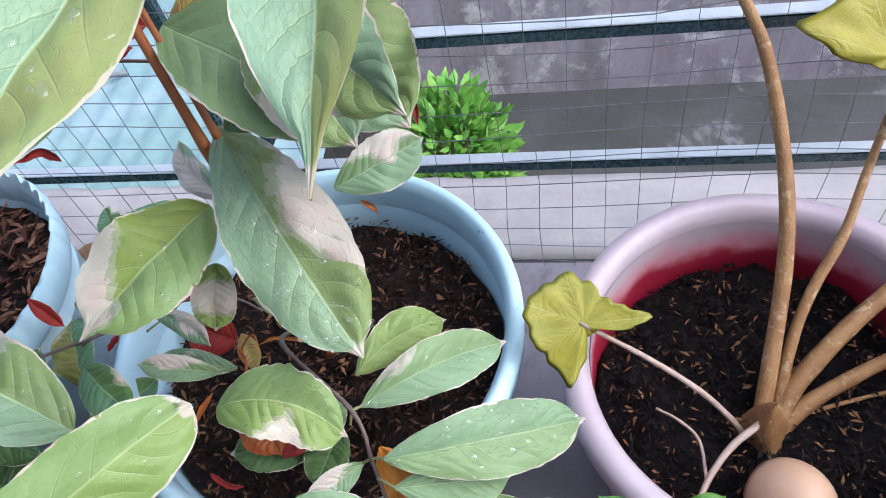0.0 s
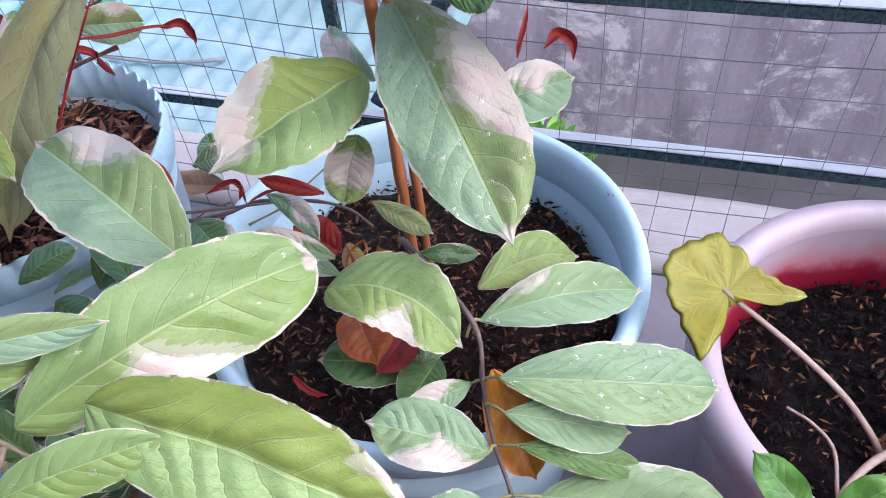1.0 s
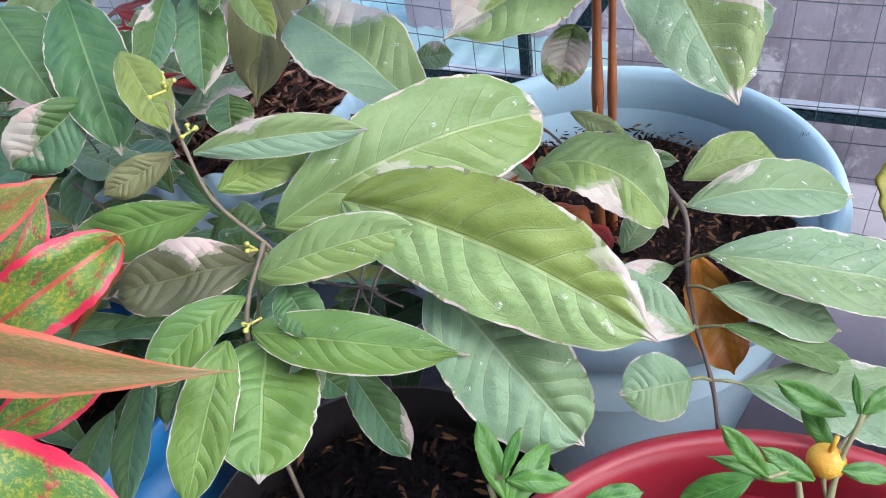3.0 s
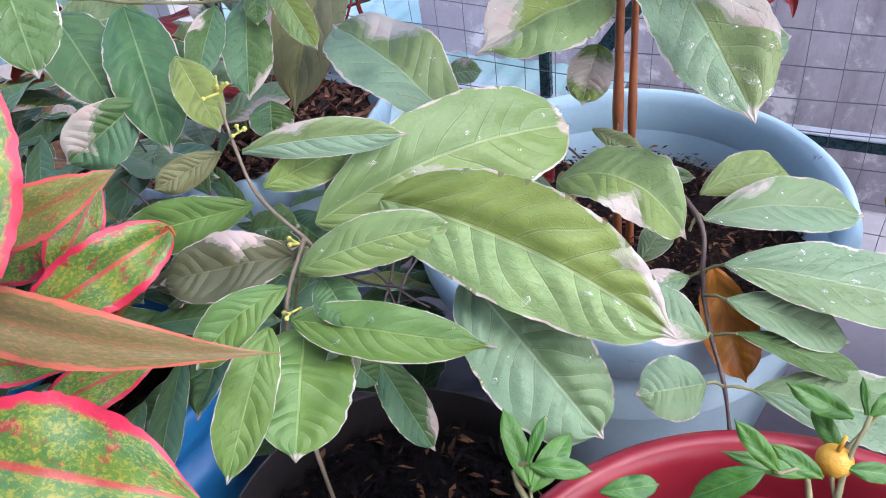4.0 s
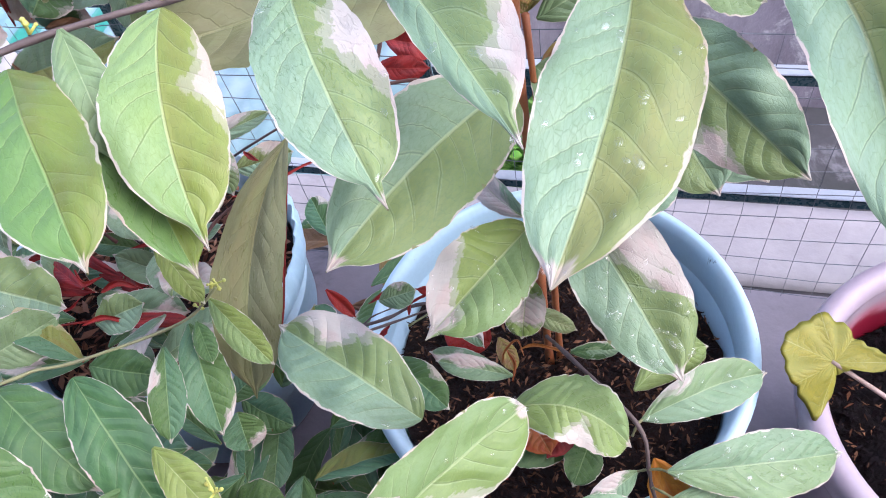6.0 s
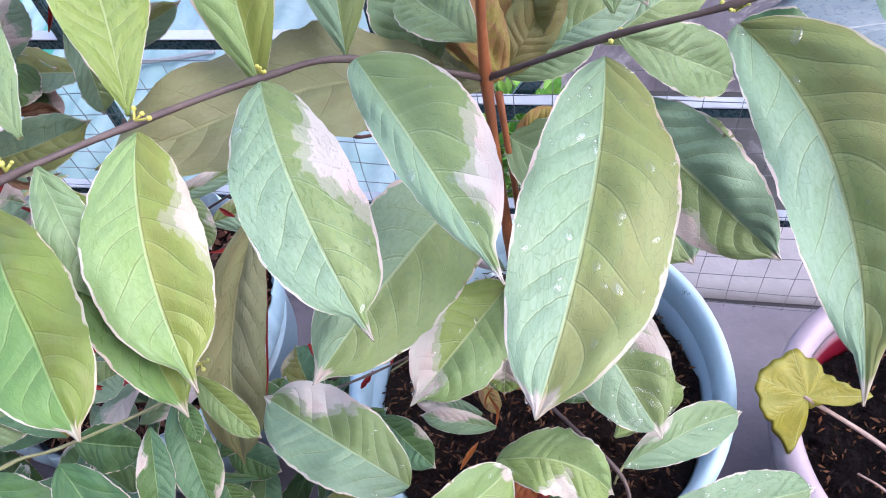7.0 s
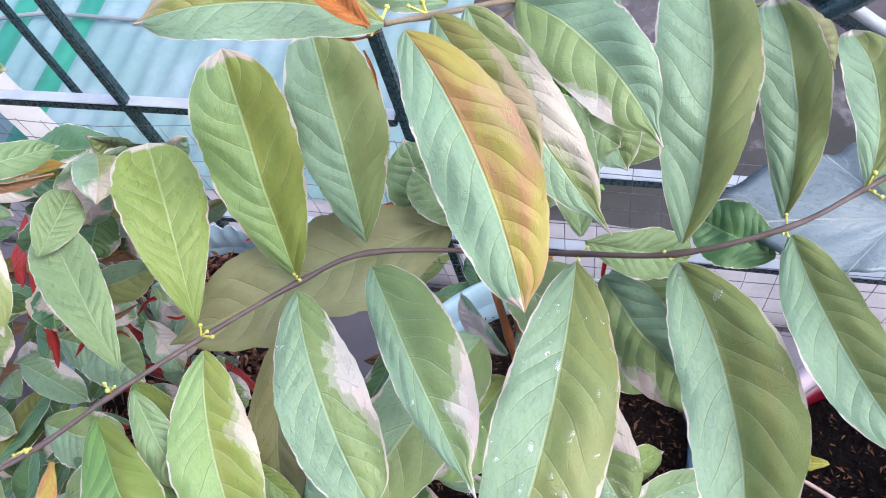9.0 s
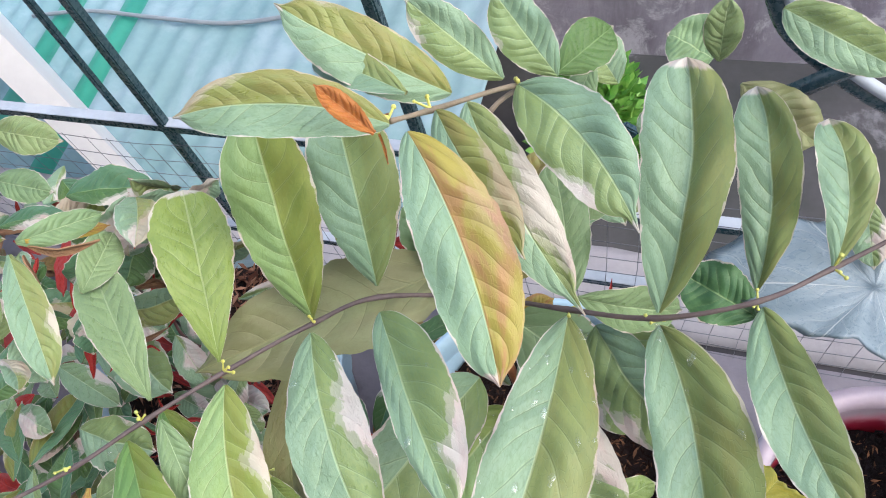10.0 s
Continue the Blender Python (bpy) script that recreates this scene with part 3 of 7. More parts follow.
def lobed_leaf(parent, centre, right, up, size, outline, mats, dish=14.0, name="leaf", label=""):
    """A lobed blade round its stalk's joint; outline gives (degrees, radius) pairs, right and up span its plane."""
    SEED[0] += 1
    X, Y = Vector(right).normalized(), Vector(up).normalized()
    Z = X.cross(Y).normalized()
    angles = [o[0] for o in outline] + [outline[0][0] + 360]
    radii = [o[1] for o in outline] + [outline[0][1]]
    N, K = 96, 9
    bm = bmesh.new()
    lay = bm.loops.layers.uv.new("blade")
    top, low = {}, {}
    for k in range(K + 1):
        for i in range(N):
            d = 360 * i / N
            h = max(n for n in range(len(angles) - 1) if angles[n] <= d)
            f = (d - angles[h]) / (angles[h + 1] - angles[h])
            f = f * f * (3 - 2 * f)
            r = (radii[h] * (1 - f) + radii[h + 1] * f) * size * (1 + 0.02 * math.sin(d * 0.35) + 0.03 * noise.noise((d * 0.04, SEED[0], 0)) + 0.035 * math.cos(radians(d * 11))) * (k / K)
            x, y = r * math.cos(radians(d)), r * math.sin(radians(d))
            z = size * (dish * (k / K) ** 2 * math.cos(radians(2 * d)) + 7.0 * noise.noise((x / size * 0.02, y / size * 0.02, SEED[0])) + 1.5 * math.cos(radians(d * 11)) * (k / K))
            c = Vector(centre) + X * x + Y * y
            top[k, i] = bm.verts.new(c + Z * (z + 0.0005))
            low[k, i] = bm.verts.new(c + Z * (z - 0.0005)) if 0 < k < K else top[k, i]
    for g2, idx in ((top, 0), (low, 1)):
        for k in range(K):
            for i in range(N):
                n = (i + 1) % N
                ids = [(k, i), (k + 1, i), (k + 1, n), (k, n)]
                if idx:
                    ids.reverse()
                f = bm.faces.new([g2[c] for c in ids])
                f.material_index = idx
                for l, c in zip(f.loops, ids):
                    l[lay].uv = (c[0] / K, 0.5 + 0.5 * math.sin(radians(360 * 3.5 * c[1] / N)) * 0.9)
    bmesh.ops.remove_doubles(bm, verts=bm.verts[:], dist=0.00002)
    ob = part(name, bm, mats, parent, label)
    ob.color = (0, 0.5, 0, 0.6)
    return ob


# ---- ground, walls, sheet roof beyond the fence ----
FLOOR = 0.015
FY = 0.374
g = bmesh.new()
vs = [g.verts.new(c) for c in ((-3, -3, FLOOR), (3, -3, FLOOR), (3, FY - 0.002, FLOOR), (-3, FY - 0.002, FLOOR))]
g.faces.new(vs)
ext = bmesh.ops.extrude_face_region(g, geom=g.faces[:])
for v in ext["geom"]:
    if isinstance(v, bmesh.types.BMVert):
        v.co.z -= 0.917
tagged(part("floor", g, CONCRETE, smooth=False), "lavender grey stained concrete terrace floor", "floor", kind="structure")
tagged(part("trim", box(bmesh.new(), (-3, FY - 0.0019, -0.9), (3, FY + 0.0059, FLOOR - 0.006)), CRACK, smooth=False), "dark dirty gap along the edge strip", "gap", kind="structure")
rng = random.Random(4)
strip = bmesh.new()
ROWSN, COLS = 7, 160
gr = [[strip.verts.new((-3 + 6 * i / COLS, FY + 0.006 + 0.098 * j / ROWSN + (0.006 * noise.noise((i * 0.7, j, 3)) if j == ROWSN else 0.002 * noise.noise((i * 1.3, j, 9))), FLOOR + 0.004 + 0.003 * noise.noise((i * 0.21, j * 0.6, 0)) - (0.006 if j in (0, ROWSN) else 0))) for j in range(ROWSN + 1)] for i in range(COLS + 1)]
for i in range(COLS):
    for j in range(ROWSN):
        strip.faces.new((gr[i][j], gr[i + 1][j], gr[i + 1][j + 1], gr[i][j + 1]))
ext = bmesh.ops.extrude_face_region(strip, geom=strip.faces[:])
for v in ext["geom"]:
    if isinstance(v, bmesh.types.BMVert):
        v.co.z = -0.902
tagged(part("pavement", strip, WHITE_STRIP), "whitewashed rough concrete edge strip under the fence", "kerb", kind="structure")
tagged(part("ground", box(bmesh.new(), (-60, -60, -1.0), (60, 60, -0.9)), MOSSY, smooth=False), "dark mossy concrete yard below the terrace", "ground", kind="structure")
tagged(part("wall_north", box(bmesh.new(), (-1.2, 1.62, -0.92), (4.2, 1.75, 2.2)), GREY_WALL, smooth=False), "weathered grey rendered wall with pale worn patches", "wall", kind="structure")
west = box(bmesh.new(), (-4.5, 0.0, -0.92), (0.0, 0.03, 1.5))
west.transform(Matrix.Translation((-0.775, 0.41, 0)) @ Matrix.Rotation(radians(-32), 4, "Z"))
tagged(part("wall_west", west, WHITE_WALL, smooth=False), "bright white painted wall beyond the fence", "wall", kind="structure")
# unseen wall, added to block the low sky on the left
tagged(part("wall_side", box(bmesh.new(), (-3.1, -3.0, -0.9), (-3.0, 0.2, 2.6)), GREY_WALL, smooth=False), "unseen grey wall added to darken reflections from the left", "wall", kind="structure")
tagged(part("wall_south", box(bmesh.new(), (-3.0, -3.1, -0.9), (3.0, -3.0, 2.6)), WHITE_WALL, smooth=False), "white painted house wall", "wall", kind="structure")

# unseen slab over the terrace, added to cut off part of the sky
tagged(part("ceiling", box(bmesh.new(), (-3.2, -3.1, 2.3), (3.2, -0.7, 2.38)), WHITE_WALL, smooth=False), "unseen white slab added over the terrace to block the sky", "ceiling", kind="structure")

# corrugated sheet of a lower roof beyond the fence
sheet = bmesh.new()
NX, rows_ = 420, []
for y, z in ((0.62, -0.52), (1.4, -0.50), (2.4, -0.47), (4.2, -0.42)):
    rows_.append([sheet.verts.new((-4.2 + 3.62 * i / NX, y, z + 0.0045 * math.sin(2 * math.pi * i / 8.6))) for i in range(NX + 1)])
for a, b in zip(rows_, rows_[1:]):
    for i in range(NX):
        f = sheet.faces.new((a[i], a[i + 1], b[i + 1], b[i]))
        xx = -4.2 + 3.62 * i / NX
        f.material_index = 1 if (-1.70 < xx < -1.62 or -1.90 < xx < -1.82) else 0
ext = bmesh.ops.extrude_face_region(sheet, geom=sheet.faces[:])
for v in ext["geom"]:
    if isinstance(v, bmesh.types.BMVert):
        v.co.z -= 0.004
roof = tagged(part("roof", sheet, [SHEET, SHEET_GREEN]), "aqua corrugated roofing sheet with green stripes", "roof", kind="structure")

cable = tagged(part("cable", tube(bmesh.new(), [(-1.95, 1.25, -0.485), (-1.77, 1.28, -0.485), (-1.57, 1.27, -0.485), (-1.36, 1.26, -0.485), (-1.25, 1.27, -0.485), (-1.13, 1.30, -0.485)], 0.006, None, 6, 6), CABLE), "grey cable lying across the roofing sheet", "cable")

# ---- fence: posts, rails, braces, welded wire ----
fence = thing("fence", (-0.3, FY, FLOOR), "dark green steel fence with welded wire mesh", "fence")


def bar(name, p, q, w, d, mat, bevel=0.0012):
    """A square steel bar between two points of the fence's plane."""
    p, q = Vector(p), Vector(q)
    L = (q - p).length
    bm = box(bmesh.new(), (-w / 2, -d / 2, 0), (w / 2, d / 2, L), bevel)
    Z = (q - p).normalized()
    Y = Vector((0, 1, 0)) if abs(Z.y) < 0.9 else Vector((1, 0, 0))
    X = Y.cross(Z).normalized()
    m = Matrix((X, Z.cross(X), Z)).transposed().to_4x4()
    m.translation = p
    bm.transform(m)
    return part(name, bm, mat, fence, smooth=False)


for x, lean in ((-0.317, 0.0), (-0.574, 0.036), (-1.15, 0.0), (0.62, 0.0), (1.25, 0.0)):
    bar("post", (x, FY, FLOOR - 0.02), (x + lean, FY, 0.95), 0.0088, 0.0088, STEEL)
bar("rail", (-2.2, FY - 0.001, 0.145), (1.9, FY - 0.001, 0.145), 0.0095, 0.0095, STEEL)
bar("rail", (-0.31, FY + 0.001, 0.262), (1.9, FY + 0.001, 0.262), 0.0095, 0.0095, STEEL)
bar("rail", (-2.2, FY + 0.001, 0.32), (-0.324, FY + 0.001, 0.32), 0.0095, 0.0095, STEEL)
# sky light on the rails' upper faces, laid on as pale strips
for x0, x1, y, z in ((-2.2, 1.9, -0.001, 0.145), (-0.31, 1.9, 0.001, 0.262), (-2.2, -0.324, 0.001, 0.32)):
    part("rail_top", box(bmesh.new(), (x0, FY + y - 0.0052, z + 0.0049), (x1, FY + y + 0.0052, z + 0.0061), 0.0004), STEEL_PALE, fence, "pale top of the rail, coloured as lit by the sky", smooth=False)
bar("rod", (-0.628, FY + 0.0175, 0.295), (-0.595, FY + 0.0175, 0.95), 0.006, 0.006, STEEL)
bar("brace", (-0.300, FY + 0.012, 0.15), (-0.16, FY + 0.012, 0.36), 0.012, 0.006, STEEL)
wires = bmesh.new()
for k in range(-86, 75):
    x = k * 0.0254
    tube(wires, [(x + 0.006 * noise.noise((x * 9, z * 9, 1)), FY - 0.0085 + 0.003 * noise.noise((x * 6, z * 6, 5)), z) for z in (FLOOR + 0.004, 0.07, 0.13, 0.19, 0.25, 0.305)], 0.0003, None, 4, 2)
for k in range(12):
    z = FLOOR + 0.012 + k * 0.0254
    tube(wires, [(-2.2 + 0.1 * i, FY - 0.0095 + 0.003 * noise.noise((-2.2 + 0.1 * i, z * 6, 5)), z + 0.013 * noise.noise((i * 0.55, z * 9, 2))) for i in range(42)], 0.00045, None, 4, 2)
part("wire_mesh", wires, WIRE, fence, "thin dark welded wire with square openings")


# ---- pots ----
def pot(name, at, r, h, mat, label, lip=0.012, foot=0.72, wobble=None, group=""):
    """A round plastic pot: tapered wall with thickness, rolled rim, floor; at is its foot's middle."""
    ob = thing(name, at, label, "flower pot", group)
    rb, t = r * foot, 0.0035
    n = 308 if wobble else 96
    inside = (r - lip - 0.0045, h * 0.55)
    bm = bmesh.new()
    lathe(bm, [(0.004, 0.006), (rb - t, 0.006), (rb * 0.6 + inside[0] * 0.4 - t, h * 0.25), inside, (r - lip - 0.0002, h - 0.03), (r - lip * 0.6, h - 0.0262), (rb * 0.45 + (r - lip * 0.6) * 0.55, h * 0.5), (rb, 0.0), (0.004, 0.0)], at, n, wobble)
    part("body", bm, mat, ob)
    bm = bmesh.new()
    rim = [(r - lip, h - 0.03), (r - lip, h - 0.008), (r - lip + 0.003, h - 0.002), (r - lip * 0.5, h), (r - 0.002, h - 0.002), (r, h - 0.007), (r - 0.001, h - 0.022), (r - lip * 0.6, h - 0.026), (r - lip, h - 0.03)]
    lathe(bm, rim, at, n, wobble)
    part("rim", bm, mat, ob)
    return ob


def soil(at, r, z, label, seed, chips, mat=CHIP, size=(0.003, 0.0075), depth=0.006, ground=SOIL):
    """A bed of soil in a pot with loose chips on it."""
    bm = bmesh.new()
    n, rings = 56, []
    mid = bm.verts.new((at[0], at[1], z + depth * noise.noise((at[0] * 40, at[1] * 40, seed))))
    for k in range(1, 15):
        rr = r * k / 14
        rings.append([bm.verts.new((at[0] + rr * math.cos(2 * math.pi * i / n), at[1] + rr * math.sin(2 * math.pi * i / n),
                                    z + depth * 1.6 * noise.noise((at[0] + rr * math.cos(2 * math.pi * i / n) * 45, rr * math.sin(2 * math.pi * i / n) * 45, seed))
                                    + depth * 0.9 * noise.noise((rr * math.cos(2 * math.pi * i / n) * 150, rr * math.sin(2 * math.pi * i / n) * 150, seed)))) for i in range(n)])
    for i in range(n):
        bm.faces.new((mid, rings[0][i], rings[0][(i + 1) % n]))
    for a, b in zip(rings, rings[1:]):
        for i in range(n):
            bm.faces.new((a[i], b[i], b[(i + 1) % n], a[(i + 1) % n]))
    bed = tagged(part("potting_soil", bm, ground), label, "soil", kind="stuff")
    rg = random.Random(seed)
    cb = bmesh.new()
    for _ in range(chips):
        rr, a = r * math.sqrt(rg.random()) * 0.98, rg.uniform(0, 6.283)
        l, w = rg.uniform(*size), 0
        w = l * rg.uniform(0.16, 0.36)
        m = Matrix.Translation((at[0] + rr * math.cos(a), at[1] + rr * math.sin(a), z + depth * rg.uniform(0.1, 1.5))) @ Euler((rg.uniform(-0.7, 0.7), rg.uniform(-0.7, 0.7), rg.uniform(0, 6.28))).to_matrix().to_4x4()
        c = [(-l / 2, 0, 0), (-l * 0.2, w / 2, w * 0.25), (l / 2, w * 0.1, 0), (-l * 0.1, -w / 2, w * 0.25), (0, 0, -w * 0.3)]
        vv = [cb.verts.new(m @ Vector(q)) for q in c]
        for f in ((0, 3, 1), (1, 3, 2), (0, 1, 4), (1, 2, 4), (2, 3, 4), (3, 0, 4)):
            cb.faces.new([vv[q] for q in f])
    tagged(part("soil_chips", cb, mat, bed, smooth=False), "", kind="stuff")
    return bed


BLUE = (-0.2, 0.2, FLOOR)
pot("blue_pot", BLUE, 0.125, 0.2 - FLOOR, BLUE_POT, "pale blue plastic flower pot with a rolled rim", 0.011, 0.74)
soil((BLUE[0], BLUE[1]), 0.1105, 0.148, "dark wet soil with rice hulls in the blue pot", 3, 4200, CHIP, (0.0022, 0.0085), 0.009)
LAV = (0.056, 0.186, FLOOR)
pale = pot("pale_pot", LAV, 0.111, 0.197 - FLOOR, LAV_POT, "pinkish white plastic pot stained crimson inside", 0.016, 0.74)
soil((LAV[0], LAV[1]), 0.0905, 0.141, "dark wet soil with hulls in the pale pot", 5, 3000, DARK_CHIP, (0.0022, 0.008), 0.007, SOIL_WET)


stain = bmesh.new()
lathe(stain, [(0.0912, 0.130), (0.0926, 0.150), (0.0938, 0.1665), (0.0944, 0.170), (0.0944, 0.186)], (LAV[0], LAV[1], 0), 120)
part("stain", stain, RED_STAIN, pale, "crimson stain along the soil line")
SMALL = (-0.505, 0.215, FLOOR)


def in_pot(*ends):
    """Whether an end of a leaf would stick in the scalloped pot."""
    return any((x - SMALL[0]) ** 2 + (y - SMALL[1]) ** 2 < 0.0156 and z < 0.215 for x, y, z in ends)


def scallop(r, z, a):
    k = max(0.0, (z - 0.162) / 0.026)
    return r + k * 0.004 * abs(math.cos(a * 22)) - k * 0.002, z + k * 0.005 * abs(math.cos(a * 22))


pot("scalloped_pot", SMALL, 0.116, 0.188, BLUE_POT, "pale blue plastic pot with a scalloped rim", 0.006, 0.7, scallop)
soil((SMALL[0], SMALL[1]), 0.1045, 0.170, "coarse coconut chips in the scalloped pot", 7, 1300, BARK, (0.007, 0.018), 0.009)
MAROON = (-0.07, -0.062, FLOOR)
pot("maroon_pot", MAROON, 0.11, 0.223 - FLOOR, MAROON_POT, "glossy maroon plastic flower pot", 0.012, 0.72)
soil((MAROON[0], MAROON[1]), 0.092, 0.15, "dark soil in the maroon pot", 9, 500)
COBALT = (-0.435, -0.015, FLOOR)
pot("cobalt_pot", COBALT, 0.085, 0.17, COBALT_POT, "cobalt blue plastic pot in deep shade", 0.008, 0.75)
soil((COBALT[0], COBALT[1]), 0.07, 0.135, "black soil in the cobalt pot", 13, 300)
# assumed pot, added so that the gap under the leaves is dark
BLACK = (-0.238, -0.020, FLOOR)
pot("black_pot", BLACK, 0.088, 0.135, BLACK_POT, "black nursery pot added to darken the gap under the leaves", 0.006, 0.8, group="nursery pots on the floor")
soil((BLACK[0], BLACK[1]), 0.0775, 0.125, "black soil in the nursery pot", 15, 900, DARK_CHIP, (0.003, 0.012), 0.007, SOIL_WET)


# ---- the variegated shrub in the blue pot ----
shrub = thing("variegated_shrub", (-0.2, 0.2, 0.15), "tall variegated shrub with cream-edged green leaves in the blue pot", "shrub")
front = thing("spreading_shrub", (-0.245, -0.03, 0.13), "spreading variegated shrub with broad quilted leaves", "shrub")
twig(shrub, [(-0.205, 0.205, 0.14), (-0.207, 0.205, 0.25), (-0.208, 0.206, 0.34), (-0.21, 0.209, 0.44), (-0.208, 0.215, 0.5), (-0.205, 0.225, 0.56)], 0.0027, 0.0016, STEM_RED, "trunk")
twig(shrub, [(-0.198, 0.208, 0.14), (-0.200, 0.208, 0.25), (-0.2015, 0.209, 0.34), (-0.206, 0.211, 0.43)], 0.0024, 0.0013, STEM_RED, "trunk")
twig(shrub, [(-0.21, 0.209, 0.44), (-0.254, 0.187, 0.469), (-0.276, 0.164, 0.481), (-0.303, 0.13, 0.493), (-0.325, 0.10, 0.502), (-0.345, 0.075, 0.505), (-0.37, 0.05, 0.51)], 0.0012, 0.0009, STEM_GREY)
twig(shrub, [(-0.21, 0.209, 0.44), (-0.163, 0.195, 0.472), (-0.125, 0.19, 0.489), (-0.088, 0.199, 0.5), (-0.062, 0.218, 0.5), (-0.03, 0.24, 0.51)], 0.0012, 0.0009, STEM_GREY)
twig(shrub, [(-0.208, 0.215, 0.5), (-0.20, 0.235, 0.55), (-0.189, 0.25, 0.556), (-0.207, 0.21, 0.588), (-0.214, 0.195, 0.60)], 0.0012, 0.0008, STEM_TAN)
twig(shrub, [(-0.205, 0.2, 0.19), (-0.185, 0.15, 0.262), (-0.1463, 0.120, 0.2535), (-0.1385, 0.104, 0.236), (-0.1360, 0.098, 0.2275), (-0.1293, 0.0857, 0.217), (-0.1196, 0.073, 0.202), (-0.113, 0.062, 0.185)], 0.0011, 0.0008, STEM_GREY)
twig(front, [(-0.247, -0.04, 0.14), (-0.257, -0.030, 0.232), (-0.261, -0.018, 0.282), (-0.267, 0.008, 0.297)], 0.0009, 0.0008, STEM_TAN, knots=0.15)
twig(front, [(-0.262, 0.009, 0.290), (-0.268, 0.009, 0.296), (-0.283, 0.008, 0.313), (-0.293, 0.014, 0.328), (-0.301, 0.021, 0.342)], 0.0008, 0.0006, STEM_TAN, knots=0.2)
twig(front, [(-0.43, -0.02, 0.30), (-0.418, 0.030, 0.362), (-0.404, 0.056, 0.359), (-0.388, 0.067, 0.354), (-0.360, 0.090, 0.347), (-0.345, 0.100, 0.350), (-0.332, 0.108, 0.362)], 0.0009, 0.0006, STEM_GREEN, knots=0.25)
agla = thing("aglaonema", (COBALT[0], COBALT[1], 0.14), "aglaonema with red-edged yellow-green leaves in the cobalt pot", "house plant")
citrus = thing("citrus_seedling", (MAROON[0], MAROON[1], 0.15), "young citrus plant with glossy green leaves in the maroon pot", "shrub")
redshrub = thing("red_backed_shrub", (SMALL[0], SMALL[1], 0.18), "shrub with red-backed curling leaves in the scalloped pot", "shrub")
# ---- leaves ----
WET = []
leaf(shrub, (-0.321, 0.108, 0.509), (-0.377, 0.160, 0.514), (0.17, 0.11, 0.98), 0.024, a=0.8, b=0.4, drip=0.01, fold=0.42)
leaf(shrub, (-0.308, 0.134, 0.492), (-0.349, 0.206, 0.515), (0.48, -0.02, 0.88), 0.036, a=0.95, b=0.42, drip=0.01, fold=0.42, mats=(LIME, UNDER_OLIVE))
leaf(shrub, (-0.283, 0.170, 0.470), (-0.300, 0.225, 0.555), (0.41, -0.73, 0.55), 0.039, a=0.85, b=0.42, drip=0.01, fold=0.42, quilt=1.3, gold=0.22, side=-1, mats=(LIME, UNDER_OLIVE))
leaf(shrub, (-0.259, 0.195, 0.464), (-0.275, 0.249, 0.543), (0.53, -0.65, 0.55), 0.040, a=0.85, b=0.45, drip=0.01, fold=0.42, quilt=1.3, gold=0.18, side=-1)
leaf(shrub, (-0.162, 0.200, 0.478), (-0.178, 0.249, 0.509), (0.36, -0.42, 0.83), 0.024, a=0.7, b=0.5, drip=0.01, fold=0.42)
leaf(shrub, (-0.124, 0.184, 0.508), (-0.127, 0.270, 0.556), (-0.27, -0.48, 0.83), 0.035, a=0.75, b=0.42, drip=0.01, fold=0.8, quilt=1.3, gold=0.28, side=-1, bend=-0.08)
leaf(shrub, (-0.088, 0.207, 0.493), (-0.099, 0.279, 0.532), (-0.45, -0.53, 0.72), 0.026, a=0.75, b=0.45, drip=0.01, fold=0.8, gold=0.28, side=-1, bend=-0.1)
leaf(shrub, (-0.062, 0.218, 0.500), (-0.070, 0.275, 0.520), (-0.08, -0.32, 0.94), 0.021, a=0.8, b=0.45, drip=0.01, fold=0.8, gold=0.28, side=-1, bend=-0.1)
leaf(shrub, (-0.331, 0.091, 0.498), (-0.275, 0.032, 0.491), (0.28, -0.15, 0.95), 0.028, a=0.7, b=0.45, cream=0.3, side=1, at=0.95, fold=0.42, gold=0.3, mats=(MID, UNDER_OLIVE))
leaf(shrub, (-0.329, 0.109, 0.487), (-0.267, 0.050, 0.464), (0.40, 0.06, 0.91), 0.026, a=0.6, b=0.5, gold=0.3, fold=0.42, side=1, mats=(MID, UNDER_OLIVE))
leaf(shrub, (-0.299, 0.124, 0.495), (-0.262, 0.054, 0.472), (0.50, -0.37, 0.78), 0.032, a=0.7, b=0.5, bend=-0.06, cream=0.60, side=1, at=0.42, wavy=0.8, drip=0.09, fold=0.42, gold=0.25, mats=(LIME, UNDER_OLIVE))
LEAFX = leaf(shrub, (-0.274, 0.158, 0.484), (-0.220, 0.076, 0.467), (0.14, -0.11, 0.98), 0.035, a=0.65, b=0.42, bend=-0.04, cream=0.68, side=1, at=0.45, drip=0.09, fold=0.42)
WET.append((LEAFX, 5))
LEAFX = leaf(shrub, (-0.247, 0.176, 0.478), (-0.185, 0.090, 0.478), (-0.09, -0.12, 0.99), 0.031, a=0.6, b=0.6, cream=0.62, side=1, at=0.7, drip=0.09, fold=0.42, lop=0.38)
WET.append((LEAFX, 6))
LEAFX = leaf(shrub, (-0.164, 0.196, 0.462), (-0.175, 0.063, 0.458), (0.10, 0.02, 0.99), 0.045, a=0.7, b=0.5, bend=0.03, tipcurl=0.02, drip=0.03, fold=0.42, quilt=1.3, gold=0.3, side=1, lop=0.08)
WET.append((LEAFX, 30))
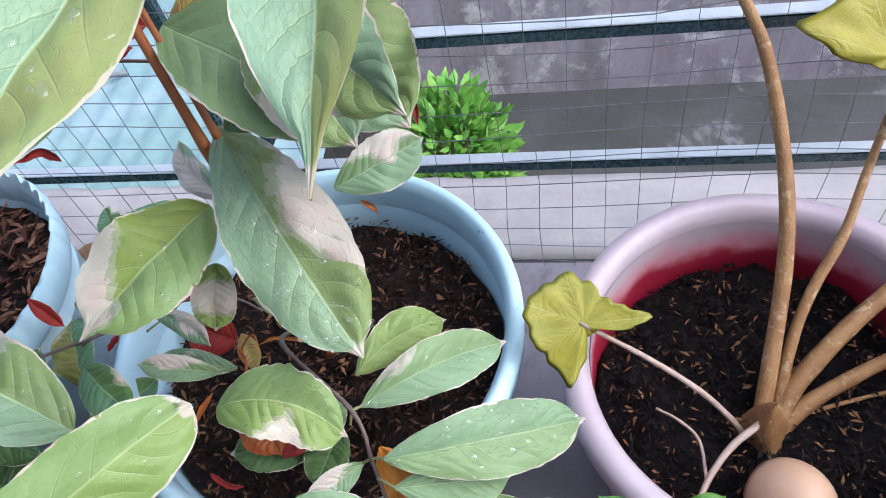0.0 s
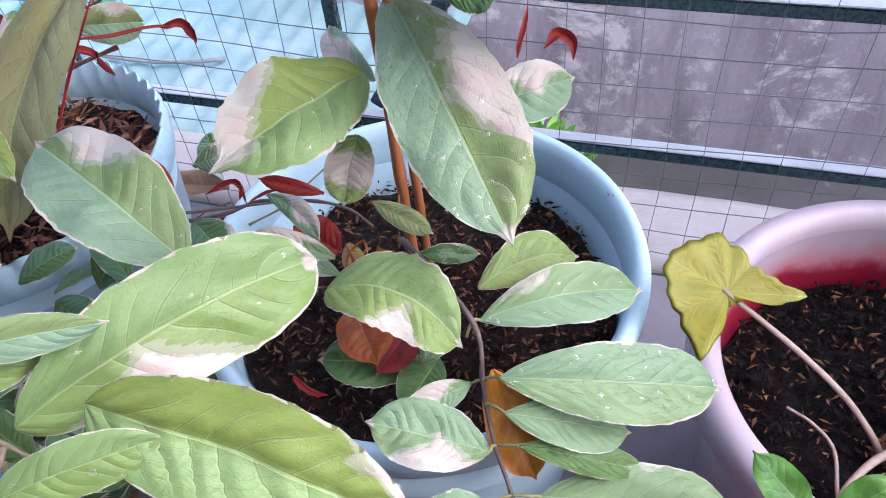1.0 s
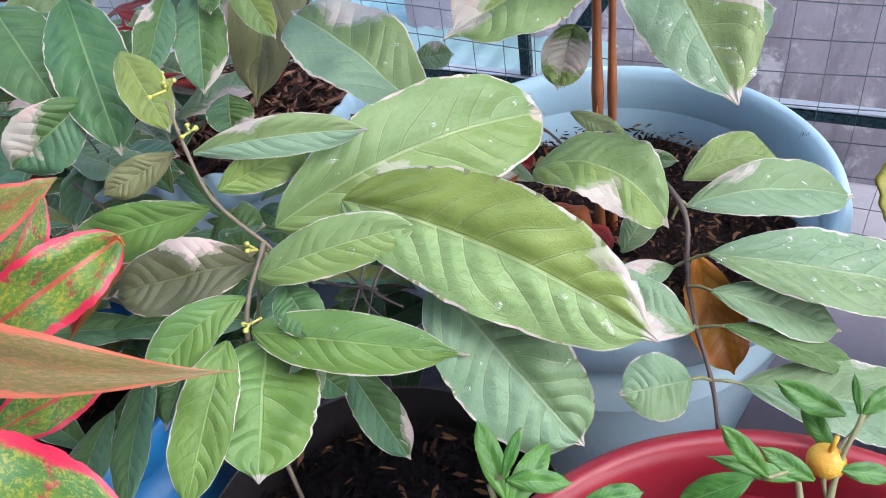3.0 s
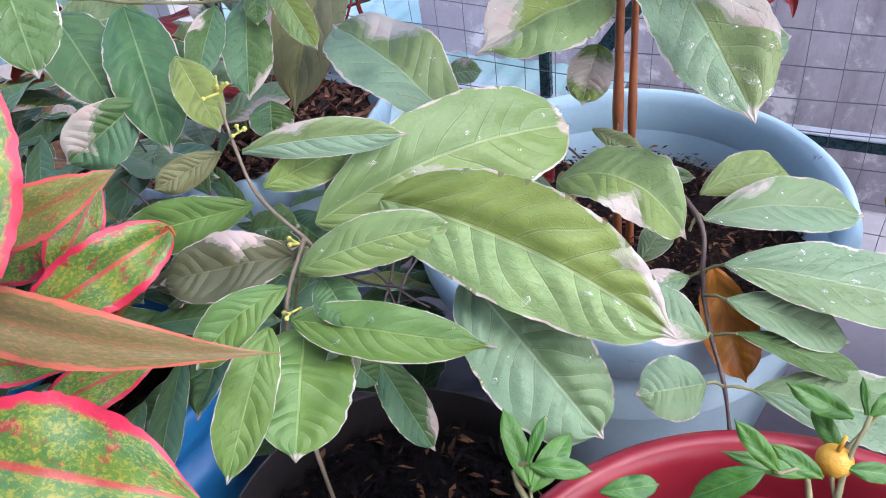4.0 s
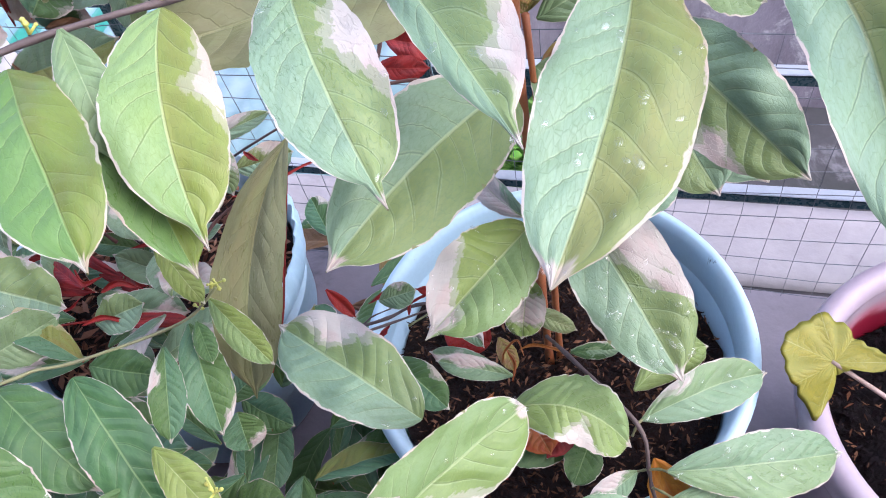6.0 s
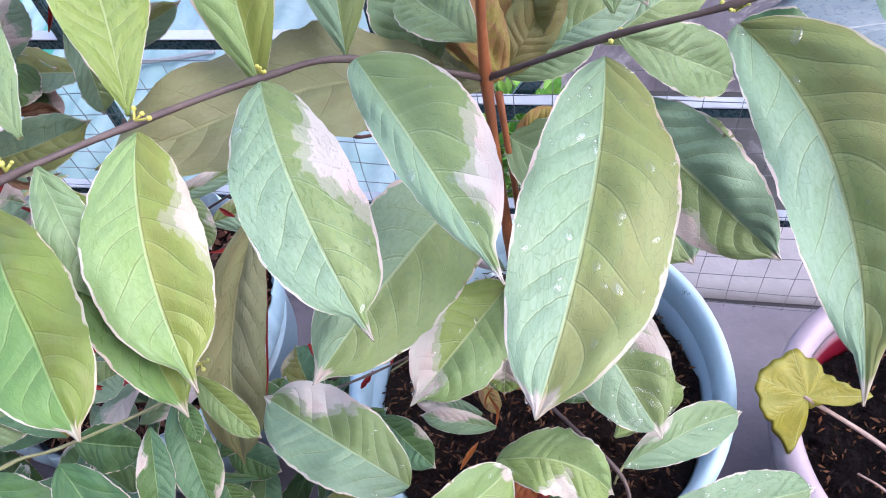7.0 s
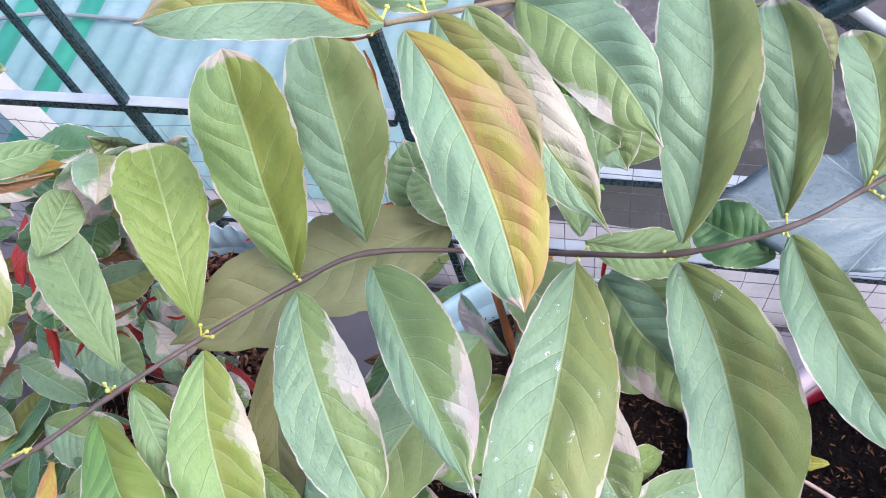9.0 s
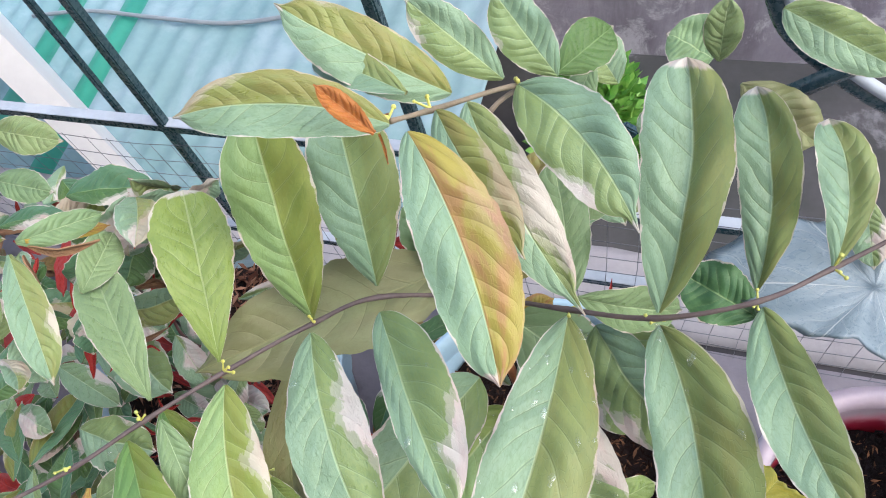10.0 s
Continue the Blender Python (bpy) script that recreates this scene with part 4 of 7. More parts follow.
LEAFX = leaf(shrub, (-0.123, 0.191, 0.480), (-0.094, 0.077, 0.453), (-0.29, -0.25, 0.92), 0.04, a=0.6, b=0.6, bend=0.09, cream=0.35, side=1, at=1.0, gold=0.35, drip=0.09, fold=1.0, quilt=1.3, lop=0.28)
WET.append((LEAFX, 8))
leaf(shrub, (-0.085, 0.200, 0.493), (-0.049, 0.120, 0.496), (-0.35, -0.08, 0.93), 0.026, a=0.65, b=0.5, bend=-0.04, fold=1.0, quilt=1.3, gold=0.28, side=1)
leaf(shrub, (-0.212, 0.191, 0.604), (-0.278, 0.176, 0.617), (0.29, -0.48, 0.83), 0.021, a=0.6, b=0.5, cream=0.75, side=-1, at=1.0, bend=-0.07, fold=0.42, gold=0.5)
leaf(shrub, (-0.214, 0.210, 0.596), (-0.258, 0.227, 0.591), (-0.16, -0.17, 0.97), 0.015, gold=0.25, cream=0.5, side=-1, at=0.7, fold=0.42)
leaf(shrub, (-0.206, 0.190, 0.602), (-0.165, 0.124, 0.571), (0.07, -0.21, 0.97), 0.028, a=0.6, b=0.5, bend=0.05, cream=0.62, side=1, at=0.42, gold=0.8, drip=0.03, fold=0.42)
leaf(shrub, (-0.205, 0.210, 0.588), (-0.165, 0.163, 0.579), (-0.20, -0.35, 0.91), 0.020, a=0.65, b=0.5, cream=0.75, side=1, at=0.7, gold=0.62, fold=0.42)
leaf(shrub, (-0.196, 0.216, 0.586), (-0.146, 0.157, 0.557), (-0.04, -0.34, 0.94), 0.023, a=0.6, b=0.6, cream=0.80, side=1, at=0.55, gold=0.2, bend=-0.03, drip=0.09, fold=0.42)
leaf(shrub, (-0.188, 0.248, 0.559), (-0.134, 0.194, 0.550), (-0.20, -0.35, 0.91), 0.031, a=0.6, b=0.55, cream=0.5, side=-1, at=0.7, bend=0.08, drip=0.09, fold=0.42)
leaf(shrub, (-0.206, 0.226, 0.578), (-0.263, 0.228, 0.616), (0.48, -0.46, 0.74), 0.024, a=0.6, b=0.5, bend=0.03, gold=0.5, cream=0.4, side=-1, at=0.8, fold=0.42)
leaf(shrub, (-0.194, 0.249, 0.561), (-0.231, 0.259, 0.591), (0.35, -0.66, 0.66), 0.020, cream=0.5, side=1, at=0.8, fold=0.42)
leaf(shrub, (-0.174, 0.255, 0.558), (-0.200, 0.270, 0.586), (0.28, -0.72, 0.64), 0.021, cream=0.4, side=1, at=0.6, fold=0.42)
leaf(shrub, (-0.231, 0.225, 0.433), (-0.335, 0.133, 0.466), (0.36, -0.07, 0.93), 0.049, a=0.5, b=0.5, quilt=1.6, fold=0.3, wavy=1.8, mats=(UNDER_OLIVE, UNDER_OLIVE))
leaf(shrub, (-0.206, 0.170, 0.427), (-0.247, 0.075, 0.435), (0.61, -0.10, 0.78), 0.043, a=0.5, b=0.5, bend=-0.04, cream=0.35, side=1, at=1.0, quilt=1.6, fold=0.3)
leaf(shrub, (-0.154, 0.209, 0.426), (-0.096, 0.157, 0.400), (-0.30, -0.67, 0.68), 0.040, a=0.5, b=0.55, cream=0.55, side=-1, at=0.6, quilt=1.6, fold=0.3)
leaf(shrub, (-0.224, 0.284, 0.389), (-0.252, 0.254, 0.455), (0.76, -0.64, 0.03), 0.021, gold=0.6)
leaf(shrub, (-0.216, 0.262, 0.397), (-0.226, 0.313, 0.431), (0.45, -0.44, 0.78), 0.032, gold=0.55, mats=(UNDER_OLIVE, UNDER_OLIVE))
leaf(shrub, (-0.212, 0.248, 0.410), (-0.184, 0.247, 0.463), (-0.54, -0.80, 0.27), 0.023, gold=0.6)
leaf(shrub, (-0.213, 0.213, 0.455), (-0.249, 0.241, 0.458), (-0.17, -0.30, 0.94), 0.027)
leaf(shrub, (-0.161, 0.205, 0.465), (-0.114, 0.224, 0.427), (0.62, -0.66, 0.43), 0.025, mats=(LEAF, UNDER_OLIVE))
LEAFX = leaf(shrub, (-0.207, 0.186, 0.323), (-0.245, 0.117, 0.320), (0.35, -0.29, 0.89), 0.044, a=0.6, b=0.5, cream=1.05, side=-1, at=0.95, wavy=1, drip=0.09, mats=(LIME, UNDER_OLIVE))
WET.append((LEAFX, 30))
LEAFX = leaf(shrub, (-0.206, 0.167, 0.305), (-0.206, 0.142, 0.287), (0.13, -0.58, 0.81), 0.021, a=0.5, b=0.4, cream=1.15, side=0, at=0.5, gold=0.0, mats=(LIME, UNDER_OLIVE))
WET.append((LEAFX, 8))
LEAFX = leaf(shrub, (-0.203, 0.215, 0.344), (-0.129, 0.122, 0.301), (0.04, -0.41, 0.91), 0.048, a=0.75, b=0.5, cream=0.78, side=1, at=0.5, wavy=0.8, drip=0.04, bend=0.0, mats=(LEAF, UNDER_OLIVE))
WET.append((LEAFX, 55))
leaf(shrub, (-0.179, 0.250, 0.260), (-0.132, 0.287, 0.261), (0.43, -0.58, 0.69), 0.032, cream=0.85, side=1, at=0.6)
leaf(shrub, (-0.209, 0.116, 0.261), (-0.148, 0.110, 0.247), (0.10, -0.45, 0.89), 0.034, a=0.5, b=0.4, bend=0.16, arch=0.16, cream=0.62, side=-1, at=0.55, wavy=1.2, mats=(LIME, UNDER_OLIVE))
LEAFX = leaf(shrub, (-0.144, 0.125, 0.248), (-0.080, 0.170, 0.231), (0.40, -0.38, 0.83), 0.027, cream=0.55, side=1, at=0.25, bend=0.05)
WET.append((LEAFX, 10))
leaf(shrub, (-0.149, 0.140, 0.250), (-0.111, 0.179, 0.237), (0.47, -0.35, 0.81), 0.023, bend=0.1, mats=(LIME, UNDER_OLIVE))
LEAFX = leaf(shrub, (-0.130, 0.101, 0.245), (-0.041, 0.138, 0.213), (0.43, -0.36, 0.83), 0.034, cream=0.35, side=-1, at=0.9)
WET.append((LEAFX, 20))
leaf(shrub, (-0.126, 0.092, 0.234), (-0.076, 0.110, 0.208), (0.53, -0.30, 0.80), 0.022, mats=(LEAF, UNDER_OLIVE))
leaf(shrub, (-0.119, 0.085, 0.223), (-0.067, 0.098, 0.200), (0.46, -0.31, 0.83), 0.014, mats=(DARK, UNDER_OLIVE))
leaf(shrub, (-0.108, 0.076, 0.201), (-0.027, 0.097, 0.182), (0.29, -0.28, 0.92), 0.033, cream=0.4, side=1, at=0.5)
leaf(shrub, (-0.126, 0.060, 0.216), (-0.149, 0.038, 0.224), (0.300, -0.500, 0.800), 0.026, cream=0.45, side=1, at=1.0, mats=(LEAF, UNDER_OLIVE))
leaf(shrub, (-0.130, 0.080, 0.222), (-0.179, 0.073, 0.238), (0.32, -0.34, 0.89), 0.028, cream=0.85, side=1, at=0.4, mats=(LEAF, UNDER_OLIVE))
leaf(shrub, (-0.144, 0.104, 0.231), (-0.167, 0.081, 0.233), (0.35, -0.27, 0.90), 0.014, cream=0.9, side=-1, at=0.5)
leaf(shrub, (-0.136, 0.111, 0.234), (-0.112, 0.087, 0.192), (0.250, -0.650, 0.700), 0.0245, gold=0.0, arch=0.0, a=0.7, b=0.5, wavy=1.0, mats=(GOLDEN, GOLDEN))
leaf(shrub, (-0.211, 0.133, 0.263), (-0.252, 0.133, 0.269), (0.12, -0.42, 0.90), 0.013, cream=0.95, side=-1, at=0.6)
LEAFX = leaf(front, (-0.264, 0.013, 0.301), (-0.197, 0.099, 0.303), (0.61, -0.50, 0.61), 0.042, a=0.6, b=0.42, cream=0.68, side=-1, at=0.4, bend=0.06, wavy=0.7, drip=0.01, mats=(LIME, UNDER_OLIVE))
WET.append((LEAFX, 16))
LEAFX = leaf(front, (-0.239, 0.022, 0.311), (-0.132, 0.019, 0.282), (0.21, -0.64, 0.74), 0.041, a=0.55, b=0.5, bend=0.05, cream=0.6, side=1, at=0.92, quilt=3.0, mats=(LIME, UNDER_OLIVE))
WET.append((LEAFX, 10))
LEAFX = leaf(front, (-0.205, 0.016, 0.290), (-0.150, 0.001, 0.243), (0.42, -0.60, 0.68), 0.039, a=0.5, b=0.4, quilt=2.8, cream=0.3, side=1, at=0.9)
WET.append((LEAFX, 8))
leaf(front, (-0.256, -0.016, 0.276), (-0.234, -0.058, 0.263), (0.37, -0.26, 0.89), 0.036, a=0.5, b=0.5, gold=0.0, side=1, mats=(MID, UNDER_OLIVE))
LEAFX = leaf(front, (-0.255, -0.021, 0.286), (-0.186, -0.001, 0.278), (0.24, -0.56, 0.79), 0.020, a=0.6, b=0.6, cream=0.35, side=-1, at=0.95, drip=0.09, mats=(MID, UNDER_OLIVE))
WET.append((LEAFX, 5))
leaf(front, (-0.245, -0.019, 0.280), (-0.232, -0.013, 0.252), (0.87, -0.38, 0.32), 0.014, cream=0.3, side=1, at=1, mats=(DARK, UNDER_OLIVE))
LEAFX = leaf(front, (-0.256, -0.009, 0.299), (-0.208, 0.019, 0.310), (0.32, -0.70, 0.64), 0.018, a=0.55, b=0.45, cream=0.4, side=-1, at=1.0, bend=0.04, mats=(LIME, UNDER_OLIVE))
WET.append((LEAFX, 4))
leaf(front, (-0.290, 0.014, 0.327), (-0.237, 0.043, 0.326), (0.42, -0.73, 0.54), 0.014, cream=0.55, side=1, at=0.35, bend=0.03)
leaf(front, (-0.281, 0.010, 0.316), (-0.264, 0.040, 0.318), (0.70, -0.44, 0.56), 0.017, drip=0.01, mats=(LIME, UNDER_OLIVE))
leaf(front, (-0.292, 0.012, 0.304), (-0.344, -0.016, 0.294), (0.29, -0.76, 0.58), 0.021, mats=(MID, UNDER_OLIVE))
leaf(front, (-0.259, -0.015, 0.295), (-0.277, -0.049, 0.281), (0.300, -0.600, 0.750), 0.018, cream=0.3, side=1, at=1, bend=-0.08, a=0.7, b=0.45, mats=(MID, UNDER_OLIVE))
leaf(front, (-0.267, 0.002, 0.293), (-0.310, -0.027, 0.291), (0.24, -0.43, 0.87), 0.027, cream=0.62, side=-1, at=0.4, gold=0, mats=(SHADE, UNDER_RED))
leaf(front, (-0.251, -0.005, 0.294), (-0.232, -0.016, 0.286), (0.21, -0.30, 0.93), 0.016, mats=(DARK, UNDER_OLIVE))
LEAFX = leaf(shrub, (-0.241, 0.084, 0.307), (-0.313, 0.110, 0.331), (0.19, -0.31, 0.93), 0.041, a=0.55, b=0.42, cream=0.72, side=-1, at=0.72)
WET.append((LEAFX, 5))
leaf(front, (-0.383, 0.060, 0.355), (-0.335, 0.018, 0.315), (0.48, -0.25, 0.84), 0.030, a=0.6, b=0.55, mats=(DARK, UNDER_OLIVE))
leaf(front, (-0.418, 0.050, 0.353), (-0.365, 0.023, 0.327), (0.33, -0.17, 0.93), 0.032, a=0.6, b=0.55, mats=(DARK, UNDER_OLIVE))
leaf(front, (-0.353, 0.083, 0.348), (-0.341, 0.047, 0.330), (0.52, -0.25, 0.82), 0.016, cream=0.62, side=-1, at=0.3, mats=(DARK, UNDER_OLIVE))
leaf(front, (-0.348, 0.097, 0.346), (-0.325, 0.058, 0.319), (0.44, -0.31, 0.84), 0.022, cream=0.62, side=1, at=0.95, mats=(DARK, UNDER_OLIVE))
leaf(front, (-0.341, 0.096, 0.351), (-0.330, 0.081, 0.342), (0.38, -0.28, 0.88), 0.010, mats=(DARK, UNDER_OLIVE))
leaf(front, (-0.341, 0.109, 0.350), (-0.309, 0.091, 0.328), (0.32, -0.44, 0.84), 0.015, cream=0.35, side=1, at=0.6, mats=(LIME, UNDER_OLIVE))
leaf(shrub, (-0.334, 0.204, 0.358), (-0.329, 0.087, 0.295), (0.300, -0.750, 0.550), 0.035, a=0.8, b=0.45, side=-1, gold=0.3, bend=-0.07, mats=(UNDER_OLIVE, UNDER_RED))
curl(shrub, [(-0.331, 0.192, 0.352), (-0.326, 0.167, 0.343), (-0.322, 0.143, 0.332), (-0.320, 0.121, 0.317), (-0.323, 0.099, 0.301)], 0.0032, UNDER_RED, label="rolled red edge of the olive leaf")
leaf(front, (-0.349, 0.110, 0.391), (-0.329, 0.096, 0.368), (0.47, -0.51, 0.72), 0.012, gold=0.2, mats=(LIME, UNDER_OLIVE))
leaf(front, (-0.337, 0.039, 0.347), (-0.305, 0.020, 0.329), (0.31, -0.23, 0.92), 0.017, gold=0.15, mats=(LIME, UNDER_OLIVE))
LEAFX = leaf(front, (-0.376, 0.012, 0.397), (-0.345, -0.012, 0.363), (0.64, -0.22, 0.73), 0.028, a=0.5, b=0.5, mats=(DARK, UNDER_OLIVE))
WET.append((LEAFX, 8))
leaf(agla, (-0.342, -0.078, 0.319), (-0.238, -0.046, 0.302), (0.28, -0.61, 0.75), 0.022, a=0.5, b=1.25, bend=-0.04, arch=0.03, quilt=0.5, wavy=0.6, fold=0.5, gold=1.0, drip=0.01, tipcurl=0.05, mats=(AGLA, AGLA))
leaf(agla, (-0.299, -0.116, 0.312), (-0.232, -0.091, 0.292), (0.37, -0.35, 0.86), 0.038, a=0.6, b=0.7, quilt=0.3, gold=0.0, mats=(AGLA, AGLA))
leaf(agla, (-0.334, -0.076, 0.265), (-0.306, -0.038, 0.270), (0.59, -0.50, 0.64), 0.019, a=0.6, b=0.8, quilt=0.3, mats=(AGLA, AGLA))
leaf(agla, (-0.337, -0.064, 0.296), (-0.306, -0.015, 0.310), (0.60, -0.56, 0.57), 0.026, a=0.6, b=0.5, quilt=0.4, fold=0.9, drip=0.01, wavy=1.0, mats=(AGLA, AGLA))
leaf(agla, (-0.336, -0.048, 0.303), (-0.333, -0.016, 0.326), (0.77, -0.42, 0.48), 0.018, a=0.6, b=0.8, quilt=0.3, mats=(AGLA, AGLA))
leaf(agla, (-0.359, -0.054, 0.320), (-0.321, -0.016, 0.333), (0.57, -0.71, 0.40), 0.020, a=0.6, b=0.9, quilt=0.3, gold=0.5, mats=(AGLA, AGLA))
leaf(agla, (-0.369, -0.054, 0.303), (-0.350, -0.026, 0.311), (0.67, -0.59, 0.45), 0.025, a=0.6, b=0.8, quilt=0.3, mats=(AGLA, AGLA))
leaf(agla, (-0.327, -0.089, 0.321), (-0.340, -0.029, 0.385), (0.79, -0.35, 0.51), 0.036, a=0.6, b=0.7, quilt=0.4, mats=(AGLA, AGLA))
leaf(agla, (-0.368, -0.082, 0.281), (-0.325, -0.059, 0.277), (0.38, -0.56, 0.73), 0.018, a=0.6, b=0.8, quilt=0.3, mats=(AGLA, AGLA))
leaf(citrus, (-0.075, 0.047, 0.235), (-0.098, 0.044, 0.247), (0.41, -0.68, 0.61), 0.009, a=0.75, b=0.6, mats=(PLAIN, PLAIN))
leaf(citrus, (-0.076, 0.037, 0.226), (-0.088, 0.051, 0.232), (-0.17, -0.54, 0.82), 0.007, a=0.7, b=0.65, mats=(PLAIN, PLAIN))
leaf(citrus, (-0.095, 0.010, 0.243), (-0.111, 0.014, 0.257), (0.32, -0.76, 0.57), 0.007, a=0.75, b=0.6, mats=(PLAIN, PLAIN))
leaf(citrus, (-0.081, 0.022, 0.230), (-0.099, 0.021, 0.241), (0.41, -0.66, 0.63), 0.007, a=0.7, b=0.65, mats=(PLAIN, PLAIN))
leaf(citrus, (-0.099, 0.008, 0.243), (-0.119, -0.002, 0.230), (-0.15, -0.65, 0.74), 0.010, a=0.7, b=0.65, mats=(PLAIN, PLAIN))
leaf(citrus, (-0.074, 0.028, 0.231), (-0.058, 0.034, 0.227), (0.38, -0.48, 0.79), 0.007, a=0.7, b=0.65, mats=(PLAIN, PLAIN))
leaf(citrus, (-0.071, 0.042, 0.244), (-0.063, 0.053, 0.249), (0.05, -0.47, 0.88), 0.006, a=0.7, b=0.65, mats=(PLAIN, PLAIN))
leaf(citrus, (-0.072, 0.042, 0.244), (-0.076, 0.049, 0.254), (-0.02, -0.82, 0.57), 0.003, mats=(PLAIN, PLAIN))
leaf(citrus, (-0.085, 0.020, 0.231), (-0.113, 0.012, 0.241), (0.42, -0.52, 0.74), 0.006, a=0.7, b=0.65, mats=(PLAIN, PLAIN))
leaf(citrus, (-0.164, -0.030, 0.248), (-0.159, -0.007, 0.252), (0.29, -0.24, 0.92), 0.009, a=0.7, b=0.65, mats=(PLAIN, PLAIN))
leaf(citrus, (-0.165, -0.029, 0.249), (-0.181, -0.012, 0.261), (0.20, -0.43, 0.88), 0.008, a=0.7, b=0.65, mats=(PLAIN, PLAIN))
leaf(citrus, (-0.166, -0.027, 0.259), (-0.164, -0.016, 0.270), (0.24, -0.68, 0.69), 0.004, mats=(PLAIN, PLAIN))
leaf(citrus, (-0.166, -0.025, 0.254), (-0.148, -0.017, 0.250), (0.37, -0.44, 0.82), 0.007, a=0.7, b=0.65, mats=(PLAIN, PLAIN))
leaf(citrus, (-0.146, -0.015, 0.236), (-0.129, -0.004, 0.235), (0.28, -0.43, 0.86), 0.008, a=0.7, b=0.45, mats=(PLAIN, PLAIN))
leaf(citrus, (-0.011, 0.079, 0.228), (-0.036, 0.087, 0.253), (0.37, -0.72, 0.59), 0.015, a=0.75, b=0.5, mats=(PLAIN, PLAIN))
leaf(citrus, (-0.004, 0.081, 0.227), (0.015, 0.093, 0.243), (-0.40, -0.47, 0.79), 0.015, a=0.75, b=0.5, mats=(PLAIN, PLAIN))
leaf(redshrub, (-0.506, 0.164, 0.341), (-0.459, 0.165, 0.325), (0.28, -0.61, 0.74), 0.036, cream=0.3, side=1, mats=(LEAF, UNDER_RED))
LEAFX = leaf(redshrub, (-0.485, 0.108, 0.343), (-0.434, 0.108, 0.325), (0.30, -0.50, 0.81), 0.04, cream=0.4, side=1, mats=(LEAF, UNDER_RED))
WET.append((LEAFX, 3))
leaf(redshrub, (-0.458, 0.070, 0.331), (-0.430, 0.101, 0.331), (0.60, -0.54, 0.59), 0.027, mats=(LEAF, UNDER_RED))
leaf(redshrub, (-0.403, 0.177, 0.313), (-0.413, 0.145, 0.292), (0.57, -0.56, 0.60), 0.019, cream=0.9, side=1, mats=(LEAF, UNDER_RED))
leaf(redshrub, (-0.439, 0.210, 0.312), (-0.439, 0.173, 0.297), (0.63, -0.29, 0.72), 0.018, cream=1.0, side=1, mats=(LEAF, UNDER_RED))
leaf(redshrub, (-0.412, 0.238, 0.324), (-0.393, 0.212, 0.297), (0.41, -0.50, 0.77), 0.020, cream=0.5, side=1, mats=(LEAF, UNDER_RED))
leaf(redshrub, (-0.538, 0.234, 0.354), (-0.515, 0.226, 0.340), (0.33, -0.51, 0.79), 0.021, cream=0.6, side=1, mats=(LEAF, UNDER_RED))
leaf(redshrub, (-0.312, 0.307, 0.341), (-0.279, 0.310, 0.333), (0.21, -0.75, 0.62), 0.021, fold=0.9, mats=(UNDER_RED, LEAF))
leaf(redshrub, (-0.314, 0.284, 0.337), (-0.281, 0.291, 0.333), (0.25, -0.73, 0.63), 0.015, mats=(UNDER_RED, LEAF))
leaf(redshrub, (-0.397, 0.228, 0.303), (-0.371, 0.256, 0.292), (0.75, -0.48, 0.45), 0.023, cream=0.7, side=1, gold=0.2, mats=(LEAF, UNDER_RED))
leaf(redshrub, (-0.439, 0.149, 0.411), (-0.425, 0.167, 0.420), (0.51, -0.65, 0.56), 0.008, mats=(UNDER_RED, LEAF))
twig(shrub, [(-0.320, 0.140, 0.258), (-0.292, 0.163, 0.248), (-0.269, 0.185, 0.237)], 0.0009, 0.0006, STEM_GREY)
leaf(shrub, (-0.226, 0.156, 0.222), (-0.267, 0.156, 0.234), (0.23, -0.50, 0.83), 0.014, cream=1.1, side=1, at=0.6, mats=(LEAF, UNDER_RED))
leaf(shrub, (-0.184, 0.145, 0.209), (-0.192, 0.111, 0.211), (0.41, -0.04, 0.91), 0.020, mats=(UNDER_RED, LEAF))
leaf(shrub, (-0.210, 0.134, 0.227), (-0.189, 0.109, 0.222), (0.07, -0.14, 0.99), 0.026, arch=0.12, mats=(ORANGE, ORANGE))
leaf(shrub, (-0.176, 0.131, 0.196), (-0.223, 0.113, 0.209), (0.38, -0.39, 0.84), 0.027, mats=(DARK, UNDER_RED))
leaf(shrub, (-0.170, 0.135, 0.197), (-0.177, 0.101, 0.200), (0.36, -0.01, 0.93), 0.023, mats=(DARK, UNDER_OLIVE))
leaf(shrub, (-0.215, 0.185, 0.247), (-0.183, 0.181, 0.235), (0.22, -0.57, 0.79), 0.012, gold=0.35)
leaf(shrub, (-0.230, 0.178, 0.221), (-0.217, 0.159, 0.216), (0.12, -0.17, 0.98), 0.012, gold=0.8)
leaf(shrub, (-0.185, 0.166, 0.237), (-0.157, 0.173, 0.235), (0.21, -0.57, 0.79), 0.010, cream=0.5, side=1)
leaf(shrub, (-0.270, 0.125, 0.281), (-0.236, 0.102, 0.280), (-0.09, -0.18, 0.98), 0.021, cream=0.5, side=1, mats=(DARK, UNDER_OLIVE))
leaf(shrub, (-0.287, 0.157, 0.284), (-0.268, 0.166, 0.285), (0.21, -0.53, 0.82), 0.015, cream=0.6, side=1)
leaf(shrub, (-0.262, 0.168, 0.259), (-0.233, 0.158, 0.243), (0.28, -0.48, 0.83), 0.012, fold=0.9, bend=0.1, cream=1.1, side=1, mats=(LEAF, UNDER_RED))
leaf(shrub, (-0.324, 0.166, 0.275), (-0.306, 0.157, 0.263), (0.33, -0.43, 0.84), 0.008, fold=1.5, mats=(UNDER_RED, LEAF))
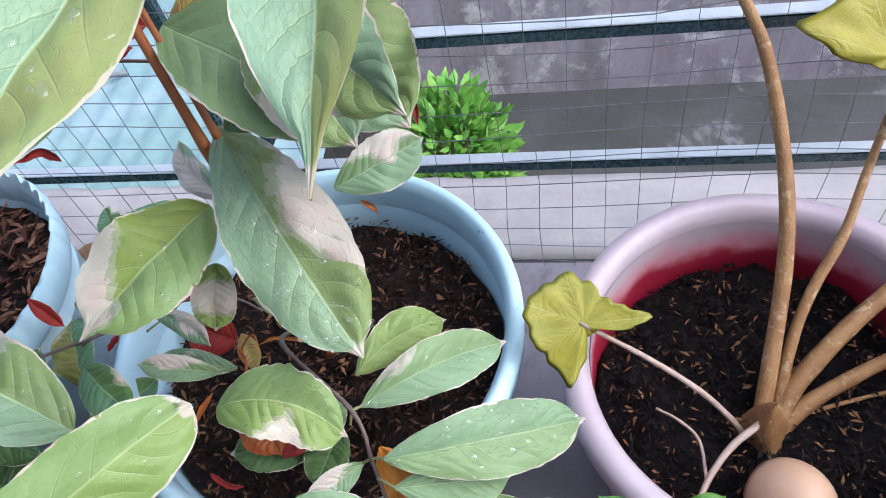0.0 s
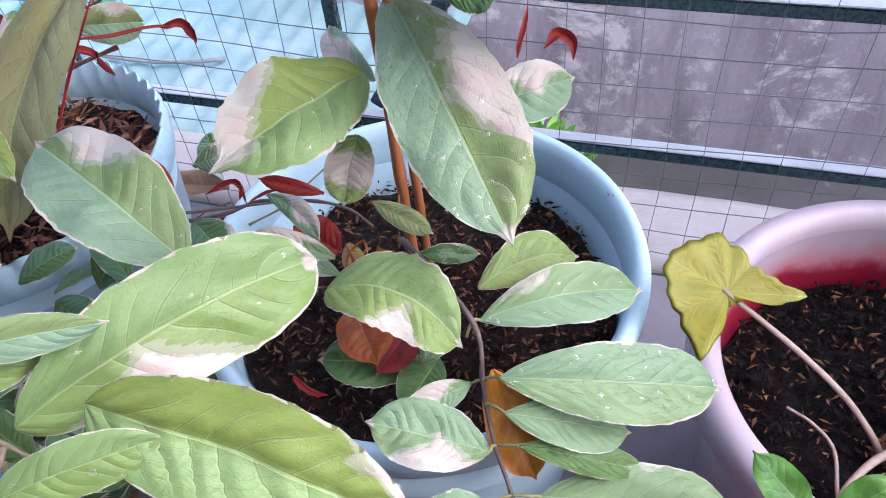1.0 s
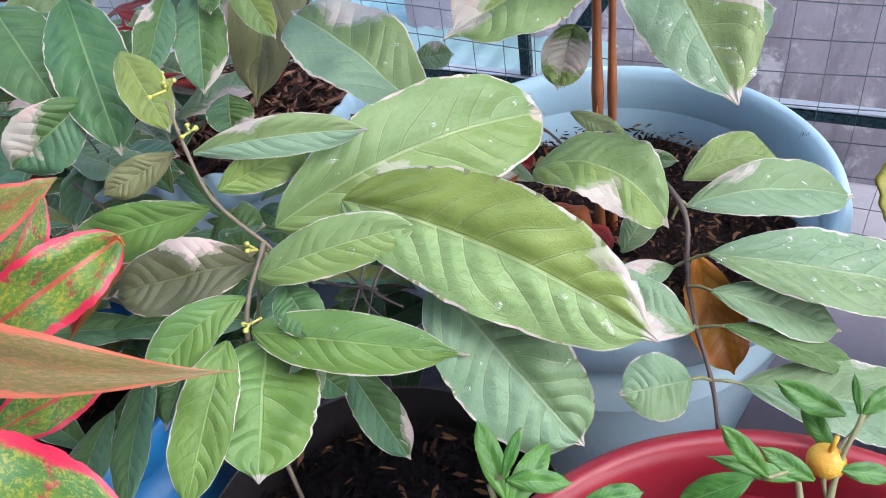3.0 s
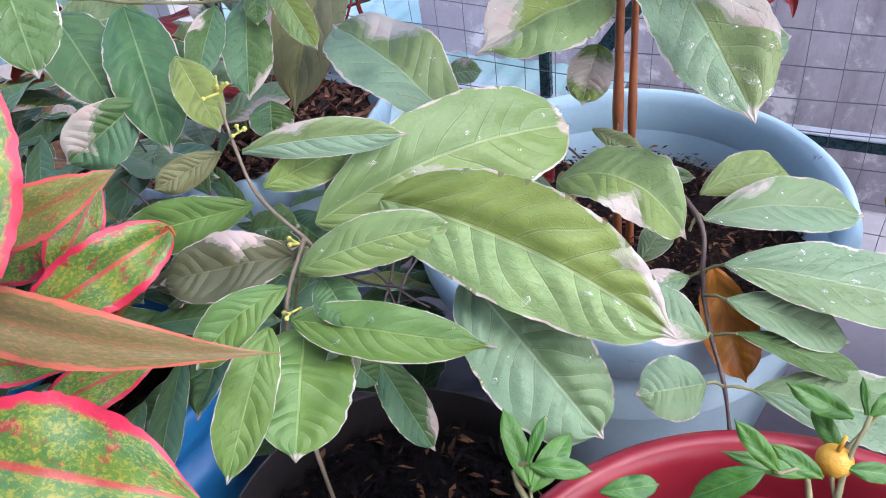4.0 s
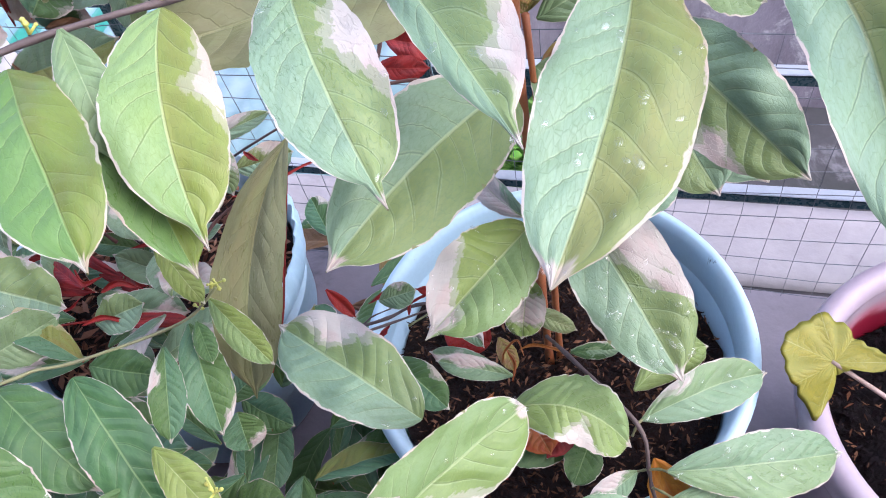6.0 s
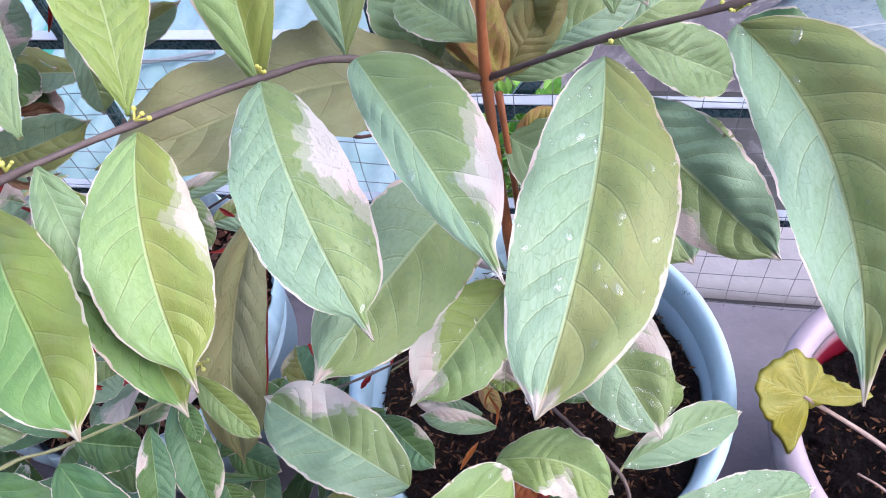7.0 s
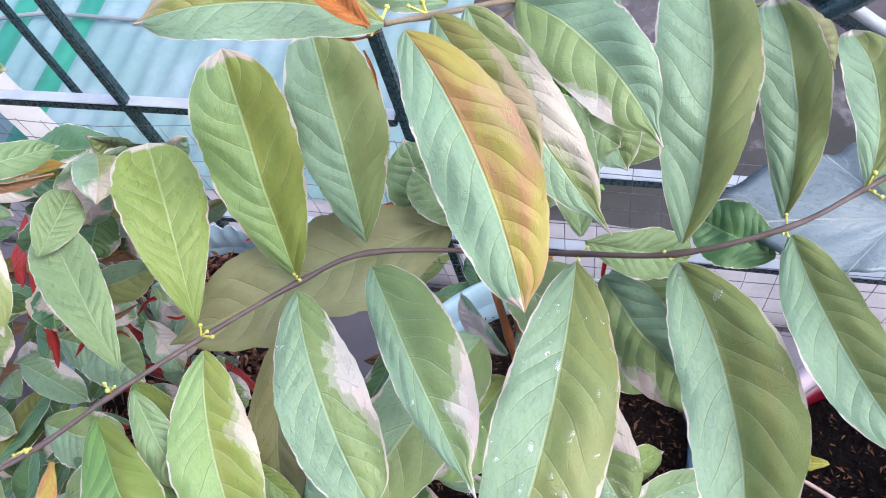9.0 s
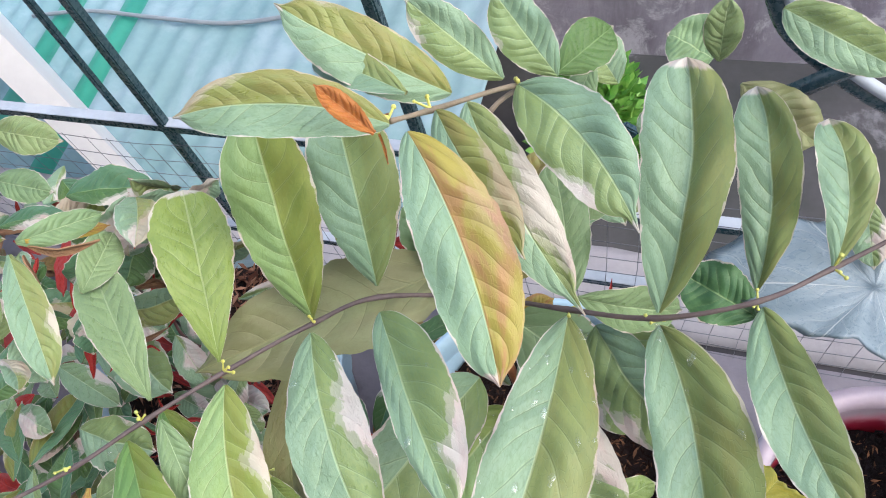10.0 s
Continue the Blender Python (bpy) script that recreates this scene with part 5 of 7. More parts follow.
leaf(shrub, (-0.168, 0.112, 0.226), (-0.162, 0.138, 0.233), (0.30, -0.30, 0.91), 0.015)
leaf(shrub, (-0.248, 0.196, 0.237), (-0.282, 0.191, 0.246), (0.27, -0.74, 0.62), 0.009, mats=(UNDER_RED, LEAF))
leaf(shrub, (-0.185, 0.232, 0.337), (-0.161, 0.241, 0.337), (0.30, -0.78, 0.55), 0.023, mats=(DARK, UNDER_OLIVE))
leaf(shrub, (-0.190, 0.200, 0.356), (-0.160, 0.226, 0.364), (0.34, -0.62, 0.71), 0.025, cream=0.3, side=1, mats=(DARK, UNDER_OLIVE))
leaf(shrub, (-0.213, 0.159, 0.412), (-0.260, 0.098, 0.409), (0.59, -0.48, 0.65), 0.024, a=0.5, b=0.5, bend=-0.06)
leaf(shrub, (-0.323, 0.131, 0.432), (-0.314, 0.120, 0.420), (0.38, -0.51, 0.77), 0.012, cream=0.5, side=1)
leaf(shrub, (-0.182, 0.283, 0.527), (-0.162, 0.315, 0.525), (0.51, -0.25, 0.83), 0.023, mats=(DARK, UNDER_OLIVE))
leaf(shrub, (-0.117, 0.306, 0.517), (-0.138, 0.311, 0.526), (0.28, -0.46, 0.84), 0.028, a=0.5, b=0.5)
leaf(shrub, (-0.115, 0.284, 0.540), (-0.115, 0.292, 0.567), (-0.03, -0.96, 0.26), 0.015, gold=0.1)
leaf(shrub, (-0.096, 0.284, 0.569), (-0.051, 0.275, 0.549), (0.12, -0.78, 0.61), 0.020, a=0.5, b=0.6, cream=0.3, side=1)
leaf(shrub, (-0.103, 0.307, 0.501), (-0.065, 0.292, 0.480), (0.09, -0.72, 0.69), 0.026, mats=(UNDER_OLIVE, LEAF))
leaf(shrub, (-0.042, 0.277, 0.465), (-0.034, 0.249, 0.448), (-0.20, -0.55, 0.81), 0.016, cream=0.8, side=1)
leaf(shrub, (-0.205, 0.218, 0.397), (-0.129, 0.192, 0.358), (0.30, -0.41, 0.86), 0.048, a=0.5, b=0.5, mats=(LEAF, UNDER_OLIVE))
leaf(shrub, (-0.160, 0.213, 0.403), (-0.123, 0.173, 0.370), (0.06, -0.59, 0.80), 0.040, a=0.5, b=0.5, cream=0.5, side=-1, mats=(LEAF, UNDER_OLIVE))
leaf(shrub, (-0.079, 0.226, 0.428), (-0.118, 0.240, 0.437), (0.03, -0.48, 0.88), 0.031, mats=(DARK, UNDER_OLIVE))
leaf(shrub, (-0.180, 0.263, 0.482), (-0.151, 0.254, 0.467), (0.21, -0.57, 0.79), 0.030, gold=0.1)
leaf(shrub, (-0.237, 0.224, 0.428), (-0.256, 0.255, 0.462), (0.29, -0.62, 0.73), 0.033)
leaf(shrub, (-0.171, 0.313, 0.503), (-0.180, 0.281, 0.490), (0.21, -0.42, 0.88), 0.016)
leaf(shrub, (-0.323, 0.130, 0.605), (-0.312, 0.153, 0.589), (0.85, -0.05, 0.52), 0.010, a=0.6, b=0.6)
leaf(shrub, (-0.325, 0.126, 0.603), (-0.298, 0.092, 0.588), (0.54, 0.06, 0.84), 0.013, gold=0.3, cream=0.5, side=1)
leaf(shrub, (-0.321, 0.131, 0.604), (-0.317, 0.153, 0.579), (0.95, 0.13, 0.28), 0.005, gold=1.0)
leaf(shrub, (-0.363, 0.172, 0.604), (-0.337, 0.175, 0.597), (0.29, -0.49, 0.82), 0.014, gold=0.2)
leaf(shrub, (-0.385, 0.167, 0.574), (-0.362, 0.169, 0.567), (0.30, -0.41, 0.86), 0.014)
leaf(shrub, (-0.368, 0.144, 0.522), (-0.372, 0.178, 0.518), (0.73, 0.15, 0.67), 0.019)
leaf(shrub, (-0.304, 0.068, 0.544), (-0.298, 0.044, 0.541), (0.60, 0.04, 0.80), 0.006, gold=0.9)
leaf(shrub, (-0.316, 0.102, 0.504), (-0.294, 0.073, 0.482), (0.50, -0.26, 0.82), 0.015)
curl(redshrub, [(-0.475, 0.196, 0.315), (-0.465, 0.207, 0.320), (-0.446, 0.215, 0.318), (-0.433, 0.219, 0.317)], 0.0100, UNDER_RED)
curl(redshrub, [(-0.432, 0.220, 0.317), (-0.431, 0.209, 0.315), (-0.430, 0.197, 0.312)], 0.0132, UNDER_RED)
curl(redshrub, [(-0.530, 0.204, 0.368), (-0.523, 0.188, 0.353), (-0.513, 0.170, 0.335)], 0.0130, UNDER_RED)
curl(redshrub, [(-0.512, 0.242, 0.351), (-0.503, 0.240, 0.346), (-0.499, 0.237, 0.342)], 0.0062, UNDER_RED)
curl(redshrub, [(-0.462, 0.246, 0.322), (-0.452, 0.243, 0.315), (-0.441, 0.242, 0.311)], 0.0105, UNDER_RED)
curl(redshrub, [(-0.424, 0.270, 0.299), (-0.414, 0.276, 0.300), (-0.414, 0.267, 0.294)], 0.0095, UNDER_RED)
curl(redshrub, [(-0.420, 0.197, 0.295), (-0.412, 0.207, 0.300), (-0.407, 0.206, 0.297)], 0.0067, UNDER_RED)
curl(redshrub, [(-0.402, 0.208, 0.297), (-0.398, 0.214, 0.300), (-0.393, 0.216, 0.300)], 0.0080, UNDER_RED)
curl(redshrub, [(-0.439, 0.131, 0.304), (-0.429, 0.138, 0.306), (-0.417, 0.138, 0.301)], 0.0079, UNDER_RED)
curl(redshrub, [(-0.495, 0.211, 0.334), (-0.488, 0.207, 0.328), (-0.478, 0.204, 0.322)], 0.0047, UNDER_RED)
curl(redshrub, [(-0.444, 0.168, 0.295), (-0.429, 0.174, 0.294), (-0.414, 0.175, 0.289)], 0.0065, UNDER_RED)
curl(redshrub, [(-0.457, 0.099, 0.312), (-0.434, 0.111, 0.307), (-0.400, 0.124, 0.297)], 0.0035, UNDER_RED)
curl(redshrub, [(-0.339, 0.241, 0.351), (-0.329, 0.246, 0.351), (-0.321, 0.252, 0.353)], 0.0049, UNDER_RED)
curl(redshrub, [(-0.338, 0.232, 0.344), (-0.331, 0.235, 0.344), (-0.325, 0.237, 0.342)], 0.0043, UNDER_RED)
curl(redshrub, [(-0.486, 0.182, 0.335), (-0.477, 0.187, 0.335), (-0.468, 0.186, 0.331)], 0.0045, ORANGE)
curl(redshrub, [(-0.468, 0.146, 0.300), (-0.461, 0.141, 0.294), (-0.452, 0.147, 0.295)], 0.0109, UNDER_RED)
curl(redshrub, [(-0.471, 0.126, 0.300), (-0.463, 0.123, 0.294), (-0.456, 0.130, 0.297)], 0.0081, UNDER_RED)
leaf(shrub, (-0.213, 0.207, 0.304), (-0.251, 0.246, 0.306), (0.35, -0.75, 0.55), 0.016, a=0.6, b=0.6, bend=0.08, fold=0.6, cream=1.3, side=1, at=0.5, wavy=1.0)
curl(redshrub, [(-0.381, 0.224, 0.324), (-0.376, 0.223, 0.321), (-0.372, 0.222, 0.319)], 0.0098, UNDER_RED)
curl(redshrub, [(-0.417, 0.207, 0.321), (-0.412, 0.204, 0.317), (-0.407, 0.200, 0.312)], 0.0098, UNDER_RED)
curl(redshrub, [(-0.376, 0.202, 0.313), (-0.364, 0.219, 0.306), (-0.353, 0.236, 0.302), (-0.343, 0.250, 0.296)], 0.0052, UNDER_RED)
curl(redshrub, [(-0.350, 0.241, 0.299), (-0.344, 0.250, 0.297), (-0.345, 0.257, 0.287), (-0.347, 0.262, 0.277)], 0.0090, UNDER_RED)
curl(redshrub, [(-0.388, 0.205, 0.305), (-0.374, 0.211, 0.300), (-0.376, 0.220, 0.285), (-0.378, 0.224, 0.277)], 0.0080, UNDER_RED)
leaf(redshrub, (-0.448, 0.185, 0.339), (-0.425, 0.162, 0.312), (0.74, -0.48, 0.86), 0.022, cream=1.10, side=1, at=0.5, wavy=1.2, fold=0.7, mats=(LEAF, UNDER_RED))
leaf(redshrub, (-0.408, 0.209, 0.322), (-0.390, 0.191, 0.307), (0.65, -0.53, 0.89), 0.020, cream=0.95, side=-1, at=0.5, wavy=1.2, fold=0.7, mats=(LEAF, UNDER_RED))
leaf(redshrub, (-0.414, 0.156, 0.309), (-0.398, 0.138, 0.298), (0.69, -0.44, 0.95), 0.019, cream=1.00, side=1, at=0.5, wavy=1.2, fold=0.7, mats=(LEAF, UNDER_RED))
leaf(redshrub, (-0.485, 0.180, 0.388), (-0.455, 0.184, 0.373), (0.82, -0.47, 0.75), 0.024, cream=1.20, side=1, at=0.5, wavy=1.2, fold=0.7, mats=(LEAF, UNDER_RED))
leaf(redshrub, (-0.449, 0.206, 0.346), (-0.422, 0.206, 0.337), (0.73, -0.51, 0.83), 0.017, cream=0.50, side=-1, at=0.5, wavy=1.2, fold=0.7, mats=(LEAF, UNDER_RED))
leaf(redshrub, (-0.430, 0.111, 0.305), (-0.405, 0.125, 0.309), (0.74, -0.35, 0.97), 0.022, cream=0.40, side=1, at=0.5, wavy=1.2, fold=0.7, mats=(LEAF, UNDER_RED))
leaf(redshrub, (-0.479, 0.184, 0.360), (-0.450, 0.184, 0.345), (0.79, -0.47, 0.80), 0.020, cream=1.10, side=-1, at=0.5, wavy=1.2, fold=0.7, mats=(LEAF, UNDER_RED))
curl(redshrub, [(-0.429, 0.212, 0.351), (-0.425, 0.212, 0.345), (-0.423, 0.207, 0.336)], 0.0085, UNDER_RED)
curl(redshrub, [(-0.458, 0.166, 0.351), (-0.454, 0.171, 0.351), (-0.450, 0.170, 0.345)], 0.0060, UNDER_RED)
curl(redshrub, [(-0.405, 0.184, 0.310), (-0.400, 0.191, 0.312), (-0.394, 0.196, 0.312)], 0.0075, UNDER_RED)
curl(redshrub, [(-0.429, 0.104, 0.315), (-0.421, 0.112, 0.312), (-0.411, 0.115, 0.304)], 0.0065, UNDER_RED)
curl(redshrub, [(-0.474, 0.183, 0.374), (-0.462, 0.188, 0.361), (-0.454, 0.181, 0.344)], 0.0060, UNDER_RED)
curl(redshrub, [(-0.438, 0.191, 0.334), (-0.432, 0.193, 0.329), (-0.428, 0.196, 0.328)], 0.0060, UNDER_RED)
curl(redshrub, [(-0.474, 0.161, 0.392), (-0.473, 0.153, 0.381), (-0.474, 0.138, 0.365)], 0.0110, UNDER_RED)
curl(shrub, [(-0.312, 0.182, 0.237), (-0.298, 0.192, 0.240), (-0.290, 0.185, 0.231)], 0.0085, UNDER_RED)
curl(shrub, [(-0.289, 0.186, 0.232), (-0.281, 0.192, 0.235), (-0.272, 0.196, 0.236)], 0.0043, UNDER_RED)
curl(shrub, [(-0.302, 0.161, 0.229), (-0.299, 0.166, 0.232), (-0.295, 0.171, 0.235)], 0.0059, UNDER_RED)
leaf(shrub, (-0.236, 0.178, 0.213), (-0.267, 0.187, 0.217), (0.10, -0.55, 0.83), 0.026, a=0.5, b=0.5, fold=0.6, mats=(UNDER_RED, LEAF))
curl(shrub, [(-0.225, 0.161, 0.219), (-0.224, 0.166, 0.227), (-0.217, 0.171, 0.233), (-0.212, 0.163, 0.230)], 0.0047, ORANGE)
curl(shrub, [(-0.216, 0.170, 0.224), (-0.208, 0.174, 0.224), (-0.196, 0.175, 0.221), (-0.190, 0.174, 0.219)], 0.0036, ORANGE)
curl(shrub, [(-0.203, 0.191, 0.249), (-0.201, 0.184, 0.242), (-0.197, 0.178, 0.237)], 0.0035, ORANGE)
curl(shrub, [(-0.168, 0.253, 0.246), (-0.162, 0.251, 0.243), (-0.158, 0.248, 0.240)], 0.0069, ORANGE)
curl(shrub, [(-0.279, 0.168, 0.253), (-0.279, 0.173, 0.256), (-0.282, 0.173, 0.257)], 0.0040, UNDER_RED)
curl(shrub, [(-0.233, 0.104, 0.205), (-0.222, 0.099, 0.205), (-0.212, 0.097, 0.207)], 0.0083, UNDER_RED)
curl(shrub, [(-0.231, 0.116, 0.238), (-0.226, 0.125, 0.243), (-0.222, 0.130, 0.246)], 0.0055, ORANGE)
curl(shrub, [(-0.221, 0.160, 0.241), (-0.215, 0.154, 0.235), (-0.216, 0.146, 0.230)], 0.0045, ORANGE)
twig(redshrub, [(-0.533, 0.201, 0.353), (-0.515, 0.200, 0.349), (-0.500, 0.181, 0.332), (-0.466, 0.171, 0.315), (-0.445, 0.164, 0.306)], 0.0013, 0.0009, STEM_DARK)
twig(redshrub, [(-0.525, 0.226, 0.343), (-0.498, 0.223, 0.334), (-0.480, 0.212, 0.322), (-0.467, 0.196, 0.308), (-0.446, 0.189, 0.299)], 0.0014, 0.0009, STEM_DARK)
twig(redshrub, [(-0.497, 0.227, 0.333), (-0.470, 0.221, 0.323), (-0.454, 0.212, 0.315), (-0.434, 0.195, 0.299)], 0.0012, 0.0008, STEM_GREY)
twig(redshrub, [(-0.381, 0.238, 0.286), (-0.396, 0.218, 0.285), (-0.408, 0.199, 0.283), (-0.412, 0.177, 0.277)], 0.0012, 0.0008, STEM_DARK)
twig(shrub, [(-0.325, 0.166, 0.228), (-0.300, 0.178, 0.229), (-0.283, 0.188, 0.232), (-0.254, 0.196, 0.230), (-0.236, 0.198, 0.225), (-0.223, 0.195, 0.218)], 0.0011, 0.0007, STEM_GREY)
twig(shrub, [(-0.322, 0.166, 0.226), (-0.314, 0.172, 0.229), (-0.309, 0.177, 0.231), (-0.298, 0.183, 0.233)], 0.0006, 0.0004, STEM_GREY)
twig(shrub, [(-0.287, 0.177, 0.224), (-0.271, 0.189, 0.229), (-0.261, 0.200, 0.236), (-0.253, 0.210, 0.241)], 0.0006, 0.0004, STEM_GREEN)
twig(redshrub, [(-0.311, 0.307, 0.372), (-0.306, 0.287, 0.357), (-0.305, 0.267, 0.343), (-0.284, 0.272, 0.340), (-0.253, 0.276, 0.334)], 0.0013, 0.0009, STEM_DARK)
leaf(shrub, (-0.185, 0.165, 0.237), (-0.159, 0.172, 0.235), (0.21, -0.57, 0.80), 0.010, mats=(DARK, UNDER_OLIVE))
leaf(redshrub, (-0.498, 0.180, 0.338), (-0.444, 0.149, 0.320), (0.05, -0.42, 0.91), 0.041, cream=0.4, side=1, at=0.6, mats=(LEAF, UNDER_RED))
leaf(redshrub, (-0.478, 0.219, 0.307), (-0.449, 0.201, 0.283), (0.39, -0.46, 0.80), 0.025, cream=1.2, side=1, at=0.5, mats=(LEAF, UNDER_RED))
leaf(redshrub, (-0.537, 0.226, 0.348), (-0.516, 0.251, 0.346), (0.72, -0.56, 0.41), 0.017, cream=1.1, side=1, at=0.6, mats=(LEAF, UNDER_RED))
leaf(redshrub, (-0.401, 0.155, 0.309), (-0.395, 0.133, 0.303), (0.50, -0.10, 0.86), 0.015, cream=1.0, side=-1, at=0.6, mats=(LEAF, UNDER_RED))
leaf(redshrub, (-0.424, 0.227, 0.320), (-0.375, 0.258, 0.325), (0.42, -0.75, 0.52), 0.013, cream=0.8, side=1, at=0.5, mats=(LEAF, UNDER_RED))
leaf(front, (-0.408, 0.081, 0.320), (-0.375, 0.085, 0.311), (0.29, -0.50, 0.82), 0.024, mats=(DARK, UNDER_RED))
leaf(front, (-0.328, 0.073, 0.310), (-0.321, 0.060, 0.298), (0.50, -0.45, 0.74), 0.020, cream=0.7, side=1, at=0.8, mats=(DARK, UNDER_RED))
leaf(front, (-0.258, -0.029, 0.289), (-0.251, -0.073, 0.262), (0.43, -0.47, 0.77), 0.019, a=0.6, b=0.55, mats=(MID, UNDER_OLIVE))
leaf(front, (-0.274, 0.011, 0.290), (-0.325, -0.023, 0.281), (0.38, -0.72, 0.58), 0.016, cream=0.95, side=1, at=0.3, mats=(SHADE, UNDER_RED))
leaf(front, (-0.243, 0.001, 0.252), (-0.213, -0.012, 0.219), (0.51, -0.53, 0.68), 0.017, cream=0.6, side=1, at=0.8, mats=(DARK, UNDER_OLIVE))
leaf(front, (-0.237, -0.014, 0.279), (-0.236, -0.028, 0.265), (0.51, -0.61, 0.61), 0.012, cream=0.3, side=1, at=1)
leaf(front, (-0.311, 0.022, 0.318), (-0.331, 0.001, 0.310), (0.56, -0.70, 0.44), 0.013, mats=(UNDER_OLIVE, UNDER_OLIVE))
leaf(front, (-0.351, 0.026, 0.333), (-0.372, -0.003, 0.317), (0.67, -0.66, 0.34), 0.025, cream=0.9, side=-1, at=0.7, mats=(DARK, UNDER_OLIVE))
leaf(front, (-0.282, 0.018, 0.264), (-0.302, 0.022, 0.281), (0.49, -0.52, 0.70), 0.017, mats=(DARK, UNDER_OLIVE))
curl(agla, [(-0.304, -0.022, 0.313), (-0.302, -0.019, 0.314), (-0.299, -0.020, 0.312)], 0.0052, ORANGE)
leaf(shrub, (-0.218, 0.273, 0.387), (-0.240, 0.313, 0.420), (0.26, -0.52, 0.81), 0.026, gold=0.7, mats=(UNDER_OLIVE, UNDER_OLIVE))
leaf(shrub, (-0.220, 0.280, 0.380), (-0.203, 0.329, 0.408), (0.04, -0.51, 0.86), 0.025, gold=0.6, mats=(UNDER_OLIVE, UNDER_OLIVE))
leaf(shrub, (-0.221, 0.266, 0.383), (-0.261, 0.276, 0.400), (0.15, -0.66, 0.74), 0.030, gold=0.1, mats=(UNDER_OLIVE, UNDER_OLIVE))
leaf(shrub, (-0.212, 0.270, 0.384), (-0.170, 0.301, 0.393), (0.26, -0.59, 0.77), 0.027, mats=(LEAF, UNDER_OLIVE))
leaf(shrub, (-0.146, 0.236, 0.393), (-0.104, 0.182, 0.370), (-0.16, -0.48, 0.86), 0.051, a=0.5, b=0.5, cream=0.3, side=1, at=1, quilt=1.6, fold=0.3)
curl(shrub, [(-0.320, 0.130, 0.603), (-0.313, 0.133, 0.597), (-0.305, 0.141, 0.592)], 0.0063, DRY)
curl(shrub, [(-0.321, 0.127, 0.602), (-0.316, 0.122, 0.598), (-0.312, 0.117, 0.595)], 0.0040, DRY)
curl(shrub, [(-0.343, 0.145, 0.584), (-0.337, 0.148, 0.577), (-0.330, 0.155, 0.573)], 0.0054, DRY)
curl(redshrub, [(-0.407, 0.177, 0.446), (-0.395, 0.185, 0.441), (-0.384, 0.179, 0.428)], 0.0110, DRY)
curl(redshrub, [(-0.417, 0.160, 0.441), (-0.403, 0.154, 0.428), (-0.392, 0.165, 0.424)], 0.0097, DRY)
curl(shrub, [(-0.255, 0.224, 0.579), (-0.250, 0.219, 0.574), (-0.239, 0.217, 0.570), (-0.230, 0.222, 0.569)], 0.0049, ORANGE)
leaf(shrub, (-0.210, 0.179, 0.615), (-0.2265, 0.184, 0.629), (0.42, -0.79, 1.19), 0.0075, arch=-0.12, fold=1.6, mats=(ORANGE, GOLDEN), label="small curled orange leaf")
curl(shrub, [(-0.237, 0.218, 0.564), (-0.233, 0.212, 0.560), (-0.231, 0.207, 0.556)], 0.0025, ORANGE)
leaf(shrub, (-0.216, 0.262, 0.397), (-0.240, 0.280, 0.422), (0.31, -0.59, 0.74), 0.028, gold=0.8, mats=(UNDER_OLIVE, UNDER_OLIVE))
leaf(shrub, (-0.214, 0.258, 0.401), (-0.203, 0.284, 0.427), (-0.05, -0.71, 0.70), 0.020, gold=0.85, mats=(UNDER_OLIVE, UNDER_OLIVE))
curl(shrub, [(-0.149, 0.286, 0.278), (-0.143, 0.294, 0.282), (-0.135, 0.293, 0.279), (-0.133, 0.285, 0.273)], 0.0140, UNDER_RED)
curl(shrub, [(-0.162, 0.278, 0.276), (-0.161, 0.289, 0.284), (-0.161, 0.302, 0.293)], 0.0061, UNDER_RED)
twig(shrub, [(-0.146, 0.120, 0.254), (-0.145, 0.122, 0.252), (-0.144, 0.125, 0.248)], 0.0007, 0.0006, STEM_GREEN)
twig(shrub, [(-0.146, 0.120, 0.254), (-0.147, 0.118, 0.251), (-0.148, 0.116, 0.247)], 0.0007, 0.0006, STEM_GREEN)
twig(shrub, [(-0.139, 0.104, 0.236), (-0.134, 0.103, 0.241), (-0.130, 0.101, 0.245)], 0.0007, 0.0006, STEM_GREEN)
twig(shrub, [(-0.139, 0.104, 0.236), (-0.141, 0.104, 0.234), (-0.144, 0.104, 0.231)], 0.0007, 0.0006, STEM_GREEN)
twig(shrub, [(-0.136, 0.098, 0.228), (-0.131, 0.095, 0.232), (-0.126, 0.092, 0.234)], 0.0007, 0.0006, STEM_GREEN)
twig(shrub, [(-0.129, 0.086, 0.217), (-0.124, 0.085, 0.221), (-0.119, 0.085, 0.223)], 0.0007, 0.0006, STEM_GREEN)
twig(shrub, [(-0.129, 0.086, 0.217), (-0.130, 0.083, 0.221), (-0.130, 0.080, 0.222)], 0.0007, 0.0006, STEM_GREEN)
twig(shrub, [(-0.120, 0.073, 0.202), (-0.114, 0.074, 0.203), (-0.108, 0.076, 0.201)], 0.0007, 0.0006, STEM_GREEN)
twig(shrub, [(-0.120, 0.073, 0.202), (-0.123, 0.067, 0.210), (-0.126, 0.060, 0.216)], 0.0007, 0.0006, STEM_GREEN)
twig(front, [(-0.302, 0.036, 0.263), (-0.283, 0.032, 0.258), (-0.265, 0.031, 0.255), (-0.245, 0.034, 0.255)], 0.0007, 0.0005, STEM_GREY)
twig(front, [(-0.267, 0.061, 0.249), (-0.263, 0.046, 0.242), (-0.261, 0.031, 0.236), (-0.262, 0.016, 0.233)], 0.0006, 0.0004, STEM_GREY)
twig(front, [(-0.257, 0.063, 0.245), (-0.258, 0.050, 0.241), (-0.256, 0.036, 0.233)], 0.0006, 0.0004, STEM_GREY)
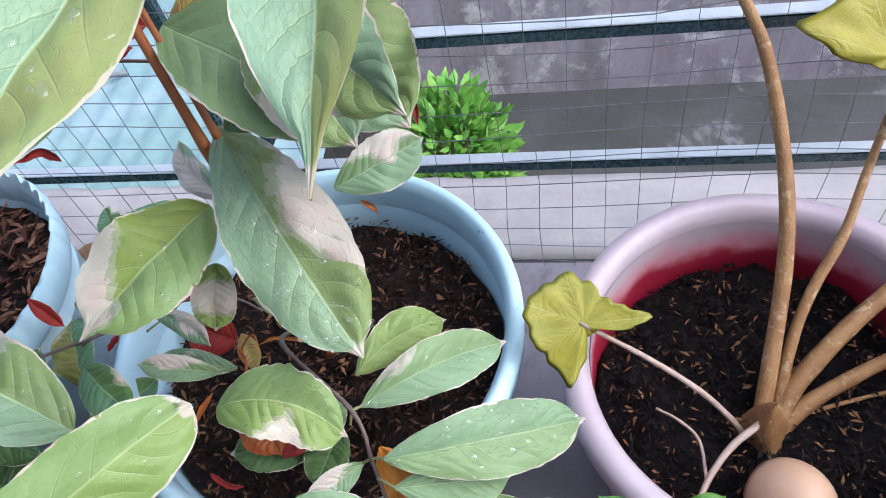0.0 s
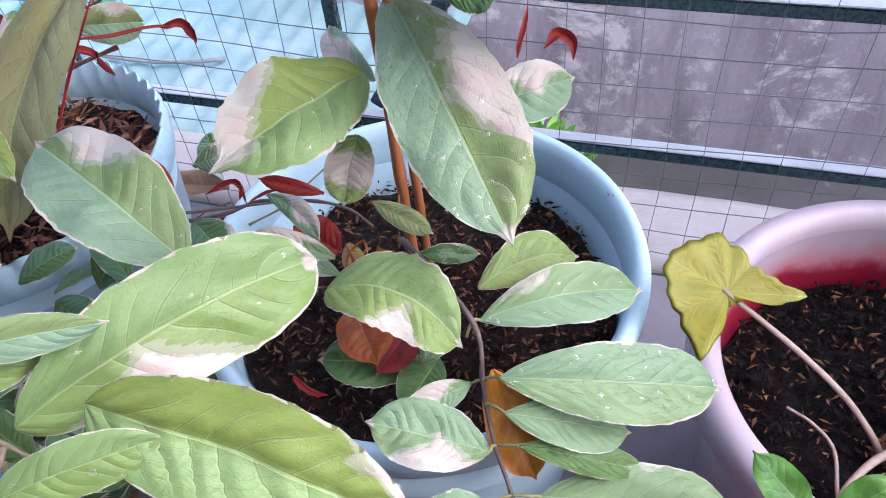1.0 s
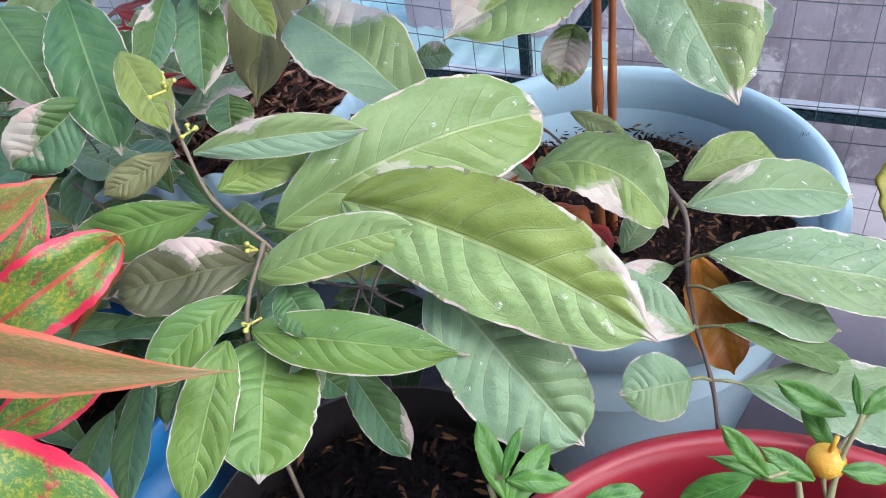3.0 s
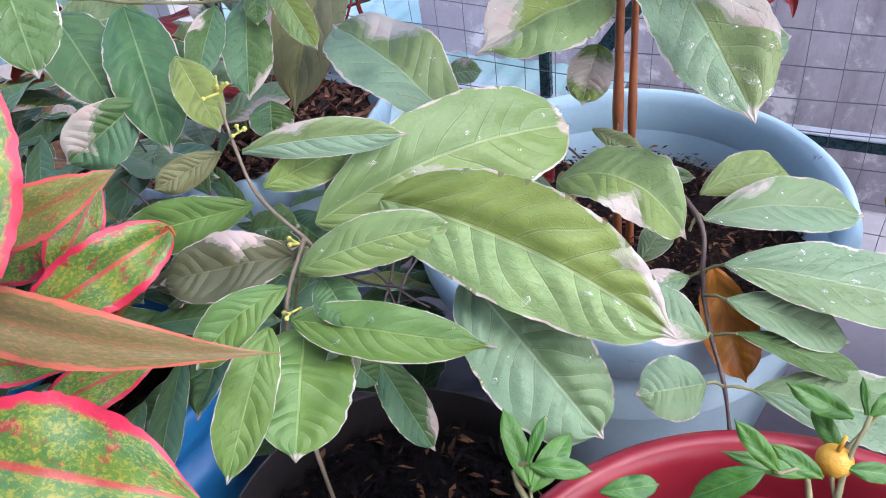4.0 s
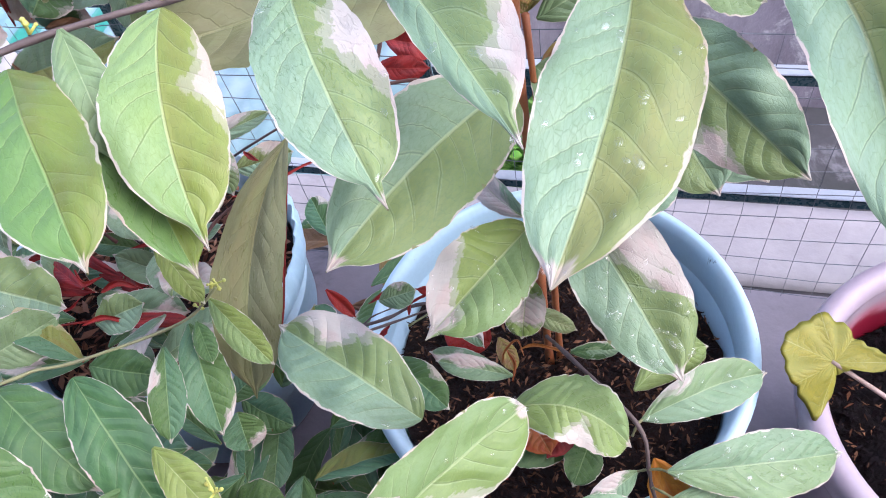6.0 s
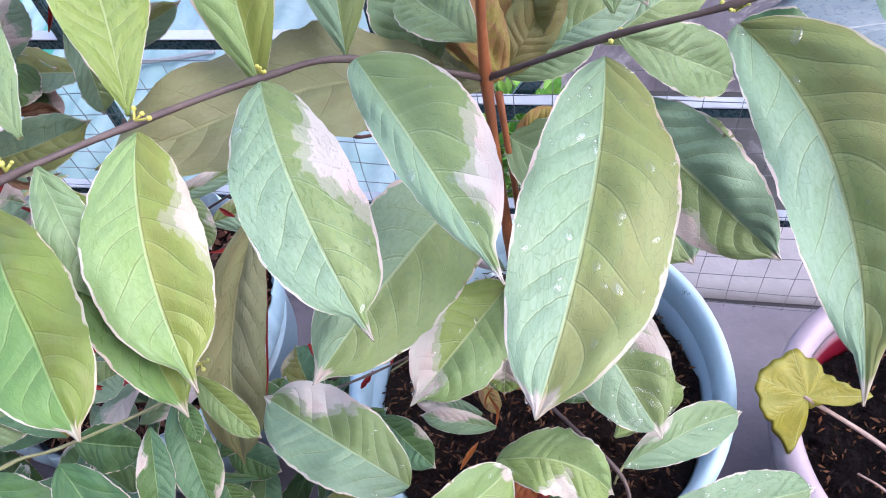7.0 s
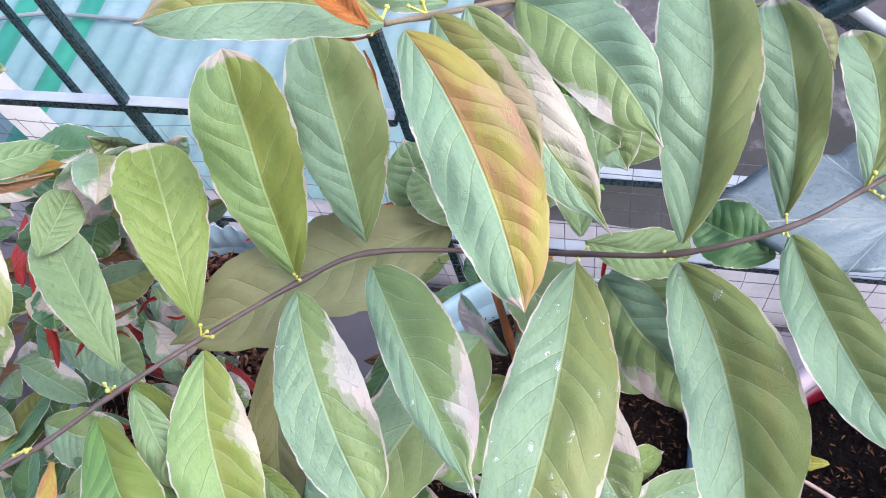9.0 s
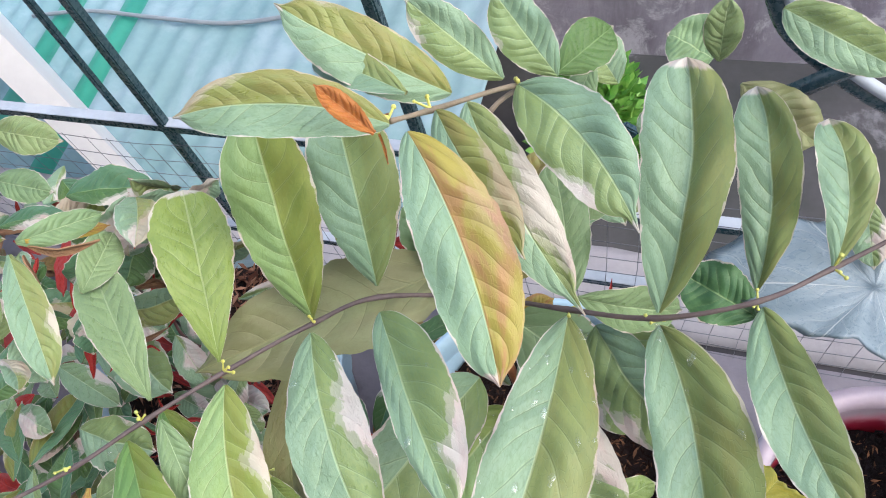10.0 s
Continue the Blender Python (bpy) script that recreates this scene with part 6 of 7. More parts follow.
twig(front, [(-0.261, 0.044, 0.245), (-0.251, 0.044, 0.238), (-0.243, 0.045, 0.234)], 0.0005, 0.0004, STEM_GREY)
twig(front, [(-0.279, 0.049, 0.246), (-0.266, 0.047, 0.241), (-0.258, 0.041, 0.234), (-0.244, 0.038, 0.228)], 0.0005, 0.0004, STEM_GREY)
twig(front, [(-0.271, -0.009, 0.245), (-0.272, -0.004, 0.266), (-0.268, -0.001, 0.282), (-0.262, 0.003, 0.298)], 0.0008, 0.0005, STEM_GREEN)
twig(front, [(-0.376, 0.018, 0.294), (-0.364, 0.017, 0.285), (-0.353, 0.015, 0.276), (-0.334, 0.020, 0.268)], 0.0006, 0.0004, STEM_GREY)
twig(front, [(-0.399, 0.040, 0.315), (-0.381, 0.036, 0.308), (-0.369, 0.031, 0.302)], 0.0005, 0.0004, STEM_GREY)
twig(citrus, [(-0.074, 0.019, 0.219), (-0.078, 0.026, 0.228), (-0.075, 0.035, 0.233), (-0.067, 0.049, 0.240)], 0.0008, 0.0005, STEM_GREEN)
twig(citrus, [(-0.164, -0.031, 0.239), (-0.166, -0.026, 0.247), (-0.167, -0.021, 0.256), (-0.165, -0.013, 0.265)], 0.0007, 0.0005, STEM_GREEN)
leaf(redshrub, (-0.432, 0.167, 0.426), (-0.380, 0.185, 0.436), (0.21, -0.85, 0.48), 0.024, cream=0.40, side=-1, at=0.4, gold=0.4, wavy=1.2, fold=1.0, bend=-0.02, mats=(LEAF, UNDER_RED))
leaf(redshrub, (-0.491, 0.198, 0.471), (-0.496, 0.173, 0.486), (0.58, 0.34, 0.74), 0.016, cream=1.20, side=-1, at=0.4, gold=0.0, wavy=1.2, fold=0.5, bend=-0.05, mats=(DARK, UNDER_OLIVE))
leaf(redshrub, (-0.365, 0.191, 0.475), (-0.320, 0.200, 0.485), (0.15, -0.97, 0.16), 0.015, cream=1.20, side=1, at=0.3, gold=0.4, wavy=1.2, fold=0.4, bend=-0.06, mats=(LEAF, UNDER_RED))
leaf(redshrub, (-0.484, 0.187, 0.478), (-0.431, 0.195, 0.477), (0.06, -0.27, 0.96), 0.015, cream=1.00, side=-1, at=0.6, gold=0.0, wavy=1.2, fold=0.3, bend=0.08, mats=(DARK, UNDER_RED))
leaf(redshrub, (-0.501, 0.149, 0.437), (-0.451, 0.158, 0.426), (0.26, -0.78, 0.57), 0.020, cream=0.80, side=-1, at=0.4, gold=0.0, wavy=1.2, fold=1.0, bend=0.07, mats=(DARK, UNDER_RED))
leaf(redshrub, (-0.447, 0.188, 0.475), (-0.466, 0.217, 0.465), (-0.19, 0.21, 0.96), 0.024, cream=0.40, side=-1, at=0.5, gold=0.0, wavy=1.2, fold=1.0, bend=-0.03, mats=(DARK, UNDER_RED))
leaf(redshrub, (-0.377, 0.219, 0.491), (-0.378, 0.195, 0.492), (0.37, 0.03, 0.93), 0.019, cream=1.20, side=-1, at=0.8, gold=0.0, wavy=1.2, fold=1.1, bend=0.01, mats=(LEAF, UNDER_RED))
leaf(redshrub, (-0.447, 0.203, 0.475), (-0.440, 0.233, 0.476), (0.97, -0.23, -0.10), 0.016, cream=1.20, side=1, at=0.9, gold=0.0, wavy=1.2, fold=1.1, bend=0.01, mats=(DARK, UNDER_OLIVE))
leaf(redshrub, (-0.452, 0.130, 0.461), (-0.430, 0.115, 0.448), (0.63, 0.30, 0.72), 0.023, cream=0.80, side=1, at=1.0, gold=0.0, wavy=1.2, fold=0.7, bend=-0.03, mats=(LEAF, UNDER_RED))
leaf(redshrub, (-0.433, 0.204, 0.495), (-0.385, 0.219, 0.487), (0.17, -0.03, 0.99), 0.023, cream=1.00, side=-1, at=0.9, gold=0.0, wavy=1.2, fold=0.9, bend=0.03, mats=(DARK, UNDER_OLIVE))
leaf(redshrub, (-0.416, 0.205, 0.452), (-0.406, 0.173, 0.454), (0.75, 0.27, 0.60), 0.025, cream=0.40, side=1, at=0.7, gold=0.0, wavy=1.2, fold=0.6, bend=-0.04, mats=(DARK, UNDER_RED))
leaf(redshrub, (-0.462, 0.177, 0.457), (-0.474, 0.152, 0.459), (0.27, -0.05, 0.96), 0.023, cream=0.80, side=1, at=1.0, gold=0.0, wavy=1.2, fold=0.7, bend=0.00, mats=(DARK, UNDER_RED))
leaf(redshrub, (-0.493, 0.146, 0.421), (-0.543, 0.130, 0.424), (0.06, 0.03, 1.00), 0.018, cream=1.20, side=1, at=0.7, gold=0.0, wavy=1.2, fold=0.9, bend=-0.08, mats=(DARK, UNDER_OLIVE))
leaf(redshrub, (-0.475, 0.179, 0.465), (-0.446, 0.149, 0.463), (-0.21, -0.26, 0.94), 0.025, cream=0.80, side=-1, at=0.5, gold=0.0, wavy=1.2, fold=0.7, bend=0.01, mats=(LEAF, UNDER_RED))
leaf(redshrub, (-0.450, 0.195, 0.463), (-0.410, 0.190, 0.462), (0.01, -0.12, 0.99), 0.014, cream=1.20, side=-1, at=0.8, gold=0.0, wavy=1.2, fold=1.1, bend=0.01, mats=(DARK, UNDER_RED))
leaf(redshrub, (-0.451, 0.192, 0.480), (-0.434, 0.214, 0.463), (0.75, -0.08, 0.66), 0.023, cream=1.00, side=1, at=0.4, gold=0.4, wavy=1.2, fold=0.8, bend=0.07, mats=(DARK, UNDER_RED))
leaf(redshrub, (-0.374, 0.216, 0.484), (-0.357, 0.233, 0.484), (0.69, -0.72, 0.09), 0.017, cream=1.00, side=1, at=0.6, gold=0.0, wavy=1.2, fold=0.7, bend=-0.00, mats=(LEAF, UNDER_RED))
leaf(redshrub, (-0.432, 0.206, 0.440), (-0.398, 0.186, 0.430), (0.32, 0.06, 0.95), 0.021, cream=1.00, side=1, at=1.0, gold=0.0, wavy=1.2, fold=0.7, bend=-0.06, mats=(DARK, UNDER_RED))
leaf(redshrub, (-0.400, 0.181, 0.482), (-0.385, 0.205, 0.507), (0.60, -0.72, 0.35), 0.018, cream=1.20, side=-1, at=0.5, gold=0.0, wavy=1.2, fold=1.0, bend=0.04, mats=(LEAF, UNDER_RED))
leaf(redshrub, (-0.488, 0.187, 0.434), (-0.529, 0.173, 0.456), (0.47, -0.79, 0.38), 0.015, cream=1.00, side=1, at=0.8, gold=0.0, wavy=1.2, fold=0.7, bend=-0.02, mats=(LEAF, UNDER_RED))
leaf(redshrub, (-0.375, 0.200, 0.512), (-0.352, 0.169, 0.523), (0.25, 0.47, 0.85), 0.020, cream=1.20, side=1, at=0.9, gold=0.4, wavy=1.2, fold=0.7, bend=0.03, mats=(LEAF, UNDER_RED))
leaf(redshrub, (-0.403, 0.188, 0.466), (-0.396, 0.205, 0.487), (0.50, -0.75, 0.43), 0.021, cream=1.20, side=1, at=0.4, gold=0.4, wavy=1.2, fold=0.9, bend=0.06, mats=(LEAF, UNDER_RED))
leaf(redshrub, (-0.380, 0.226, 0.481), (-0.388, 0.212, 0.509), (0.71, -0.69, -0.14), 0.016, cream=0.40, side=1, at=0.8, gold=0.0, wavy=1.2, fold=1.1, bend=0.03, mats=(LEAF, UNDER_RED))
leaf(redshrub, (-0.445, 0.129, 0.480), (-0.473, 0.144, 0.502), (0.67, 0.24, 0.70), 0.023, cream=0.80, side=-1, at=0.6, gold=0.0, wavy=1.2, fold=0.4, bend=-0.05, mats=(LEAF, UNDER_RED))
leaf(redshrub, (-0.437, 0.172, 0.437), (-0.425, 0.139, 0.441), (-0.01, 0.14, 0.99), 0.023, cream=1.20, side=-1, at=0.5, gold=0.4, wavy=1.2, fold=0.7, bend=0.07, mats=(LEAF, UNDER_RED))
leaf(redshrub, (-0.462, 0.223, 0.477), (-0.439, 0.210, 0.454), (0.55, -0.35, 0.76), 0.025, cream=1.00, side=-1, at=0.7, gold=0.0, wavy=1.2, fold=1.0, bend=-0.03, mats=(DARK, UNDER_RED))
leaf(redshrub, (-0.402, 0.217, 0.434), (-0.421, 0.191, 0.457), (0.72, 0.10, 0.69), 0.023, cream=0.40, side=-1, at=0.9, gold=0.4, wavy=1.2, fold=0.5, bend=0.06, mats=(LEAF, UNDER_RED))
leaf(redshrub, (-0.454, 0.204, 0.453), (-0.404, 0.209, 0.444), (0.16, -0.92, 0.35), 0.025, cream=0.80, side=-1, at=0.4, gold=0.4, wavy=1.2, fold=1.0, bend=-0.06, mats=(LEAF, UNDER_RED))
leaf(redshrub, (-0.398, 0.187, 0.490), (-0.423, 0.164, 0.472), (0.47, -0.80, 0.36), 0.021, cream=1.00, side=1, at=0.9, gold=0.4, wavy=1.2, fold=1.1, bend=-0.02, mats=(DARK, UNDER_RED))
leaf(redshrub, (-0.443, 0.116, 0.474), (-0.408, 0.101, 0.486), (0.13, 0.78, 0.61), 0.013, cream=1.20, side=1, at=0.3, gold=0.4, wavy=1.2, fold=0.5, bend=0.07, mats=(LEAF, UNDER_RED))
leaf(redshrub, (-0.383, 0.205, 0.469), (-0.378, 0.191, 0.433), (0.86, -0.42, 0.28), 0.018, cream=0.80, side=1, at=0.4, gold=0.0, wavy=1.2, fold=0.9, bend=0.03, mats=(LEAF, UNDER_RED))
leaf(redshrub, (-0.456, 0.126, 0.468), (-0.458, 0.147, 0.480), (0.91, -0.14, 0.40), 0.021, cream=0.80, side=-1, at=0.8, gold=0.0, wavy=1.2, fold=0.5, bend=0.03, mats=(LEAF, UNDER_RED))
leaf(redshrub, (-0.387, 0.205, 0.500), (-0.365, 0.215, 0.483), (0.53, -0.83, 0.18), 0.019, cream=1.00, side=-1, at=0.6, gold=0.0, wavy=1.2, fold=0.4, bend=0.08, mats=(LEAF, UNDER_RED))
leaf(redshrub, (-0.403, 0.145, 0.478), (-0.392, 0.130, 0.470), (0.74, 0.23, 0.63), 0.020, cream=1.20, side=1, at=0.4, gold=0.0, wavy=1.2, fold=0.7, bend=0.08, mats=(DARK, UNDER_OLIVE))
curl(redshrub, [(-0.422, 0.184, 0.478), (-0.432, 0.190, 0.456), (-0.444, 0.195, 0.433)], 0.0071, UNDER_RED)
curl(redshrub, [(-0.389, 0.218, 0.484), (-0.392, 0.217, 0.473), (-0.399, 0.212, 0.461)], 0.0050, UNDER_RED)
curl(redshrub, [(-0.445, 0.172, 0.481), (-0.445, 0.167, 0.478), (-0.448, 0.159, 0.475)], 0.0088, UNDER_RED)
curl(redshrub, [(-0.475, 0.170, 0.455), (-0.471, 0.163, 0.461), (-0.471, 0.153, 0.468)], 0.0064, UNDER_RED)
curl(redshrub, [(-0.490, 0.167, 0.447), (-0.485, 0.174, 0.443), (-0.484, 0.181, 0.440)], 0.0064, UNDER_RED)
curl(redshrub, [(-0.490, 0.163, 0.456), (-0.491, 0.160, 0.461), (-0.498, 0.155, 0.467)], 0.0078, UNDER_RED)
curl(redshrub, [(-0.417, 0.149, 0.424), (-0.424, 0.145, 0.412), (-0.435, 0.137, 0.401)], 0.0064, UNDER_RED)
curl(redshrub, [(-0.501, 0.191, 0.451), (-0.491, 0.190, 0.447), (-0.484, 0.188, 0.443)], 0.0068, UNDER_RED)
curl(redshrub, [(-0.469, 0.199, 0.491), (-0.474, 0.197, 0.480), (-0.483, 0.192, 0.468)], 0.0077, UNDER_RED)
curl(redshrub, [(-0.450, 0.200, 0.496), (-0.456, 0.208, 0.496), (-0.465, 0.216, 0.497)], 0.0062, UNDER_RED)
curl(redshrub, [(-0.454, 0.208, 0.478), (-0.471, 0.208, 0.466), (-0.492, 0.207, 0.456)], 0.0076, UNDER_RED)
curl(redshrub, [(-0.404, 0.176, 0.433), (-0.403, 0.183, 0.436), (-0.405, 0.190, 0.441)], 0.0088, UNDER_RED)
leaf(shrub, (-0.206, 0.220, 0.429), (-0.231, 0.255, 0.464), (0.30, -0.57, 0.76), 0.023, a=0.6, b=0.5, gold=0.85, cream=0.2, side=0, mats=(UNDER_OLIVE, UNDER_OLIVE))
leaf(shrub, (-0.208, 0.228, 0.422), (-0.217, 0.269, 0.458), (-0.03, -0.66, 0.75), 0.025, a=0.6, b=0.5, gold=0.75, mats=(UNDER_OLIVE, UNDER_OLIVE))
leaf(shrub, (-0.206, 0.226, 0.426), (-0.184, 0.255, 0.452), (0.11, -0.71, 0.70), 0.023, a=0.6, b=0.5, gold=0.5, mats=(UNDER_OLIVE, UNDER_OLIVE))
leaf(shrub, (-0.212, 0.238, 0.411), (-0.244, 0.260, 0.447), (0.23, -0.72, 0.66), 0.016, a=0.6, b=0.4, gold=0.7, mats=(UNDER_OLIVE, UNDER_OLIVE))
leaf(shrub, (-0.203, 0.218, 0.395), (-0.182, 0.232, 0.399), (0.22, -0.55, 0.81), 0.016, gold=0.8, mats=(UNDER_OLIVE, UNDER_OLIVE))
leaf(shrub, (-0.204, 0.282, 0.389), (-0.148, 0.321, 0.400), (0.27, -0.60, 0.75), 0.027, cream=0.3, side=1, at=0.8)
leaf(shrub, (-0.167, 0.309, 0.373), (-0.114, 0.354, 0.389), (0.23, -0.56, 0.79), 0.032, cream=0.3, side=-1, at=0.8)
leaf(shrub, (-0.163, 0.338, 0.459), (-0.185, 0.355, 0.480), (0.23, -0.58, 0.93), 0.026, cream=0.35, side=1, at=0.9, mats=(LEAF, UNDER_OLIVE))
leaf(shrub, (-0.132, 0.331, 0.452), (-0.147, 0.316, 0.439), (0.15, -0.56, 0.95), 0.021, cream=0.35, side=1, at=0.9, mats=(LEAF, UNDER_OLIVE))
leaf(shrub, (-0.176, 0.304, 0.458), (-0.148, 0.267, 0.429), (0.27, -0.53, 0.97), 0.030, cream=0.35, side=1, at=0.9, mats=(LEAF, UNDER_OLIVE))

# twigs of the smaller plants
for k, (px, py, pz) in enumerate(((-0.36, 0.16, 0.36), (-0.40, 0.22, 0.40), (-0.46, 0.20, 0.39), (-0.50, 0.25, 0.41), (-0.33, 0.26, 0.34))):
    twig(redshrub, [(SMALL[0] + 0.01 * k - 0.02, SMALL[1], 0.18), ((SMALL[0] * 2 + px) / 3, (SMALL[1] * 2 + py) / 3, 0.27), (px, py, pz)], 0.0013, 0.0007, STEM_GREY)

# ---- the alocasia in the pale pot: speckled stalks, a yellowing leaf, big glossy leaves ----
alocasia = thing("alocasia", (0.056, 0.165, 0.15), "alocasia with speckled brown stalks and a yellowing leaf", "house plant")
ARROW = ((0, 118), (14, 90), (30, 64), (52, 62), (80, 80), (108, 100), (130, 97), (150, 114), (180, 104), (208, 90), (234, 95), (252, 122), (266, 76), (288, 26), (335, 26), (350, 86))
HEART = ((0, 40), (40, 80), (70, 120), (90, 150), (110, 118), (140, 84), (170, 62), (200, 74), (235, 92), (258, 70), (270, 22), (282, 70), (305, 92), (340, 66))
twig(alocasia, [(0.054, 0.167, 0.147), (0.060, 0.195, 0.169), (0.067, 0.234, 0.200), (0.068, 0.265, 0.227), (0.063, 0.299, 0.257), (0.055, 0.326, 0.282), (0.042, 0.346, 0.304), (0.035, 0.360, 0.319)], 0.0050, 0.0030, STALK, "stalk", 0.04)
twig(alocasia, [(0.062, 0.171, 0.148), (0.072, 0.206, 0.175), (0.083, 0.229, 0.192), (0.098, 0.251, 0.208), (0.109, 0.276, 0.227), (0.120, 0.300, 0.245), (0.129, 0.318, 0.260)], 0.0036, 0.0022, STALK, "stalk", 0.04)
twig(alocasia, [(0.062, 0.166, 0.145), (0.071, 0.183, 0.156), (0.084, 0.197, 0.165), (0.102, 0.214, 0.174), (0.123, 0.231, 0.183), (0.145, 0.248, 0.191)], 0.0060, 0.0044, STALK, "stalk", 0.04)
twig(alocasia, [(0.063, 0.164, 0.142), (0.081, 0.179, 0.151), (0.102, 0.191, 0.156), (0.122, 0.201, 0.160), (0.150, 0.213, 0.164)], 0.0050, 0.0036, STALK, "stalk", 0.04)
twig(alocasia, [(0.046, 0.161, 0.144), (0.037, 0.165, 0.158), (0.020, 0.172, 0.176), (-0.007, 0.180, 0.196), (-0.044, 0.188, 0.220)], 0.0019, 0.0013, STALK_PALE, "stalk", 0.04)
twig(alocasia, [(0.054, 0.164, 0.158), (0.036, 0.148, 0.163), (0.023, 0.131, 0.165), (0.015, 0.116, 0.164)], 0.0022, 0.0015, STALK_PALE, "stalk", 0.04)
twig(alocasia, [(0.068, 0.171, 0.146), (0.096, 0.180, 0.147), (0.124, 0.189, 0.146), (0.149, 0.195, 0.145)], 0.0015, 0.0010, STALK, "stalk", 0.04)
twig(alocasia, [(0.022, 0.132, 0.152), (0.019, 0.150, 0.161), (0.009, 0.159, 0.166), (-0.003, 0.166, 0.166)], 0.0010, 0.0007, STALK_PALE, "stalk", 0.04)
clump = bmesh.new()
lathe(clump, [(0.002, -0.014), (0.013, -0.012), (0.0125, -0.004), (0.0105, 0.006), (0.0075, 0.016), (0.003, 0.028), (0.0005, 0.032)], (0.057, 0.165, 0.145), 20, lambda r, z, a: (r * (1 + 0.18 * math.sin(3 * a + z * 90)), z))
part("stalk_base", clump, STALK, alocasia)
lobed_leaf(alocasia, (-0.042, 0.188, 0.219), (0.97, 0.21, -0.11), (-0.09, 0.78, 0.62), 0.00029, ARROW, (YELLOW, YELLOW), label="yellowing arrow-shaped leaf")
lobed_leaf(alocasia, (0.126, 0.328, 0.267), (-0.098, -0.889, -0.444), (0.883, 0.014, -0.202), 0.00046, ARROW, (YELLOW, YELLOW), label="yellowing arrow-shaped leaf")
# glossy leaves whose sky reflection is mostly in their colour
lobed_leaf(alocasia, (-0.032, 0.243, 0.442), (0.2, 1.0, 0.08), (-1.0, 0.15, 0.0), 0.00049, HEART, (GLOSSY, PLAIN), label="broad glossy leaf tinted with the grey-blue of a reflected sky")
lobed_leaf(alocasia, (0.02, 0.255, 0.425), (0.9, 0.5, 0.0), (0.5, -0.9, -0.1), 0.00045, HEART, (GLOSSY, PLAIN), label="broad glossy leaf tinted with the grey-blue of a reflected sky")



# ---- eggshells in the pale pot ----
def eggshell(at, r, turn, cut, label):
    """A hollow half of an eggshell with a ragged edge."""
    bm = bmesh.new()
    n, rings = 40, []
    for layer in (0, 1):
        rr = r - 0.0006 * layer
        for k in range(11):
            a = (k / 10) * cut if layer == 0 else (1 - k / 10) * cut
            ring = []
            for i in range(n):
                b2 = 2 * math.pi * i / n
                a2 = a + (0.10 * noise.noise((math.cos(b2) * 3, math.sin(b2) * 3, r * 900)) if abs(a - cut) < 0.01 else 0)
                ring.append(bm.verts.new((rr * math.sin(a2) * math.cos(b2), rr * math.sin(a2) * math.sin(b2), rr * 1.28 * math.cos(a2))))
            rings.append(ring)
    for p2, q2 in zip(rings, rings[1:]):
        for i in range(n):
            bm.faces.new((p2[i], p2[(i + 1) % n], q2[(i + 1) % n], q2[i]))
    bm.transform(turn.to_4x4())
    ob = part("eggshell", bm, SHELL)
    ob.location = at
    return tagged(ob, label, "eggshell", "eggshells on the soil")


eggshell((0.060, 0.121, 0.158), 0.0215, Euler((0.5, 0.25, 0)).to_matrix(), 1.75, "brown eggshell half resting dome up on the soil")
eggshell((0.031, 0.113, 0.148), 0.012, Euler((2.3, 0.3, 0)).to_matrix(), 1.2, "broken brown eggshell piece lying on the soil")


# ---- the leafy bush in the yard below ----
bush = thing("green_bush", (-0.35, 1.20, -0.9), "leafy bright green bush in a white pot", "bush")
bb = bmesh.new()
lathe(bb, [(0.01, 0), (0.075, 0), (0.095, 0.11), (0.10, 0.115), (0.10, 0.125), (0.09, 0.125), (0.085, 0.10), (0.01, 0.10)], (-0.35, 1.20, -0.9), 40)
part("pot", bb, WHITE_WALL, bush, "white plastic pot")
tk = bmesh.new()
for k in range(7):
    a = k * 0.9
    tube(tk, [(-0.35, 1.20, -0.8), (-0.35 + 0.05 * math.cos(a), 1.20 + 0.05 * math.sin(a), -0.65), (-0.35 + 0.10 * math.cos(a), 1.20 + 0.1 * math.sin(a), -0.60)], 0.006, 0.002, 5, 3)
part("stem", tk, STEM_GREEN, bush)
cr = bmesh.new()
lay = cr.loops.layers.uv.new("blade")
rg = random.Random(8)
for _ in range(1250):
    d = Vector((rg.gauss(0, 1), rg.gauss(0, 1), rg.gauss(0, 1))).normalized() * rg.uniform(0.5, 1.0)
    c = Vector((-0.35 + d.x * 0.14, 1.20 + d.y * 0.15, -0.725 + d.z * 0.19))
    t = (d + Vector((rg.uniform(-0.7, 0.7), rg.uniform(-0.7, 0.7), rg.uniform(-0.2, 0.9)))).normalized()
    sd = t.cross(Vector((rg.uniform(-1, 1), rg.uniform(-1, 1), 1))).normalized()
    L, W = rg.uniform(0.035, 0.062), rg.uniform(0.015, 0.024)
    n = t.cross(sd)
    vv = [cr.verts.new(c + t * (L * u) + sd * (W * w) + n * (L * h)) for u, w, h in ((0, 0, 0), (0.35, 0.5, 0.06), (0.7, 0.42, 0.06), (1, 0, -0.05), (0.7, -0.42, 0.06), (0.35, -0.5, 0.06), (0.5, 0, 0.0))]
    for q in ((0, 1, 6), (1, 2, 6), (2, 3, 6), (3, 4, 6), (4, 5, 6), (5, 0, 6)):
        f = cr.faces.new([vv[w] for w in q])
        for l in f.loops:
            l[lay].uv = (0.5, 0.3)
tagged(part("crown", cr, BUSH_LEAF, bush), kind="stuff")

